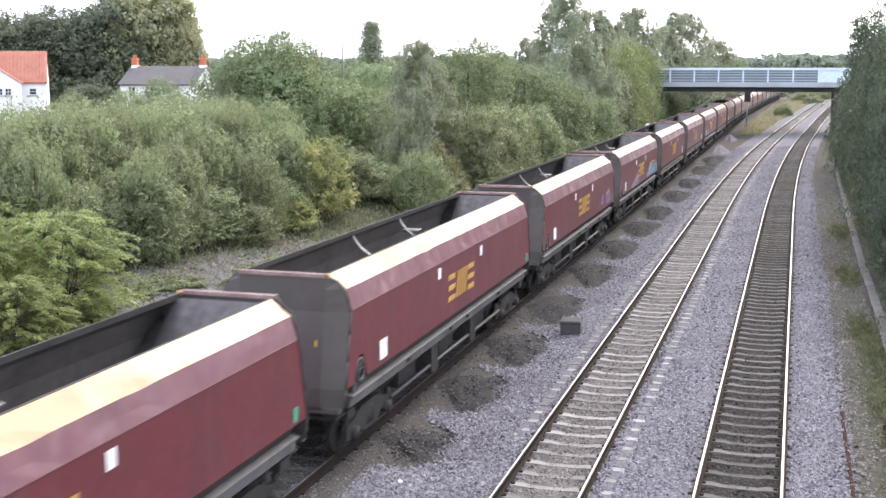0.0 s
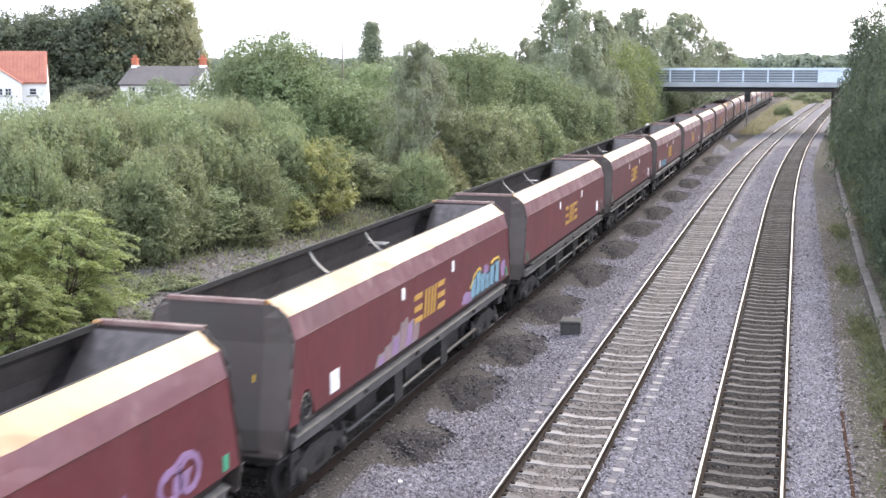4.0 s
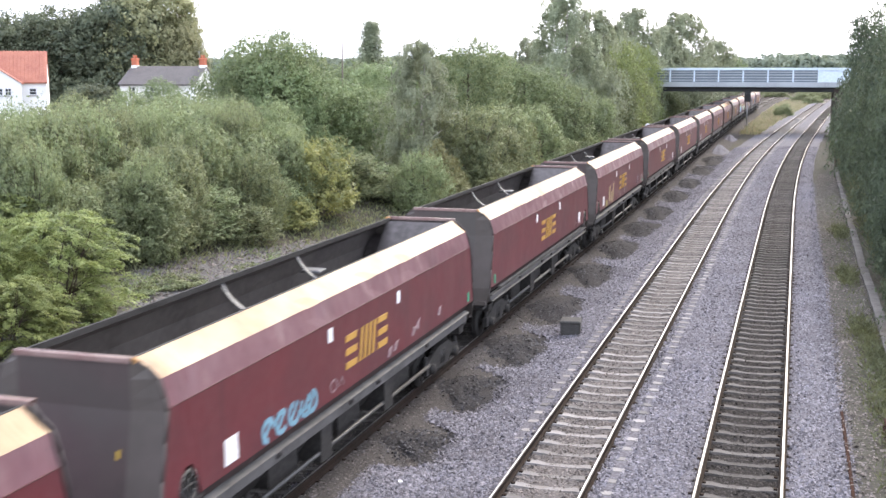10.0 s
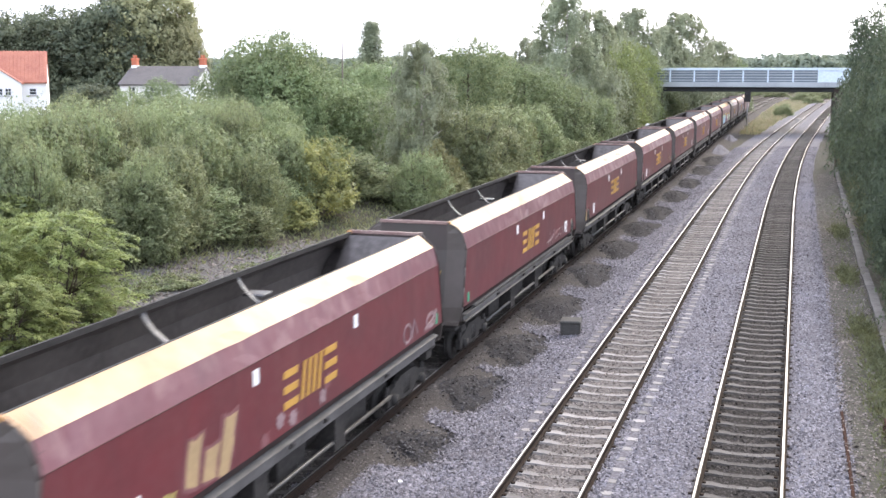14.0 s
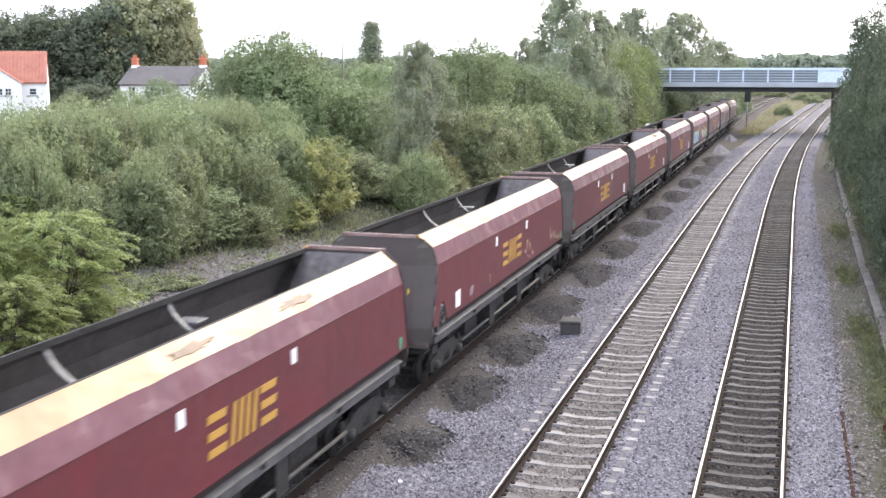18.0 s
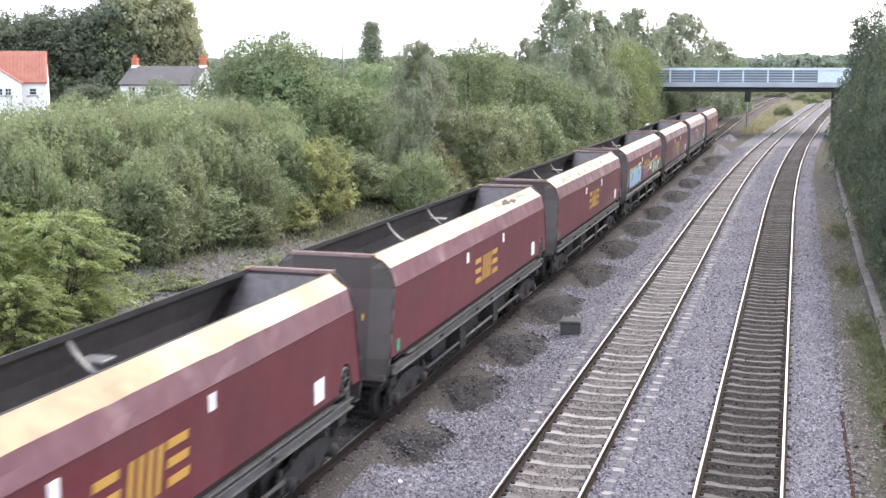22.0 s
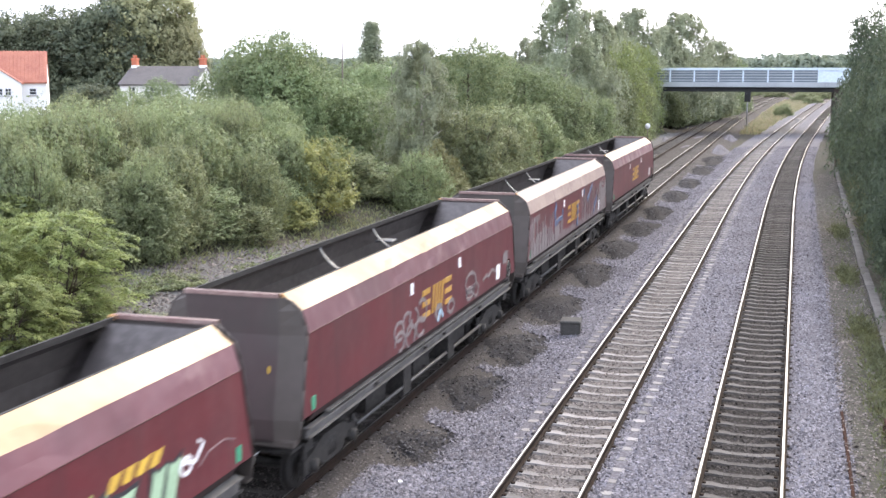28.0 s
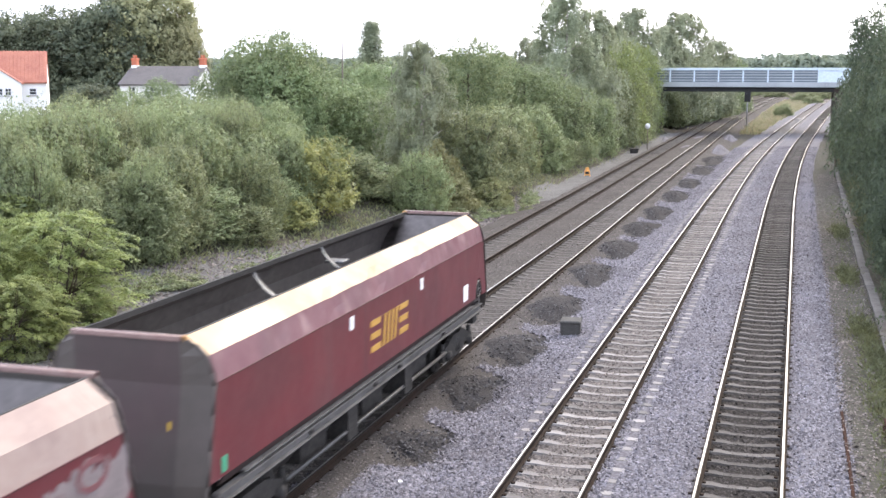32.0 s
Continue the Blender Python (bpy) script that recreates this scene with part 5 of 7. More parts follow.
def trough_route():
    """Concrete cable troughing along the verge, lid by lid."""
    t = thing("cable_trough", label="worn concrete cable troughing with loose lids along the verge", category="cable trough", kind="structure")
    bm = bmesh.new()
    box(bm, -0.155, 0.155, -0.488, 0.488, 0.02, 0.075, 0.012)
    lid = fill(bm, "trough_lid", "concrete_dark")
    bm = bmesh.new()
    box(bm, -0.14, 0.14, -0.5, 0.5, -0.2, 0.02)
    body = fill(bm, "trough_body", "concrete_dark")
    rnd = random.Random(8)
    for i in range(90):
        y = 16 + i
        x = 2.82 + 0.006 * max(0, y - 50) + 0.25 * bend_right(y) + 0.012 * math.sin(y * 0.35)
        z = -0.33
        p = part("trough_body", body, None, t)
        p.matrix_basis = pose(x, y, z, 0, 0, rnd.uniform(-1, 1))
        p = part("trough_lid", lid, None, t)
        p.matrix_basis = pose(x + rnd.uniform(-0.01, 0.01), y, z + rnd.uniform(0, 0.01), rnd.uniform(-0.5, 0.5), rnd.uniform(-1, 1), rnd.uniform(-0.8, 0.8))


trough_route()


def scrap_rail(x, y0, y1, rz):
    bm = bmesh.new()
    prism(bm, [(a, z + 0.17) for a, z in RAIL], "y", 0, y1 - y0)
    ob = tagged(new("scrap_rail", fill(bm, "scrap_rail", "rust_red")), "rusty length of old rail lying in the ballast", "rail")
    ob.matrix_basis = pose(x, y0, -0.4, 0, 0, rz)


scrap_rail(1.32, 17.5, 27.3, 0.2)
scrap_rail(2.12, 18.5, 27.0, -0.6)


# ---- spoil heaps between the goods line and the running lines ----
def spoil_heap(x, y, rx, ry, h, seed, material="spoil", label="low heap of dark ballast spoil beside the goods line"):
    rnd = random.Random(seed)
    bm = bmesh.new()
    rings = []
    n, m = 28, 7
    wob = [rnd.uniform(0.55, 1.4) for _ in range(n)]
    wob = [(wob[i - 1] + wob[i] * 2 + wob[(i + 1) % n]) / 4 for i in range(n)]
    top = bm.verts.new((0, 0, h))
    for j in range(1, m + 1):
        r = j / m
        z = h * (0.5 + 0.5 * math.cos(math.pi * r)) - (0.1 if j == m else 0)
        rings.append([bm.verts.new((rx * r * wob[i] * math.cos(2 * math.pi * i / n), 0.9 * ry * r * wob[i] * math.sin(2 * math.pi * i / n), z + rnd.uniform(-0.03, 0.03))) for i in range(n)])
    for i in range(n):
        bm.faces.new((top, rings[0][i], rings[0][(i + 1) % n])).smooth = True
    for a, b in zip(rings, rings[1:]):
        for i in range(n):
            bm.faces.new((a[i], b[i], b[(i + 1) % n], a[(i + 1) % n])).smooth = True
    ob = tagged(new("ballast_mound", fill(bm, "ballast_mound", material)), label, "mound", "ballast mounds")
    ob.matrix_basis = pose(x, y, -0.4, 0, 0, rnd.uniform(-6, 6))


HEAPS = [(-7.74, 22.3, 1.36, 2.1, 0.27), (-7.64, 26.6, 1.48, 2.61, 0.32), (-7.59, 31.2, 1.48, 2.97, 0.36), (-7.59, 36.9, 1.48, 3.59, 0.38), (-7.54, 43.8, 1.48, 3.85, 0.38), (-7.49, 50.6, 1.44, 3.96, 0.4), (-7.39, 57.5, 1.44, 3.96, 0.4), (-7.29, 64.5, 1.44, 4.34, 0.4), (-7.19, 73.5, 1.44, 4.83, 0.4), (-7.09, 82.5, 1.44, 4.83, 0.41), (-7.04, 93.5, 1.49, 5.58, 0.41), (-7.04, 104.5, 1.49, 5.58, 0.41)]
for i, h in enumerate(HEAPS):
    spoil_heap(*h, seed=200 + i)
for i, h in enumerate([(-7.2, 117, 1.0, 5.5, 0.75), (-7.4, 138, 0.95, 4.5, 0.65), (-10.85, 121, 0.62, 9.0, 0.33), (-10.85, 139, 0.68, 9.5, 0.36), (-14.3, 134, 0.7, 14.0, 0.34)]):
    spoil_heap(*h, seed=240 + i, material="ballast", label="pale heap of fresh ballast dumped beside the goods line")


def litter(x, y, z, seed):
    rnd = random.Random(seed)
    bm = bmesh.new()
    bmesh.ops.create_icosphere(bm, subdivisions=2, radius=0.055)
    for v in bm.verts:
        v.co *= rnd.uniform(0.6, 1.2)
        v.co.z *= 0.6
    ob = tagged(new("litter", fill(bm, "litter", "white_paint")), "small crumpled white litter lying on the stones", "litter")
    ob.matrix_basis = pose(x, y, z, 0, 0, rnd.uniform(0, 360))


litter(-6.97, 20.1, -0.28, 1)
litter(-19.0, 28.7, ground_z(-19.0, 28.7) + 0.12, 2)

# ---- plants ----
def leaves(rng, centres, n_each, spread, size, outward, droop=0.0, aspect=0.55):
    """Leaf blades in small domed sprays at the twig ends; returns corners, four to a blade."""
    k = len(centres)
    n = k * n_each
    up = np.array([0, 0, 1.0])
    nc = outward * 0.9 + up * 0.22 + rng.normal(0, 0.35, (k, 3))
    nc /= np.linalg.norm(nc, axis=1, keepdims=True)
    d = np.repeat(nc, n_each, 0) + rng.normal(0, 0.62, (n, 3))
    d /= np.linalg.norm(d, axis=1, keepdims=True)
    wide = np.repeat(spread * rng.uniform(0.6, 1.35, (k, 1)), n_each, 0)
    c = np.repeat(centres, n_each, 0) + d * wide * rng.uniform(0.35, 1.0, (n, 1)) * np.array([1.15, 1.15, 0.75])
    c[:, 2] -= droop * wide[:, 0] * rng.random(n)
    nrm = d * 0.8 + up * 0.12 + rng.normal(0, 0.36, (n, 3))
    nrm /= np.linalg.norm(nrm, axis=1, keepdims=True)
    t = rng.normal(0, 1, (n, 3)) + up * -droop
    t -= nrm * np.sum(t * nrm, 1, keepdims=True)
    t /= np.linalg.norm(t, axis=1, keepdims=True)
    s = np.cross(nrm, t)
    ln = size * rng.uniform(0.6, 1.35, (n, 1))
    a, b = c - t * ln * 0.5, c + t * ln * 0.5
    m = c - t * ln * 0.08 + nrm * ln * 0.07
    out = np.empty((n, 4, 3))
    out[:, 0], out[:, 1], out[:, 2], out[:, 3] = a, m + s * ln * aspect * 0.5, b, m - s * ln * aspect * 0.5
    return out.reshape(-1, 3)


def sprigs(rng, centres, n_each, length, size, outward, rise=0.5, aspect=0.55, wide=0.3, hang=0.0):
    """Leaves along short shoots that leave each twig end outward and upward; four corners to a blade."""
    k = len(centres)
    n = k * n_each
    way = outward * 0.75 + np.array([0, 0, rise]) + rng.normal(0, 0.38, (k, 3))
    way /= np.linalg.norm(way, axis=1, keepdims=True)
    ln = length * rng.uniform(0.45, 1.5, (k, 1))
    f = rng.random((n, 1)) ** 0.8
    side = rng.normal(0, 1, (n, 3))
    c = np.repeat(centres, n_each, 0) + np.repeat(way * ln, n_each, 0) * (f * 1.2 - 0.35) + side * np.repeat(ln, n_each, 0) * wide * (1.1 - 0.75 * f)
    c[:, 2] -= hang * np.repeat(ln[:, 0], n_each) * f[:, 0] ** 2
    nrm = np.repeat(outward, n_each, 0) * 0.55 + np.array([0, 0, 0.35]) + side * 0.5 + rng.normal(0, 0.3, (n, 3))
    nrm /= np.linalg.norm(nrm, axis=1, keepdims=True)
    t = np.repeat(way, n_each, 0) * 0.6 + side * 0.9 + np.array([0, 0, -0.25]) + rng.normal(0, 0.3, (n, 3))
    t -= nrm * np.sum(t * nrm, 1, keepdims=True)
    t /= np.linalg.norm(t, axis=1, keepdims=True)
    s = np.cross(nrm, t)
    big = size * rng.uniform(0.55, 1.4, (n, 1))
    m = c - t * big * 0.06 + nrm * big * 0.08
    out = np.empty((n, 4, 3))
    out[:, 0], out[:, 1], out[:, 2], out[:, 3] = c - t * big * 0.5, m + s * big * aspect * 0.5, c + t * big * 0.5, m - s * big * aspect * 0.5
    return out.reshape(-1, 3)


def pads(rng, R, H, count, n_each, size):
    """An elder's crown: flat arching sprays in tiers round a dark middle."""
    u = (np.arange(count) + rng.random(count)) / count
    an = np.arange(count) * 2.4 + rng.normal(0, 0.4, count)
    z = H * (0.02 + 0.94 * u ** 1.15)
    rad = R * np.sqrt(np.maximum(0.02, 1 - np.maximum(0, (z / H - 0.3) / 0.72) ** 2)) * rng.uniform(0.35, 1.0, count) ** 0.7
    o = np.stack([np.cos(an), np.sin(an)], 1)
    root = np.concatenate([o * rad[:, None], z[:, None]], 1)
    ln = rng.uniform(0.3, 0.7, count)
    wd = ln * rng.uniform(0.35, 0.6, count)
    n = count * n_each
    a = rng.uniform(-0.5, 1.0, n)
    b = rng.normal(0, 0.5, n) * (1.1 - 0.8 * np.abs(a))
    oo, lw, ww = np.repeat(o, n_each, 0), np.repeat(ln, n_each), np.repeat(wd, n_each)
    xy = oo * (a * lw)[:, None] + np.stack([-oo[:, 1], oo[:, 0]], 1) * (b * ww)[:, None]
    dz = (0.12 * a - 0.42 * np.maximum(a, 0) ** 2 - 0.35 * b ** 2) * lw + rng.normal(0, 0.028, n)
    c = np.repeat(root, n_each, 0) + np.concatenate([xy, dz[:, None]], 1)
    nrm = np.concatenate([oo * 0.3 * np.maximum(a, 0)[:, None], np.ones((n, 1))], 1) + rng.normal(0, 0.32, (n, 3))
    nrm /= np.linalg.norm(nrm, axis=1, keepdims=True)
    t = np.concatenate([oo + rng.normal(0, 0.7, (n, 2)), np.full((n, 1), -0.35)], 1)
    t -= nrm * np.sum(t * nrm, 1, keepdims=True)
    t /= np.linalg.norm(t, axis=1, keepdims=True)
    s = np.cross(nrm, t)
    big = size * rng.uniform(0.6, 1.4, (n, 1))
    out = np.empty((n, 4, 3))
    out[:, 0], out[:, 1], out[:, 2], out[:, 3] = c - t * big * 0.5, c + s * big * 0.24, c + t * big * 0.5, c - s * big * 0.24
    return out.reshape(-1, 3)


def curtains(rng, R, H, limbs, strands, n_each, size):
    """A birch's crown: rising limbs from whose outer parts fine strands of leaves hang."""
    P, N = [], []
    for i in range(limbs):
        u = 0.08 + 0.9 * ((i + rng.random()) / limbs) ** 1.2
        an = i * 2.4 + rng.normal(0, 0.5)
        reach = R * max(0.02, 1.0 - u) ** 0.42 * min(1.0, 0.55 + 0.9 * u) * rng.uniform(0.7, 1.45)
        rise = H * 0.09 * rng.uniform(0.2, 1.1) * (1 - u)
        o = np.array([math.cos(an), math.sin(an)])
        for _ in range(strands):
            f = rng.uniform(0.1, 1.0) ** 0.55
            foot = np.array([*(o * reach * f + rng.normal(0, 0.05 * R + 0.08 * R * (1 - u), 2)), H * u + rise * math.sin(f * 2.2) + rng.normal(0, 0.012 * H)])
            ln = H * rng.uniform(0.03, 0.15) * (0.5 + 0.6 * f) * (1.15 - 0.5 * u)
            g = rng.random((n_each, 1))
            sway = rng.normal(0, 0.06, 2) * ln
            p = foot + np.concatenate([o * 0.12 * ln * np.sin(g * 1.6) + sway * g, -ln * g], 1) + rng.normal(0, 0.016 * R, (n_each, 3))
            P.append(p)
            N.append(np.tile([o[0], o[1], 0.25], (n_each, 1)))
    c, o = np.concatenate(P), np.concatenate(N)
    keep = c[:, 2] > 0.03 * H
    c, o = c[keep], o[keep]
    n = len(c)
    nrm = o + rng.normal(0, 0.5, (n, 3))
    nrm /= np.linalg.norm(nrm, axis=1, keepdims=True)
    t = np.array([0, 0, -1.0]) + rng.normal(0, 0.45, (n, 3))
    t -= nrm * np.sum(t * nrm, 1, keepdims=True)
    t /= np.linalg.norm(t, axis=1, keepdims=True)
    s = np.cross(nrm, t)
    big = size * rng.uniform(0.55, 1.4, (n, 1))
    out = np.empty((n, 4, 3))
    out[:, 0], out[:, 1], out[:, 2], out[:, 3] = c - t * big * 0.5, c + s * big * 0.27, c + t * big * 0.5, c - s * big * 0.27
    return out.reshape(-1, 3)


def crown(kind, seed):
    """The leaves of a plant, about 1 wide (radius) and 1 high in proportion given by kind."""
    rng = np.random.default_rng(seed)
    R, H, lobes, twigs, each, size, low = KINDS[kind][:7]
    cents, outs = [], []
    if kind == "w":
        return curtains(rng, R, H, lobes, twigs, each, size)
    if kind == "f":
        return pads(rng, R, H, twigs, each, size)
    if kind == "c":
        # spire: ragged tiers of short boughs
        n = twigs
        u = 0.1 + 0.9 * rng.random(n) ** 0.8
        an = rng.uniform(0, 6.28, n)
        rad = R * (1.02 - u) ** 1.1 * rng.uniform(0.15, 1.05, n) * (0.8 + 0.2 * np.sin(u * 40 + an))
        cents.append(np.stack([np.cos(an) * rad, np.sin(an) * rad, H * u], 1))
        outs.append(np.stack([np.cos(an), np.sin(an), 0.3 + 0 * an], 1))
    else:
        lob = []
        for i in range(lobes):
            an = i * 2.4 + rng.uniform(-0.5, 0.5)
            u = (i + 0.5) / lobes
            zc = H * (low + (1 - low) * (0.12 + 0.72 * u))
            taper = math.sqrt(max(0.05, 1 - (max(0.0, (zc / H - 0.35)) / 0.75) ** 2))
            rr = R * 0.7 * taper * rng.uniform(0.55, 1.08)
            lr = R * rng.uniform(0.18, 0.42) * (0.75 + 0.25 * taper)
            lob.append((np.array([math.cos(an) * rr, math.sin(an) * rr, zc]), lr))
        lob.append((np.array([0, 0, H * 0.62]), R * 0.6))
        lob.append((np.array([0.05 * R, 0, H * 0.84]), R * 0.4))
        per = twigs // len(lob)
        for c, r in lob:
            v = rng.normal(0, 1, (per * 2, 3))
            v /= np.linalg.norm(v, axis=1, keepdims=True)
            v = v[v[:, 2] > -0.75][:per]
            p = c + v * r * rng.uniform(0.72, 1.12, (len(v), 1)) * np.array([1, 1, 0.95])
            keep = np.ones(len(p), bool)
            for c2, r2 in lob:
                if c2 is not c:
                    keep &= np.linalg.norm(p - c2, axis=1) > r2 * 0.62
            keep &= p[:, 2] > 0.02
            cents.append(p[keep])
            outs.append(v[keep])
        sk = 60
        an = rng.uniform(0, 6.28, sk * 4)
        if low < 0.1:
            p = np.stack([np.cos(an) * R * rng.uniform(0.6, 1.0, sk * 4), np.sin(an) * R * rng.uniform(0.6, 1.0, sk * 4), rng.uniform(0.02, 0.3, sk * 4) * H], 1)
            cents.append(p)
            outs.append(np.stack([np.cos(an), np.sin(an), 0 * an], 1))
    cents, outs = np.concatenate(cents), np.concatenate(outs)
    if kind in "gt":
        return leaves(rng, cents, each, size * 2.3, size, outs, droop=0.25, aspect=0.6)
    if kind in "dlc":
        return sprigs(rng, cents, each, size * 3.4, size, outs, 0.2, 0.7, 0.42, 0.4)
    tall = rng.choice(np.nonzero(outs[:, 2] > 0.0)[0], 130)
    shoots = sprigs(rng, cents[tall], 16, size * (5.5 if kind in "byh" else 2.6), size * 0.8, outs[tall] * 0.3, 1.0, 0.5, 0.1)
    return np.concatenate([shoots, sprigs(rng, cents, each, size * (3.2 if kind in "byh" else 4.2), size, outs, 0.75 if kind in "byh" else 0.3, 0.58, 0.28, 0.0 if kind in "byh" else 0.7)])


# kind: radius, height, lobes, twig ends, leaves at each, leaf length, bare foot, leaf material, bark, name, category, label
KINDS = {
    "b": (2.2, 4.5, 30, 1500, 12, 0.13, 0.0, "leaf_bush", "bark", "hawthorn_bush", "bush", "dense grey-green hawthorn bush on the railway bank"),
    "f": (1.8, 3.0, 14, 250, 170, 0.08, 0.0, "leaf_fern", "bark", "elder_bush", "bush", "bright yellow-green elder bush with layered sprays"),
    "y": (1.8, 2.6, 22, 850, 12, 0.14, 0.0, "leaf_yellow", "bark", "yellowing_bush", "bush", "bush with leaves turning yellow and brown"),
    "g": (1.2, 1.6, 9, 350, 12, 0.13, 0.0, "grass", "bark", "broom_bush", "bush", "low yellow-green bush beside the ballast"),
    "t": (0.5, 0.5, 7, 90, 9, 0.07, 0.0, "leaf_bush", "bark", "weed_tuft", "weeds", "low green weed tuft on the stony bank"),
    "r": (3.0, 8.0, 40, 2500, 12, 0.14, 0.06, "leaf_round", "bark", "broadleaf_tree", "tree", "full green broadleaf tree on the railway bank"),
    "w": (3.0, 12.0, 96, 25, 17, 0.16, 0.1, "leaf_birch", "birch_bark", "birch_tree", "tree", "tall silver birch with drooping grey-green twigs"),
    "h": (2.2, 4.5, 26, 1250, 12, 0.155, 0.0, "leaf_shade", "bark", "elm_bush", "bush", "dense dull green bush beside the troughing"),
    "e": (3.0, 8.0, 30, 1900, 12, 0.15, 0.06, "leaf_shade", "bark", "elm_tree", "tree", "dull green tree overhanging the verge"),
    "c": (3.6, 11.0, 18, 1700, 10, 0.16, 0.1, "leaf_birch", "bark", "conifer_tree", "tree", "narrow pointed green tree above the others"),
    "d": (8.0, 17.0, 44, 2800, 17, 0.42, 0.08, "leaf_dark", "bark", "sycamore_tree", "tree", "large dark tree behind the houses"),
    "l": (8.0, 17.0, 40, 3300, 18, 0.42, 0.08, "leaf_lime", "bark", "lime_tree", "tree", "large olive-green tree with a domed crown behind the cottage"),
    "a": (3.0, 8.0, 30, 2000, 12, 0.15, 0.06, "leaf_ash", "bark", "ash_tree", "tree", "bright yellow-green tree beside the birches"),
}


def trunk_mesh(kind, seed):
    rnd = random.Random(seed)
    R, H = KINDS[kind][:2]
    bm = bmesh.new()
    r0 = (0.018 * H + 0.02) * (0.5 if kind in "fyt" else 1.0)
    stems = 4 if kind in "bfyght" else 1
    for s in range(stems):
        p = Vector((rnd.uniform(-0.25, 0.25) * (stems > 1), rnd.uniform(-0.25, 0.25) * (stems > 1), -0.4))
        lean = Vector((rnd.uniform(-0.3, 0.3), rnd.uniform(-0.3, 0.3), 1)) if stems > 1 else Vector((rnd.uniform(-0.04, 0.04), rnd.uniform(-0.04, 0.04), 1))
        n, q, r = 6, p, r0
        for i in range(n):
            nx = q + lean.normalized() * (H * 0.9 + 0.4) / n + Vector((rnd.uniform(-0.03, 0.03) * R, rnd.uniform(-0.03, 0.03) * R, 0))
            r2 = r0 * (1 - (i + 1) / n * 0.88)
            rod(bm, q, nx, r, 7, r2)
            if i > 0:
                for _ in range(3):
                    a = rnd.uniform(0, 6.28)
                    ln = R * rnd.uniform(0.4, 0.75) * (1 - 0.6 * i / n)
                    e = nx + Vector((math.cos(a) * ln, math.sin(a) * ln, ln * rnd.uniform(0.3, 0.8)))
                    rod(bm, nx, e, r2 * 0.55, 5, r2 * 0.12)
            q, r = nx, r2
    return fill(bm, "trunk", KINDS[kind][8])


def plant_meshes(k, i, thin=1):
    """Crown and trunk of one plant; thin makes fewer, larger leaves for plants far away."""
    saved = KINDS[k]
    if thin > 1:
        KINDS[k] = (*saved[:3], int(saved[3] / thin), saved[4], saved[5] * thin ** 0.5, *saved[6:])
    made = (poly_mesh("crown", crown(k, 70 + 13 * i + ord(k)), 4, KINDS[k][7]), trunk_mesh(k, 5 + i))
    KINDS[k] = saved
    return made


FAR = {k: [plant_meshes(k, i, 4) for i in range(3)] for k in "br"}
PLANTS = {k: [plant_meshes(k, i) for i in range({"c": 1, "g": 2, "f": 2, "y": 2, "l": 2, "a": 2}.get(k, 3))] for k in KINDS}
_count = {}


def plant(kind, x, y, z, h, r, label=""):
    i = _count.get(kind, 0)
    _count[kind] = i + 1
    R, H = KINDS[kind][:2]
    name, cat, lab = KINDS[kind][9:12]
    t = thing(name, label=label or lab, category=cat)
    kept = FAR if kind in FAR and y > 160 else PLANTS
    cm, tm = kept[kind][i % len(kept[kind])]
    sxy, sz = r * 1.12 / R, h * 1.02 / H
    part("crown", cm, None, t)
    part("trunk", tm, None, t)
    t.matrix_basis = pose(x, y, z - 0.05, 0, 0, i * 137.5 % 360) @ Matrix.Diagonal((sxy, sxy, sz, 1))
    return t


FRONT_BUSHES = [
    ('f', -20.1, 28.0, 0.6, 3.05, 1.85),
    ('f', -19.3, 25.0, 0.4, 1.9, 1.3),
    ('f', -21.2, 26.2, 0.8, 2.5, 1.5),
    ('f', -23.9, 30.0, 1.1, 2.8, 1.9),
    ('b', -29.2, 40.0, 1.1, 4.7, 2.7),
    ('b', -27.7, 42.0, 1.1, 4.8, 2.7),
    ('b', -26.8, 45.0, 1.1, 4.9, 2.7),
    ('b', -26.3, 48.0, 1.1, 4.7, 2.4),
    ('b', -30.0, 38.0, 1.1, 4.3, 2.4),
    ('b', -24.3, 42.0, 1.1, 3.5, 1.8),
    ('b', -24.8, 39.0, 1.1, 3.8, 1.7),
    ('b', -25.3, 36.0, 1.1, 3.5, 1.6),
    ('b', -23.7, 45.0, 1.1, 2.5, 1.7),
    ('b', -22.2, 46.0, 1.1, 1.9, 1.5),
    ('b', -22.4, 36.0, 1.1, 2.9, 1.9),
    ('b', -22.4, 40.0, 1.1, 2.0, 1.9),
    ('b', -22.8, 33.0, 1.1, 2.6, 1.5),
    ('b', -23.5, 47.0, 1.1, 3.6, 2.1),
    ('b', -21.3, 42.0, 0.8, 1.4, 1.5),
    ('y', -21.5, 49.5, 1.1, 2.9, 1.9),
    ('b', -21.9, 55.0, 1.1, 2.3, 2.0),
    ('y', -21.2, 46.0, 0.8, 1.2, 1.3),
]
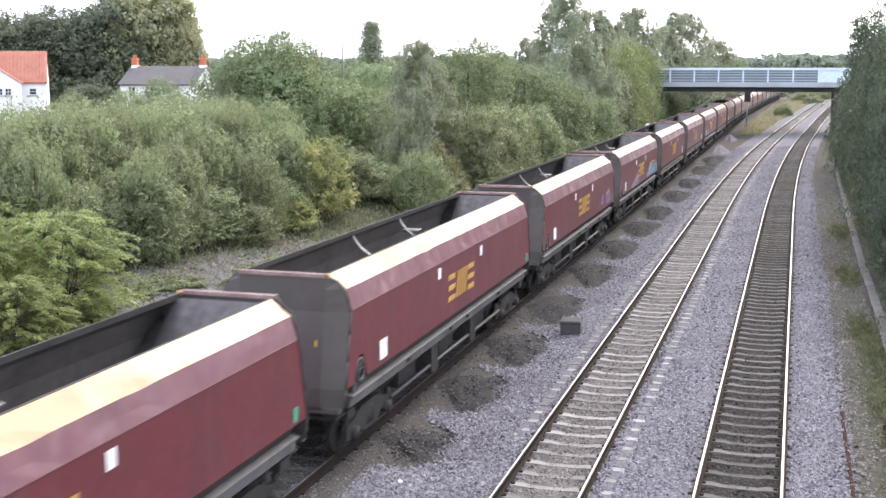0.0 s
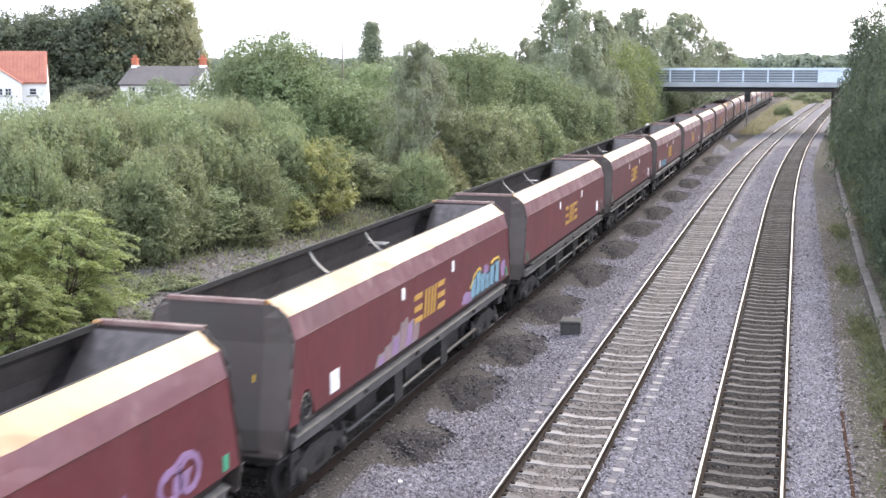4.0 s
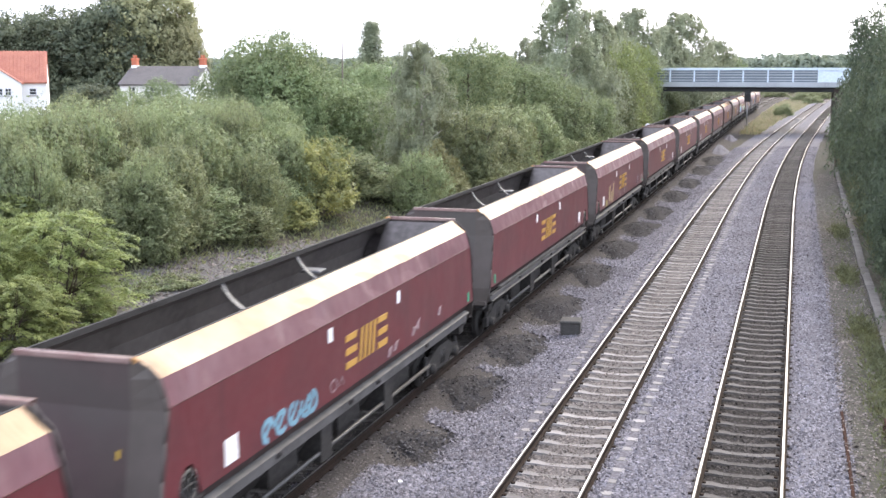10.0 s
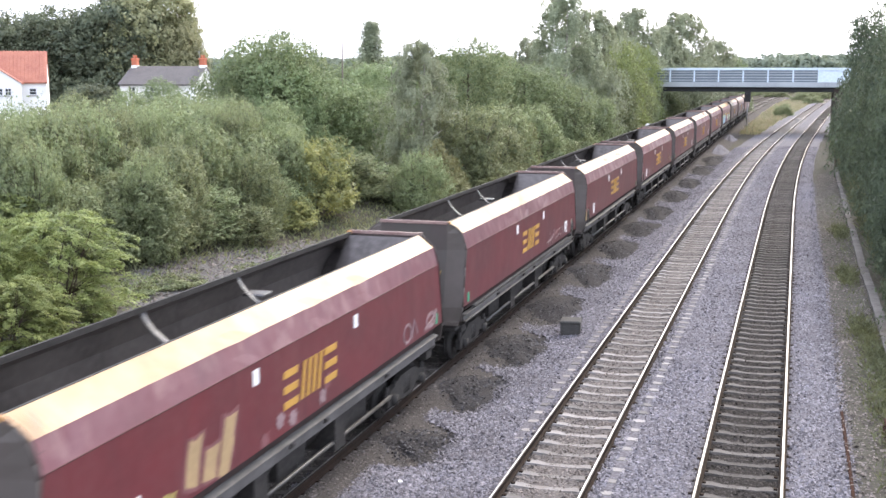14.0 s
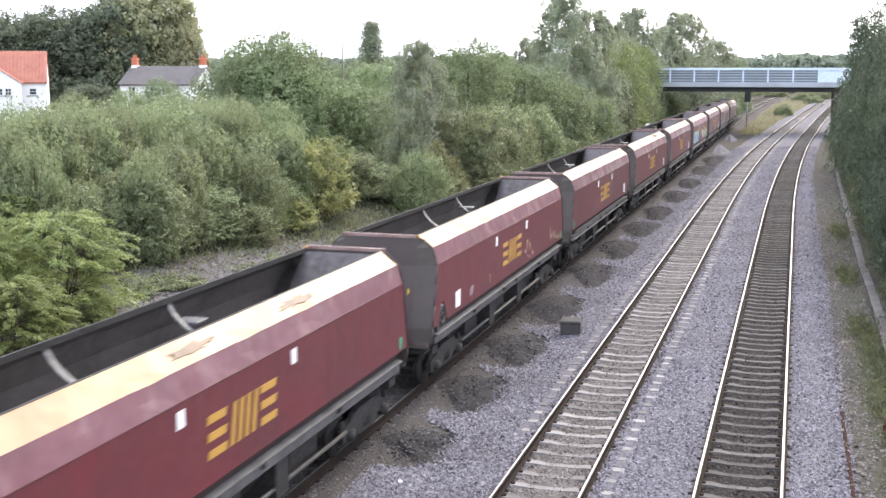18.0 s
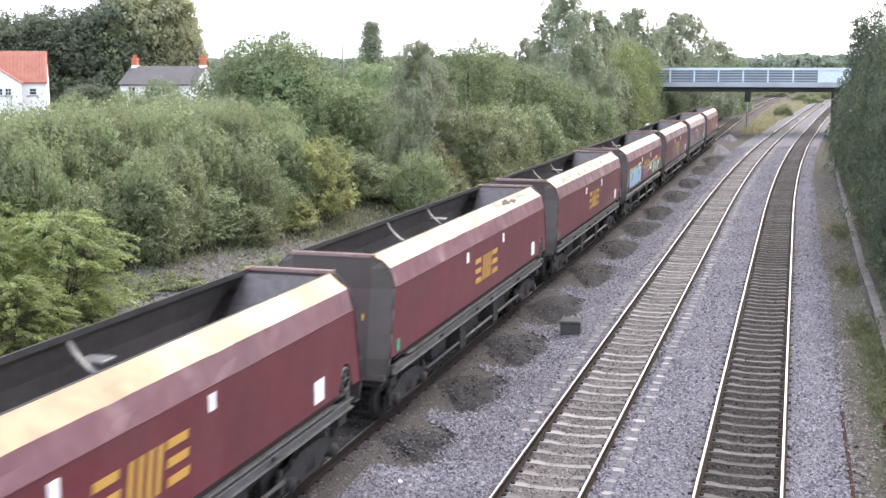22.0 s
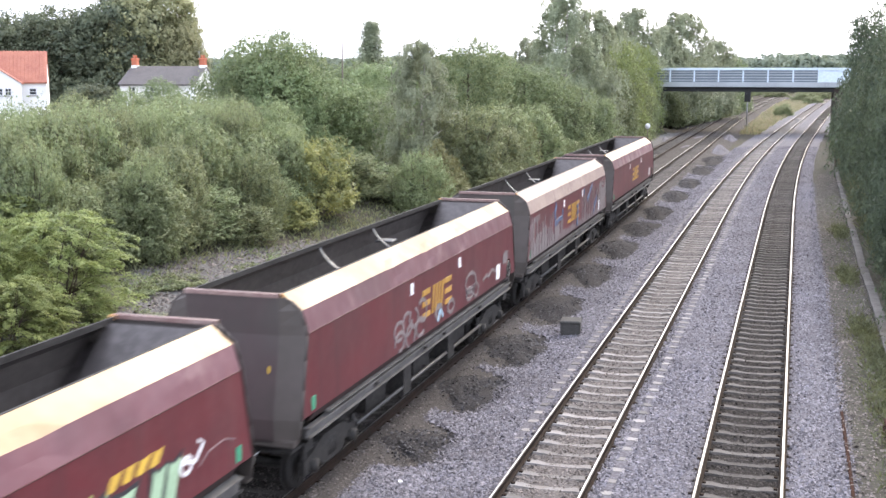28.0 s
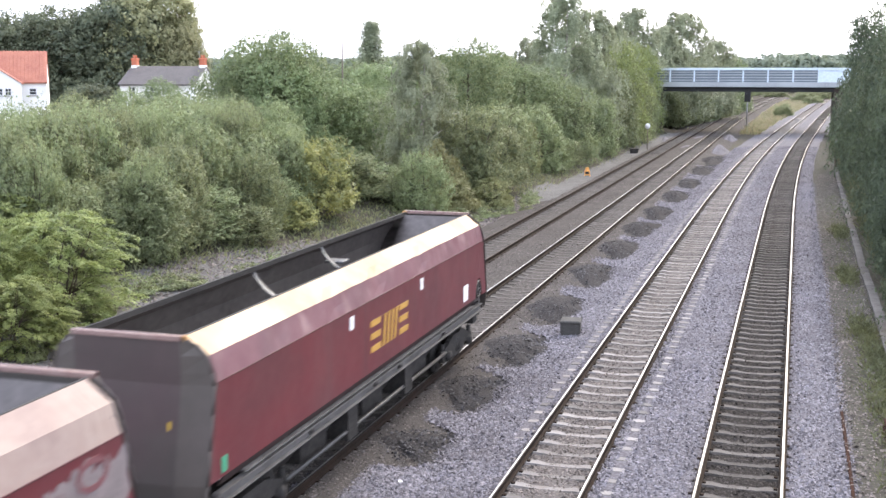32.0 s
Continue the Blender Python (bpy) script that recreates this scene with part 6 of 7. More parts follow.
MID_TREES = [
    ('r', -30.4, 64.0, 1.1, 8.9, 3.1),
    ('r', -31.7, 66.0, 1.1, 8.3, 2.6),
    ('r', -30.2, 66.5, 1.1, 8.8, 2.4),
    ('r', -32.6, 63.0, 1.1, 6.9, 2.3),
    ('r', -28.9, 63.0, 1.1, 7.2, 2.5),
    ('r', -28.1, 66.0, 1.1, 6.4, 3.1),
    ('r', -25.9, 68.0, 1.1, 5.5, 2.8),
    ('w', -20.8, 64.0, 1.0, 8.2, 2.3),
    ('c', -48.3, 130.0, 1.1, 11.8, 5.6),
    ('r', -28.3, 80.0, 1.1, 7.4, 2.9),
    ('r', -23.6, 84.0, 1.1, 9.0, 3.4),
    ('r', -24.3, 92.0, 1.1, 8.5, 3.0),
    ('r', -21.0, 92.0, 1.1, 7.1, 3.4),
    ('r', -47.1, 120.0, 1.1, 7.6, 3.8),
    ('r', -49.3, 110.0, 1.1, 7.8, 2.9),
]
LINE_BUSHES = [
    ('b', -21.1, 57.0, 1.0, 1.7, 1.8),
    ('b', -19.6, 58.0, 0.6, 0.9, 1.3),
    ('b', -18.5, 66.0, 0.4, 4.8, 2.2),
    ('b', -17.8, 70.0, 0.3, 3.8, 1.9),
    ('g', -17.7, 60.0, 0.2, 1.6, 1.2),
    ('g', -16.6, 64.0, -0.1, 1.4, 1.1),
    ('b', -19.8, 78.0, 0.3, 4.8, 2.4),
    ('b', -18.7, 84.0, -0.0, 4.9, 2.4),
    ('b', -18.4, 95.0, -0.1, 6.5, 2.7),
    ('b', -17.9, 104.0, -0.2, 5.5, 2.5),
    ('b', -17.8, 118.0, -0.2, 7.5, 2.7),
    ('b', -17.3, 128.0, -0.3, 8.2, 2.2),
    ('b', -18.3, 132.0, -0.1, 3.9, 1.7),
]
TALL_TREES = [
    ('w', -20.2, 104.0, 0.8, 14.0, 3.9),
    ('w', -18.6, 110.0, 0.4, 12.8, 3.6),
    ('w', -24.1, 108.0, 1.1, 9.5, 2.8),
    ('w', -19.3, 128.0, 0.6, 12.2, 3.2),
    ('a', -17.9, 122.0, 0.2, 10.5, 3.0),
    ('w', -20.2, 150.0, 0.5, 14.9, 4.4),
    ('w', -16.8, 175.0, -0.1, 16.0, 6.0),
    ('w', -12.6, 190.0, -0.3, 12.6, 5.0),
    ('w', -18.0, 165.0, 0.2, 13.4, 4.0),
    ('b', -17.6, 142.0, -0.1, 6.2, 1.5),
    ('b', -16.9, 163.0, 0.0, 4.6, 2.4),
    ('b', -15.6, 172.0, -0.2, 4.2, 2.2),
    ('b', -15.0, 180.0, -0.2, 4.4, 2.3),
    ('b', -14.2, 188.0, -0.3, 4.0, 2.3),
    ('b', -13.2, 200.0, -0.3, 4.2, 2.4),
    ('b', -12.4, 212.0, -0.3, 4.0, 2.4),
    ('r', -12.8, 230.0, -0.3, 10.6, 3.7),
    ('a', -18.7, 146.0, 0.2, 10.1, 2.7),
    ('b', 2.0, 330.0, -0.3, 2.2, 3.0),
    ('b', 8.5, 345.0, -0.3, 2.6, 3.5),
    ('b', -6.0, 365.0, -0.3, 2.0, 3.5),
    ('b', 13.5, 350.0, -0.3, 3.0, 3.5),
    ('b', 3.5, 300.0, -0.3, 1.6, 2.0),
    ('b', -2.3, 215.0, -0.3, 1.9, 1.4),
    ('b', -16.9, 215.0, 0.2, 4.9, 4.1),
    ('b', -19.0, 195.0, 0.7, 2.3, 3.2),
    ('b', -13.9, 240.0, -0.3, 4.1, 3.4),
]
HOUSE_TREES = [
    ('d', -131.9, 175.0, 1.1, 16.2, 7.5),
    ('d', -125.6, 180.0, 1.1, 17.0, 8.1),
    ('d', -117.8, 185.0, 1.1, 18.9, 8.2),
    ('l', -114.6, 190.0, 1.1, 22.0, 9.3),
    ('l', -107.5, 190.0, 1.1, 15.5, 5.2),
    ('d', -141.9, 175.0, 1.1, 16.8, 8.1),
    ('d', -133.1, 200.0, 1.1, 16.8, 7.9),
    ('d', -124.8, 205.0, 1.1, 18.0, 9.1),
    ('d', -142.4, 195.0, 1.1, 14.6, 8.9),
    ('r', -58.4, 120.0, 1.1, 7.3, 2.9),
    ('d', -93.2, 140.0, 1.1, 4.5, 3.5),
    ('r', -55.8, 95.0, 1.1, 5.9, 2.0),
    ('b', -50.6, 88.0, 1.1, 4.5, 1.6),
    ('b', -56.2, 90.0, 1.1, 4.7, 1.7),
    ('b', -61.6, 90.0, 1.1, 4.4, 2.0),
]
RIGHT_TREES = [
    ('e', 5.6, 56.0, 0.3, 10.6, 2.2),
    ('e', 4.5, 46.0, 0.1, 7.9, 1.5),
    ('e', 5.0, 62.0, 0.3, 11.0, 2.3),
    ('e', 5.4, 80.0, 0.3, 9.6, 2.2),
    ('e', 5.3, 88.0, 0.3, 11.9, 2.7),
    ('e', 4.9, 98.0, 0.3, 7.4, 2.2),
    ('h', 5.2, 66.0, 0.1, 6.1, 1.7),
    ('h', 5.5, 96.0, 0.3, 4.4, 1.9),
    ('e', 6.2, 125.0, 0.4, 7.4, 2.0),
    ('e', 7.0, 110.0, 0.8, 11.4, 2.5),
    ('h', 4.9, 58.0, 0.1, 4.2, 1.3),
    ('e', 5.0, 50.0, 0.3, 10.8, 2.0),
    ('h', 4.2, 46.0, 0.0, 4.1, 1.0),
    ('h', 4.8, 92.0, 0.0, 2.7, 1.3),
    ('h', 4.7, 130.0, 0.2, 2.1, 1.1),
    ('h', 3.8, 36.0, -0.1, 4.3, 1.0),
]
def beyond_bridge():
    """Bushes along both sides of the lines past the bridge."""
    rnd = random.Random(77)
    y = 168.0
    while y < 430:
        x = line_x("slow", y) - 5.5 - rnd.uniform(0, 2.5)
        plant(rnd.choice("bbr"), x, y, ground_z(x, y), rnd.uniform(4.0, 6.5), rnd.uniform(2.8, 4.0))
        x = line_x("down", y) + 8.5 + rnd.uniform(0, 4)
        plant(rnd.choice("bbr"), x, y + 6, ground_z(x, y), rnd.uniform(4.0, 7.0), rnd.uniform(2.8, 4.0))
        y += rnd.uniform(16, 24)
    for i in range(16):
        x = -75 + 10 * i + rnd.uniform(-3, 3)
        plant(rnd.choice("bbr"), x, 440 + rnd.uniform(0, 25), 0.8, rnd.uniform(4.5, 7.5), rnd.uniform(4.5, 6.5))


for rows in (FRONT_BUSHES, MID_TREES, LINE_BUSHES, TALL_TREES, HOUSE_TREES, RIGHT_TREES):
    for row in rows:
        plant(*row)
beyond_bridge()


def thicket():
    """Slim young bushes that fill the thicket between the large ones."""
    rnd = random.Random(91)
    for i in range(40):
        y = rnd.uniform(29, 54)
        x = -20.6 - rnd.uniform(0.8, 7.5) - (0.12 * (34 - y) if y < 34 else 0)
        plant("b", x, y, ground_z(x, y), min(4.8, 1.6 + 0.55 * (-20.2 - x) + rnd.uniform(0.2, 1.3)), rnd.uniform(0.9, 1.5))
    for i in range(20):
        y = 56 + 70 * (i + rnd.random()) / 20
        x = -17.4 + 0.4 * min(1, (y - 56) / 20) - rnd.uniform(0.0, 1.8)
        plant(rnd.choice("bbg"), x, y, ground_z(x, y), rnd.uniform(1.4, 3.6), rnd.uniform(0.9, 1.5))


thicket()


def weed_tufts():
    """Low green tufts on the stony bank below the bushes."""
    rnd = random.Random(17)
    for i in range(34):
        y = 24 + 46 * (i + rnd.random()) / 34
        s = min(max((y - 38) / 24, 0), 1)
        x = -19.3 + 4.0 * s + rnd.uniform(-0.9, 0.9)
        plant("t", x, y, ground_z(x, y) + 0.05, rnd.uniform(0.25, 0.55), rnd.uniform(0.3, 0.65))


weed_tufts()


def scatter(name, label, count, seed, where, size, height, material, lean=0.5):
    """Low growth: upright blades and leaves on the ground."""
    rng = np.random.default_rng(seed)
    pts = []
    while len(pts) < count:
        x, y = where(rng)
        pts.append((x, y, ground_z(x, y)))
    c = np.array(pts)
    n = len(c)
    h = height * rng.uniform(0.4, 1.3, (n, 1)) * (0.6 + 0.7 * rng.random((n, 1)))
    an = rng.uniform(0, 6.28, n)
    side = np.stack([np.cos(an), np.sin(an), 0 * an], 1) * size * rng.uniform(0.5, 1.2, (n, 1))
    tip = c + np.concatenate([rng.normal(0, lean, (n, 2)) * h, h], 1)
    mid = (c + tip) / 2 + np.array([0, 0, 0.02])
    out = np.empty((n, 4, 3))
    out[:, 0], out[:, 1], out[:, 2], out[:, 3] = c - np.array([0, 0, 0.03]), mid + side / 2, tip, mid - side / 2
    ob = tagged(new(name, poly_mesh(name, out.reshape(-1, 3), 4, material)), label, "undergrowth", kind="stuff")
    return ob


def left_bank(rng):
    y = 18 + 130 * rng.random() ** 1.6
    s = min(max((y - 38) / 24, 0), 1)
    return -20.3 + 4.0 * s + rng.normal(0, 0.7) - abs(rng.normal(0, 2.6)), y


def right_verge(rng):
    y = 18 + 120 * rng.random() ** 1.5
    return 3.35 + 0.25 * bend_right(y) + abs(rng.normal(0, 1.3)), y


def right_weeds(rng):
    y = 18 + 60 * rng.random() ** 1.3
    return rng.normal(2.25, 0.28), y


def island_strip(rng):
    y = rng.uniform(150, 330)
    a, b = line_x("goods", y) + 2.4, line_x("up", y) - 2.6
    return rng.uniform(a, b), y


scatter("bank_weeds", "brambles, grass and nettles along the foot of the bushes", 20000, 21, left_bank, 0.07, 0.2, "leaf_bush", 0.9)
scatter("bank_grass", "dry yellow-green grass along the foot of the bushes", 7000, 22, left_bank, 0.03, 0.13, "grass")
scatter("verge_weeds", "nettles and brambles on the verge beside the troughing", 15000, 23, right_verge, 0.08, 0.4, "leaf_verge", 0.7)
scatter("verge_grass", "thin grass and weeds beside the ballast", 1500, 24, right_weeds, 0.03, 0.16, "leaf_verge", 0.6)


def verge_clump(rng):
    cx, cy, r = ((2.6, 22.5, 0.5), (2.9, 25.5, 0.6), (2.35, 29.0, 0.45), (2.2, 37.0, 0.3), (2.45, 33.0, 0.35), (2.1, 47.0, 0.3), (2.3, 60.0, 0.35))[rng.integers(7)]
    return rng.normal(cx, r * 0.6), rng.normal(cy, r * 3.5)


scatter("verge_clumps", "green weed clumps between the ballast and the troughing", 10000, 26, verge_clump, 0.04, 0.2, "leaf_verge", 0.8)
scatter("strip_grass", "dry grass on the strip between the lines beyond the bridge", 4500, 25, island_strip, 0.08, 0.45, "grass_dry")
scatter("strip_weeds", "green weeds on the strip between the lines beyond the bridge", 2500, 27, island_strip, 0.12, 0.3, "leaf_bush")


# far woods closing the view
def far_woods():
    rng = np.random.default_rng(31)
    cs, outs = [], []
    for _ in range(520):
        x, y = rng.uniform(-330, 260), rng.uniform(500, 620)
        h, r = rng.uniform(12, 15.5), rng.uniform(5, 8)
        v = rng.normal(0, 1, (80, 3))
        v /= np.linalg.norm(v, axis=1, keepdims=True)
        v[:, 2] = np.abs(v[:, 2]) * 1.2 - 0.35
        cs.append(np.array([x, y, h * 0.5]) + v * np.array([r, r, h * 0.5]))
        outs.append(v)
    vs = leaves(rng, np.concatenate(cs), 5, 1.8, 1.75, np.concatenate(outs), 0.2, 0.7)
    tagged(new("far_woods", poly_mesh("far_woods", vs, 4, "leaf_haze")), "far line of woods beyond the bridge", "woods", kind="stuff")


far_woods()


# ---- houses ----
def house_window(parent, x, y, z, w, h, bars=2):
    fr = part("window", boxm(x - w / 2 - 0.06, x + w / 2 + 0.06, y - 0.05, y - 0.002, z - 0.06, z + h + 0.06), "white_paint", parent)
    for i in range(bars):
        a = x - w / 2 + (w / bars) * i
        for j in range(2):
            part("pane", boxm(a + 0.04, a + w / bars - 0.04, y - 0.065, y - 0.052, z + 0.04 + j * h / 2, z + h / 2 - 0.02 + j * h / 2), "window_dark", fr)
    part("sill", boxm(x - w / 2 - 0.12, x + w / 2 + 0.12, y - 0.12, y - 0.002, z - 0.13, z - 0.062), "concrete", fr)


def tiled_roof(parent, x0, x1, y_eave, z_eave, y_ridge, z_ridge, material, name="roof"):
    """One roof slope facing the front, in courses of tiles."""
    r = part(name, boxm(x0, x1, min(y_eave, y_ridge), max(y_eave, y_ridge), z_eave - 0.1, z_eave - 0.05), material, parent)
    d = Vector((0, y_ridge - y_eave, z_ridge - z_eave))
    n = max(6, int(d.length / 0.3))
    bm = bmesh.new()
    nx = int((x1 - x0) / 0.42)
    for i in range(n):
        a, b = Vector((0, y_eave, z_eave)) + d * (i / n), Vector((0, y_eave, z_eave)) + d * ((i + 1.12) / n)
        for k in range(nx):
            u0, u1 = x0 + (x1 - x0) * k / nx, x0 + (x1 - x0) * (k + 0.93) / nx
            vs = [bm.verts.new(p) for p in ((u0, a.y, a.z + 0.14), (u1, a.y, a.z + 0.03), (u1, b.y, b.z + 0.02), (u0, b.y, b.z + 0.12))]
            bm.faces.new(vs)
            vb = [bm.verts.new(p) for p in ((u0, a.y, a.z + 0.07), (u1, a.y, a.z + 0.03), (u1, a.y, a.z - 0.05), (u0, a.y, a.z - 0.05))]
            bm.faces.new(vb)
    tagged(part("tiles", bm, material, r), kind="stuff")
    bm = bmesh.new()
    prism(bm, [(y_eave, z_eave - 0.06), (y_eave, z_eave + 0.0), (y_ridge, z_ridge + 0.0), (y_ridge, z_ridge - 0.08)], "x", x0, x1)
    part("roof_deck", bm, material, r)
    return r


def chimney(parent, x, y, z0, z1, w=0.75):
    c = part("chimney", boxm(x - w / 2, x + w / 2, y - w / 2, y + w / 2, z0, z1, 0.02), "chimney_brick", parent, "orange brick chimney stack")
    part("chimney_cap", boxm(x - w / 2 - 0.07, x + w / 2 + 0.07, y - w / 2 - 0.07, y + w / 2 + 0.07, z1 - 0.22, z1 - 0.04, 0.02), "chimney_brick", c)
    part("flashing", boxm(x - w / 2 - 0.04, x + w / 2 + 0.04, y - w / 2 - 0.04, y + w / 2 + 0.04, z0, z0 + 0.62), "render_white", c, "white rendered chimney foot")
    for s in (-1, 1):
        part("chimney_pot", rodm((x + s * 0.17, y, z1), (x + s * 0.17, y, z1 + 0.4), 0.13, 10, 0.1), "chimney_brick", c)


def slate_house():
    h = thing("house", -81.0, 140, 1.1, 4, "white cottage with a grey slate roof and brick chimneys", "house")
    L, D, ev, rg = 5.3, 3.7, 4.7, 6.95
    bm = bmesh.new()
    prism(bm, [(-D, 0), (D, 0), (D, ev), (0, rg - 0.1), (-D, ev)], "x", -L, L)
    part("wall", bm, "render_white", h)
    tiled_roof(h, -L - 0.15, L + 0.15, -D - 0.3, ev - 0.1, 0, rg, "slate")
    bm = bmesh.new()
    prism(bm, [(D + 0.3, ev - 0.16), (D + 0.3, ev - 0.08), (0.002, rg), (0.002, rg - 0.08)], "x", -L - 0.15, L + 0.15)
    part("roof", bm, "slate", h)
    chimney(h, -L + 0.4, 0, rg - 0.4, rg + 1.15)
    chimney(h, L - 0.35, 0, rg - 0.4, rg + 1.15)
    house_window(h, -3.6, -D, 3.2, 1.0, 1.1)
    house_window(h, -0.5, -D, 3.2, 1.0, 1.1)
    a = part("aerial", rodm((L - 0.9, 0.1, rg), (L - 0.9, 0.1, rg + 2.1), 0.03, 6), "steel", h)
    part("aerial_bar", rodm((L - 1.3, 0.1, rg + 2.0), (L - 0.5, 0.1, rg + 2.0), 0.02, 6), "steel", a)


slate_house()


def red_house():
    h = thing("house", -90.2, 121, 1.1, 33, "white house with an orange-red pantile roof", "house")
    D, ev, rg = 3.4, 5.15, 8.7
    bm = bmesh.new()
    prism(bm, [(-D, 0), (D, 0), (D, ev), (0, rg - 0.1), (-D, ev)], "x", -9.0, 3.0)
    part("wall", bm, "render_white", h)
    tiled_roof(h, -9.1, 3.1, -D - 0.25, ev - 0.12, 0, rg, "pantile")
    bm = bmesh.new()
    prism(bm, [(D + 0.25, ev - 0.2), (D + 0.25, ev - 0.12), (0.002, rg), (0.002, rg - 0.08)], "x", -9.1, 3.1)
    part("roof", bm, "pantile", h)
    w = part("wing_wall", boxm(-8.0, 0.3, -D - 1.6, -D - 0.002, 0, ev - 0.2), "render_white", h)
    bm = bmesh.new()
    prism(bm, [(-8.0, ev - 0.2), (0.3, ev - 0.2), (-3.85, ev + 2.55)], "y", -D - 1.6, -D + 0.9)
    part("wing_gable", bm, "render_white", h)
    bm = bmesh.new()
    prism(bm, [(0.5, ev - 0.3), (0.5, ev - 0.2), (-3.85, ev + 2.68), (-3.85, ev + 2.56)], "y", -D - 1.75, -D + 1.2)
    part("wing_roof", bm, "pantile", h)
    bm = bmesh.new()
    prism(bm, [(-8.2, ev - 0.3), (-8.2, ev - 0.2), (-3.852, ev + 2.68), (-3.852, ev + 2.56)], "y", -D - 1.75, -D + 1.2)
    part("wing_roof", bm, "pantile", h)
    house_window(h, -1.2, -D - 1.6, 3.6, 0.66, 0.75)
    house_window(h, -2.15, -D - 1.6, 3.6, 0.66, 0.75)
    house_window(h, 1.45, -D, 3.6, 0.8, 0.72, 1)


red_house()


# ---- loose stones on the ballast ----
def stones(name, label, count, seed, where, size, material):
    rng = np.random.default_rng(seed)
    base = np.array([(1, 0, 0), (-1, 0, 0), (0, 1, 0), (0, -1, 0), (0, 0, 1)], float)
    tri = np.array([(0, 2, 4), (2, 1, 4), (1, 3, 4), (3, 0, 4)])
    c = where(rng, count)
    n = len(c)
    jit = base[None] * rng.uniform(0.6, 1.25, (n, 5, 1)) + rng.normal(0, 0.16, (n, 5, 3))
    jit *= np.stack([rng.uniform(0.7, 1.3, n), rng.uniform(0.7, 1.3, n), rng.uniform(0.5, 0.9, n)], 1)[:, None] * (size * rng.uniform(0.55, 1.35, n))[:, None, None]
    a = rng.uniform(0, 6.28, n)
    co, si = np.cos(a)[:, None], np.sin(a)[:, None]
    tilt = rng.normal(0, 0.5, n)[:, None]
    x, y, z = jit[..., 0], jit[..., 1], jit[..., 2]
    x, z = x * np.cos(tilt) + z * np.sin(tilt), z * np.cos(tilt) - x * np.sin(tilt)
    v = np.stack([x * co - y * si, x * si + y * co, z], 2) + c[:, None]
    me = bpy.data.meshes.new(name)
    me.vertices.add(n * 5)
    me.vertices.foreach_set("co", v.astype(np.float32).ravel())
    f = (tri[None] + 5 * np.arange(n)[:, None, None]).astype(np.int32).ravel()
    me.loops.add(len(f))
    me.loops.foreach_set("vertex_index", f)
    me.polygons.add(n * 4)
    me.polygons.foreach_set("loop_start", np.arange(0, n * 12, 3, dtype=np.int32))
    me.update(calc_edges=True)
    me.materials.append(M[material])
    return tagged(new(name, me), label, "ballast stones", kind="stuff")


def on_bed(spans, y_lo, y_hi, power=2.2, sink=0.0):
    """Places on the running lines' bed, between offsets from the straight centre lines."""
    def f(rng, count):
        wid = np.array([b - a for a, b in spans])
        pick = rng.choice(len(spans), count, p=wid / wid.sum())
        lo, hi = np.array([a for a, b in spans])[pick], np.array([b for a, b in spans])[pick]
        x = rng.uniform(lo, hi)
        y = y_lo + (y_hi - y_lo) * rng.random(count) ** power
        z = np.interp(x, BED_X, BED_Z) + rng.uniform(-0.012, 0.012, count) - sink
        return np.stack([x + np.array([bend_right(v) for v in y]), y, z], 1)
    return f


def on_goods(rng, count):
    y = 17 + 80 * rng.random(count) ** 2.0
    x = rng.uniform(-14.2, -6.9, count)
    keep = (np.abs(np.abs(x + 9.2) - 0.7525) > 0.09) & (np.abs(np.abs(x + 12.5) - 0.7525) > 0.09)
    x, y = x[keep], y[keep]
    z = np.interp(x, [-15.9, -14.5, -13.8, -13.4, -13.2, -11.8, -11.6, -10.1, -9.9, -8.5, -8.3, -7.85, -7.2, -6.5], [-0.5, -0.27, -0.17, -0.165, -0.21, -0.21, -0.165, -0.165, -0.21, -0.21, -0.165, -0.18, -0.34, -0.42]) + rng.uniform(-0.012, 0.01, len(x))
    return np.stack([x, y, z], 1)


def on_shoulder(rng, count):
    y = 20 + 50 * rng.random(count) ** 1.5
    f = rng.random(count)
    x = np.array([shoulder(-15.2, -15.0)(v) * (1 - g) + shoulder(-21.2, -16.3)(v) * g for v, g in zip(y, f)])
    z = np.array([ground_z(a, b) + 0.06 for a, b in zip(x, y)])
    return np.stack([x, y, z], 1)


stones("ballast_stones", "loose pale grey-mauve crushed stones", 135000, 41, on_bed([(-7.3, -5.46), (-2.96, -1.53), (0.1, 1.05)], 17, 125, 1.75), 0.034, "stone")
stones("ballast_stones", "loose pale stones at the edge of the bed", 16000, 51, on_bed([(0.95, 1.75)], 17, 85, 1.5, -0.02), 0.034, "stone")
stones("ballast_stones", "loose pale stones heaped along the outer side of the rails", 12000, 49, on_bed([(-5.22, -4.98), (-3.36, -3.13)], 17, 110, 2.0, -0.016), 0.034, "stone")
stones("ballast_stones", "loose pale stones between the sleeper ends", 7000, 52, on_bed([(-5.42, -5.2), (-3.14, -3.0)], 17, 110, 2.0, 0.032), 0.034, "stone")
stones("ballast_stones", "loose pale stones spilt over the nearer sleeper ends", 3500, 53, on_bed([(-5.45, -5.15)], 17, 23, 1.0, -0.006), 0.034, "stone")
stones("ballast_stones", "loose dark oily stones between the rails", 36000, 42, on_bed([(-1.4, -0.03)], 17, 90, 2.0, -0.016), 0.03, "stone_dark")
stones("ballast_stones", "loose brownish stones between the rails", 32000, 43, on_bed([(-4.86, -3.48)], 17, 90, 2.0, -0.016), 0.03, "stone_brown")


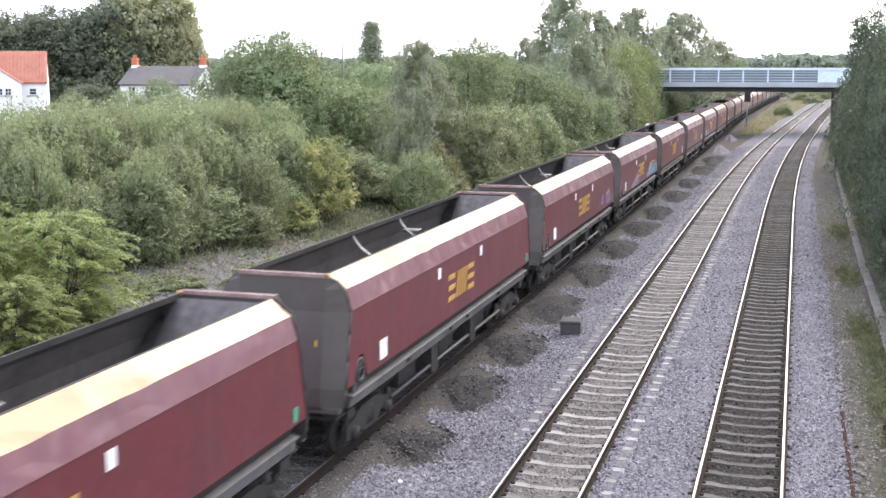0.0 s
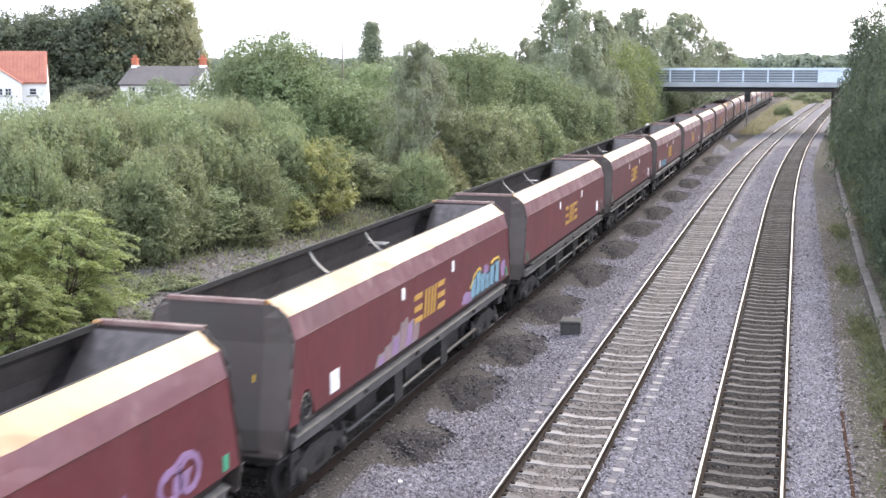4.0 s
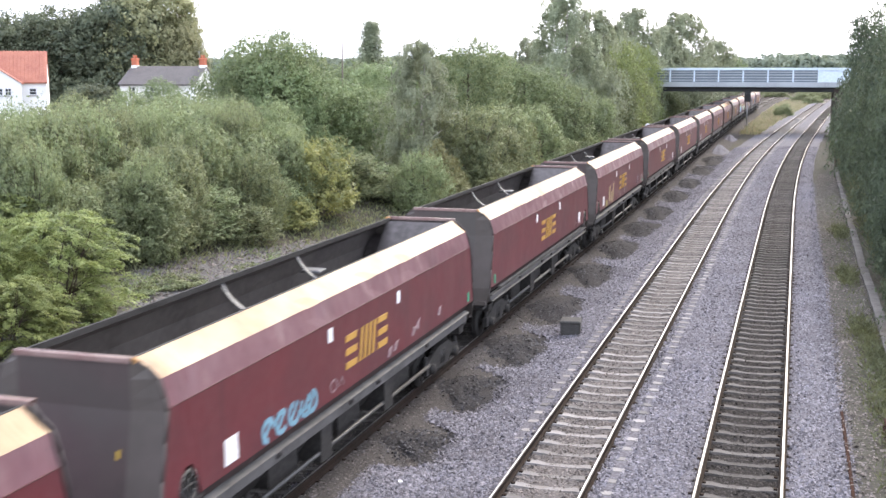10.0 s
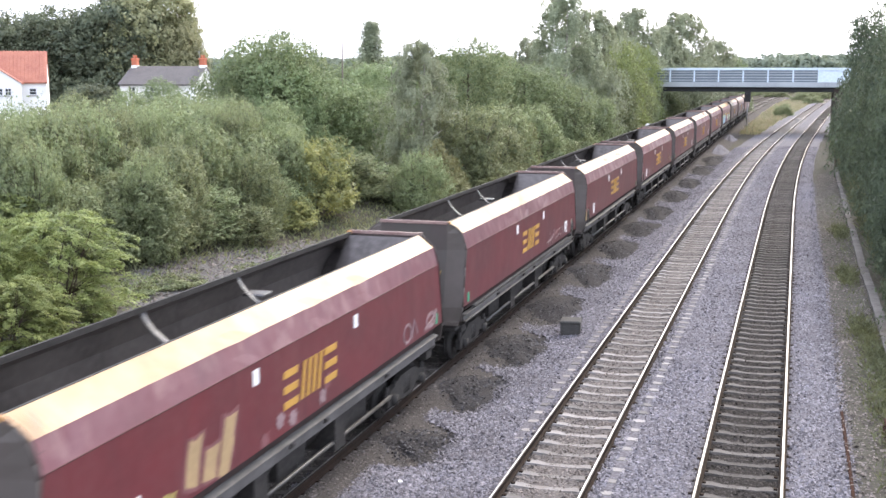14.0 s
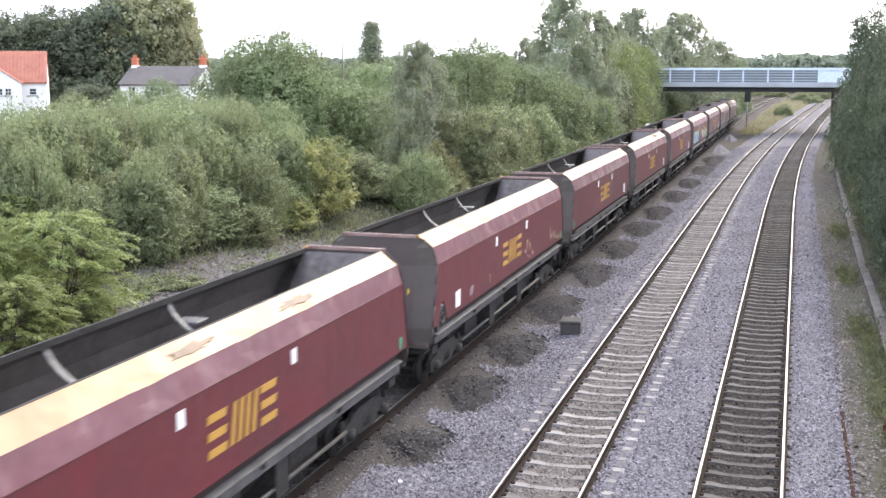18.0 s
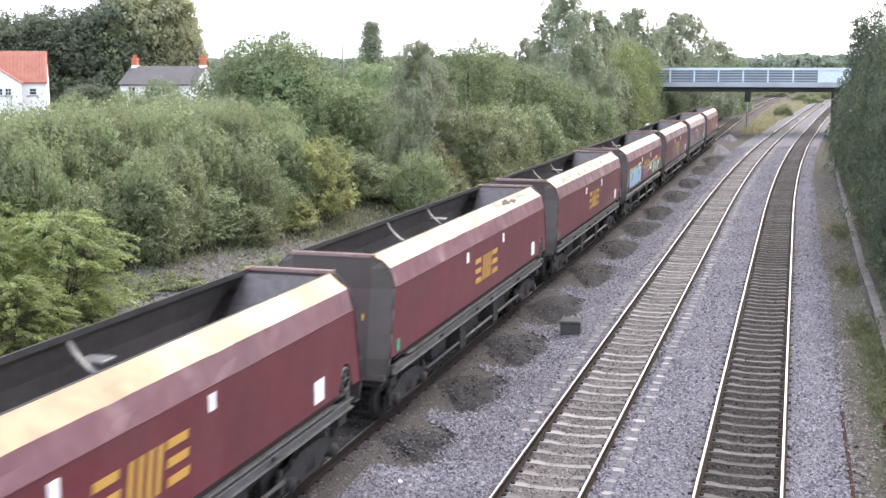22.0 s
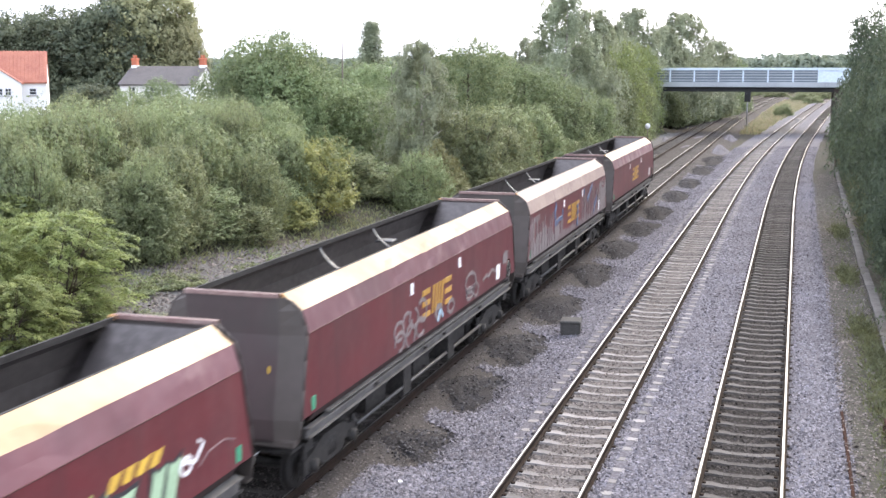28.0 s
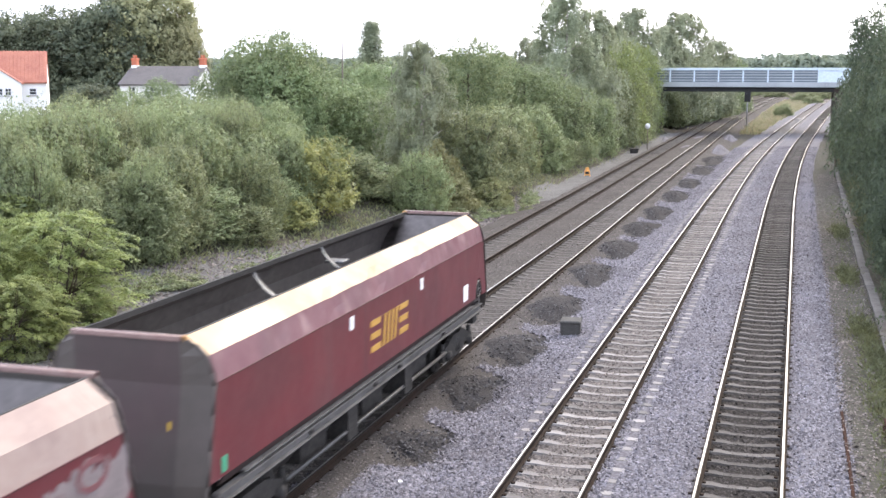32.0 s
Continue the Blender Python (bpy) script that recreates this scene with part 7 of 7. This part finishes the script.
def between_heaps(rng, count):
    n = count * 4
    y = 18 + 80 * rng.random(n) ** 1.6
    x = rng.uniform(-8.75, -6.6, n)
    keep = np.ones(n, bool)
    for hx, hy, rx, ry, h in HEAPS:
        keep &= ((x - hx - 0.1) / (rx * 0.94)) ** 2 + ((y - hy) / (ry * 0.76)) ** 2 > 1.0 + rng.normal(0, 0.12, n)
    keep &= x > -8.3 + 0.3 * np.sin(y * 0.9) + rng.normal(0, 0.14, n)
    x, y = x[keep][:count], y[keep][:count]
    z = np.interp(x, [-8.2, -7.7, -7.2, -6.5], [-0.21, -0.225, -0.3, -0.33]) + rng.uniform(-0.01, 0.015, len(x))
    for hx, hy, rx, ry, h in HEAPS:
        q = np.sqrt(((x - hx) / rx) ** 2 + ((y - hy) / (0.9 * ry)) ** 2)
        z = np.maximum(z, np.where(q < 1, h * (0.5 + 0.5 * np.cos(np.pi * np.minimum(q, 1))) - 0.39, -1))
    return np.stack([x, y, z], 1)


stones("fan_stones", "pale stones spread between the spoil heaps", 46000, 47, between_heaps, 0.038, "stone")
stones("shoulder_stones", "old grey stones on the shoulder below the bushes", 16000, 46, on_shoulder, 0.06, "stone_brown")


def on_heaps(rng, count):
    out = []
    per = count // len(HEAPS)
    for x, y, rx, ry, h in HEAPS:
        r, a = np.sqrt(rng.random(per)) * 1.25, rng.uniform(0, 6.28, per)
        z = np.where(r < 1, h * (0.5 + 0.5 * np.cos(np.pi * np.minimum(r, 1))) - 0.4, -0.36)
        out.append(np.stack([x + rx * r * np.cos(a), y + ry * r * np.sin(a), np.maximum(z, -0.34) + 0.0], 1))
    return np.concatenate(out)


def on_verge(rng, count):
    y = 18 + 75 * rng.random(count) ** 1.7
    x = rng.uniform(1.25, 2.75, count)
    z = np.interp(x + 0.715, [1.4, 1.9, 2.35, 2.75, 3.3], [-0.165, -0.235, -0.31, -0.38, -0.4])
    x = x + np.array([bend_right(v) for v in y])
    return np.stack([x, y, z + rng.uniform(-0.02, 0.02, count)], 1)


stones("verge_stones", "dull stones scattered over the verge", 12000, 48, on_verge, 0.035, "stone_brown")
stones("spoil_stones", "mixed stones strewn over the spoil heaps", 30000, 44, on_heaps, 0.034, "stone_spoil")
stones("goods_stones", "dull brown stones on the goods lines", 50000, 45, on_goods, 0.033, "stone_goods")


# ---- everything that moves ----
def motions():
    for k, w in enumerate(WAGONS):
        walk(w, [(1.0 * i, wagon_pose(k, 1.0 * i)) for i in range(33)])
        roll = 1 if PANEL[k] > 0 else -1
        for b in [c for c in w.children if c.name.startswith("bogie")]:
            for ws in [c for c in b.children if c.name.startswith("wheelset")]:
                base = ws.matrix_basis.translation.copy()
                walk(ws, [(t, pose(*base, math.degrees(roll * travelled(t) / 0.46) % 360)) for t in [32.0 * i / 480 for i in range(481)]])


motions()
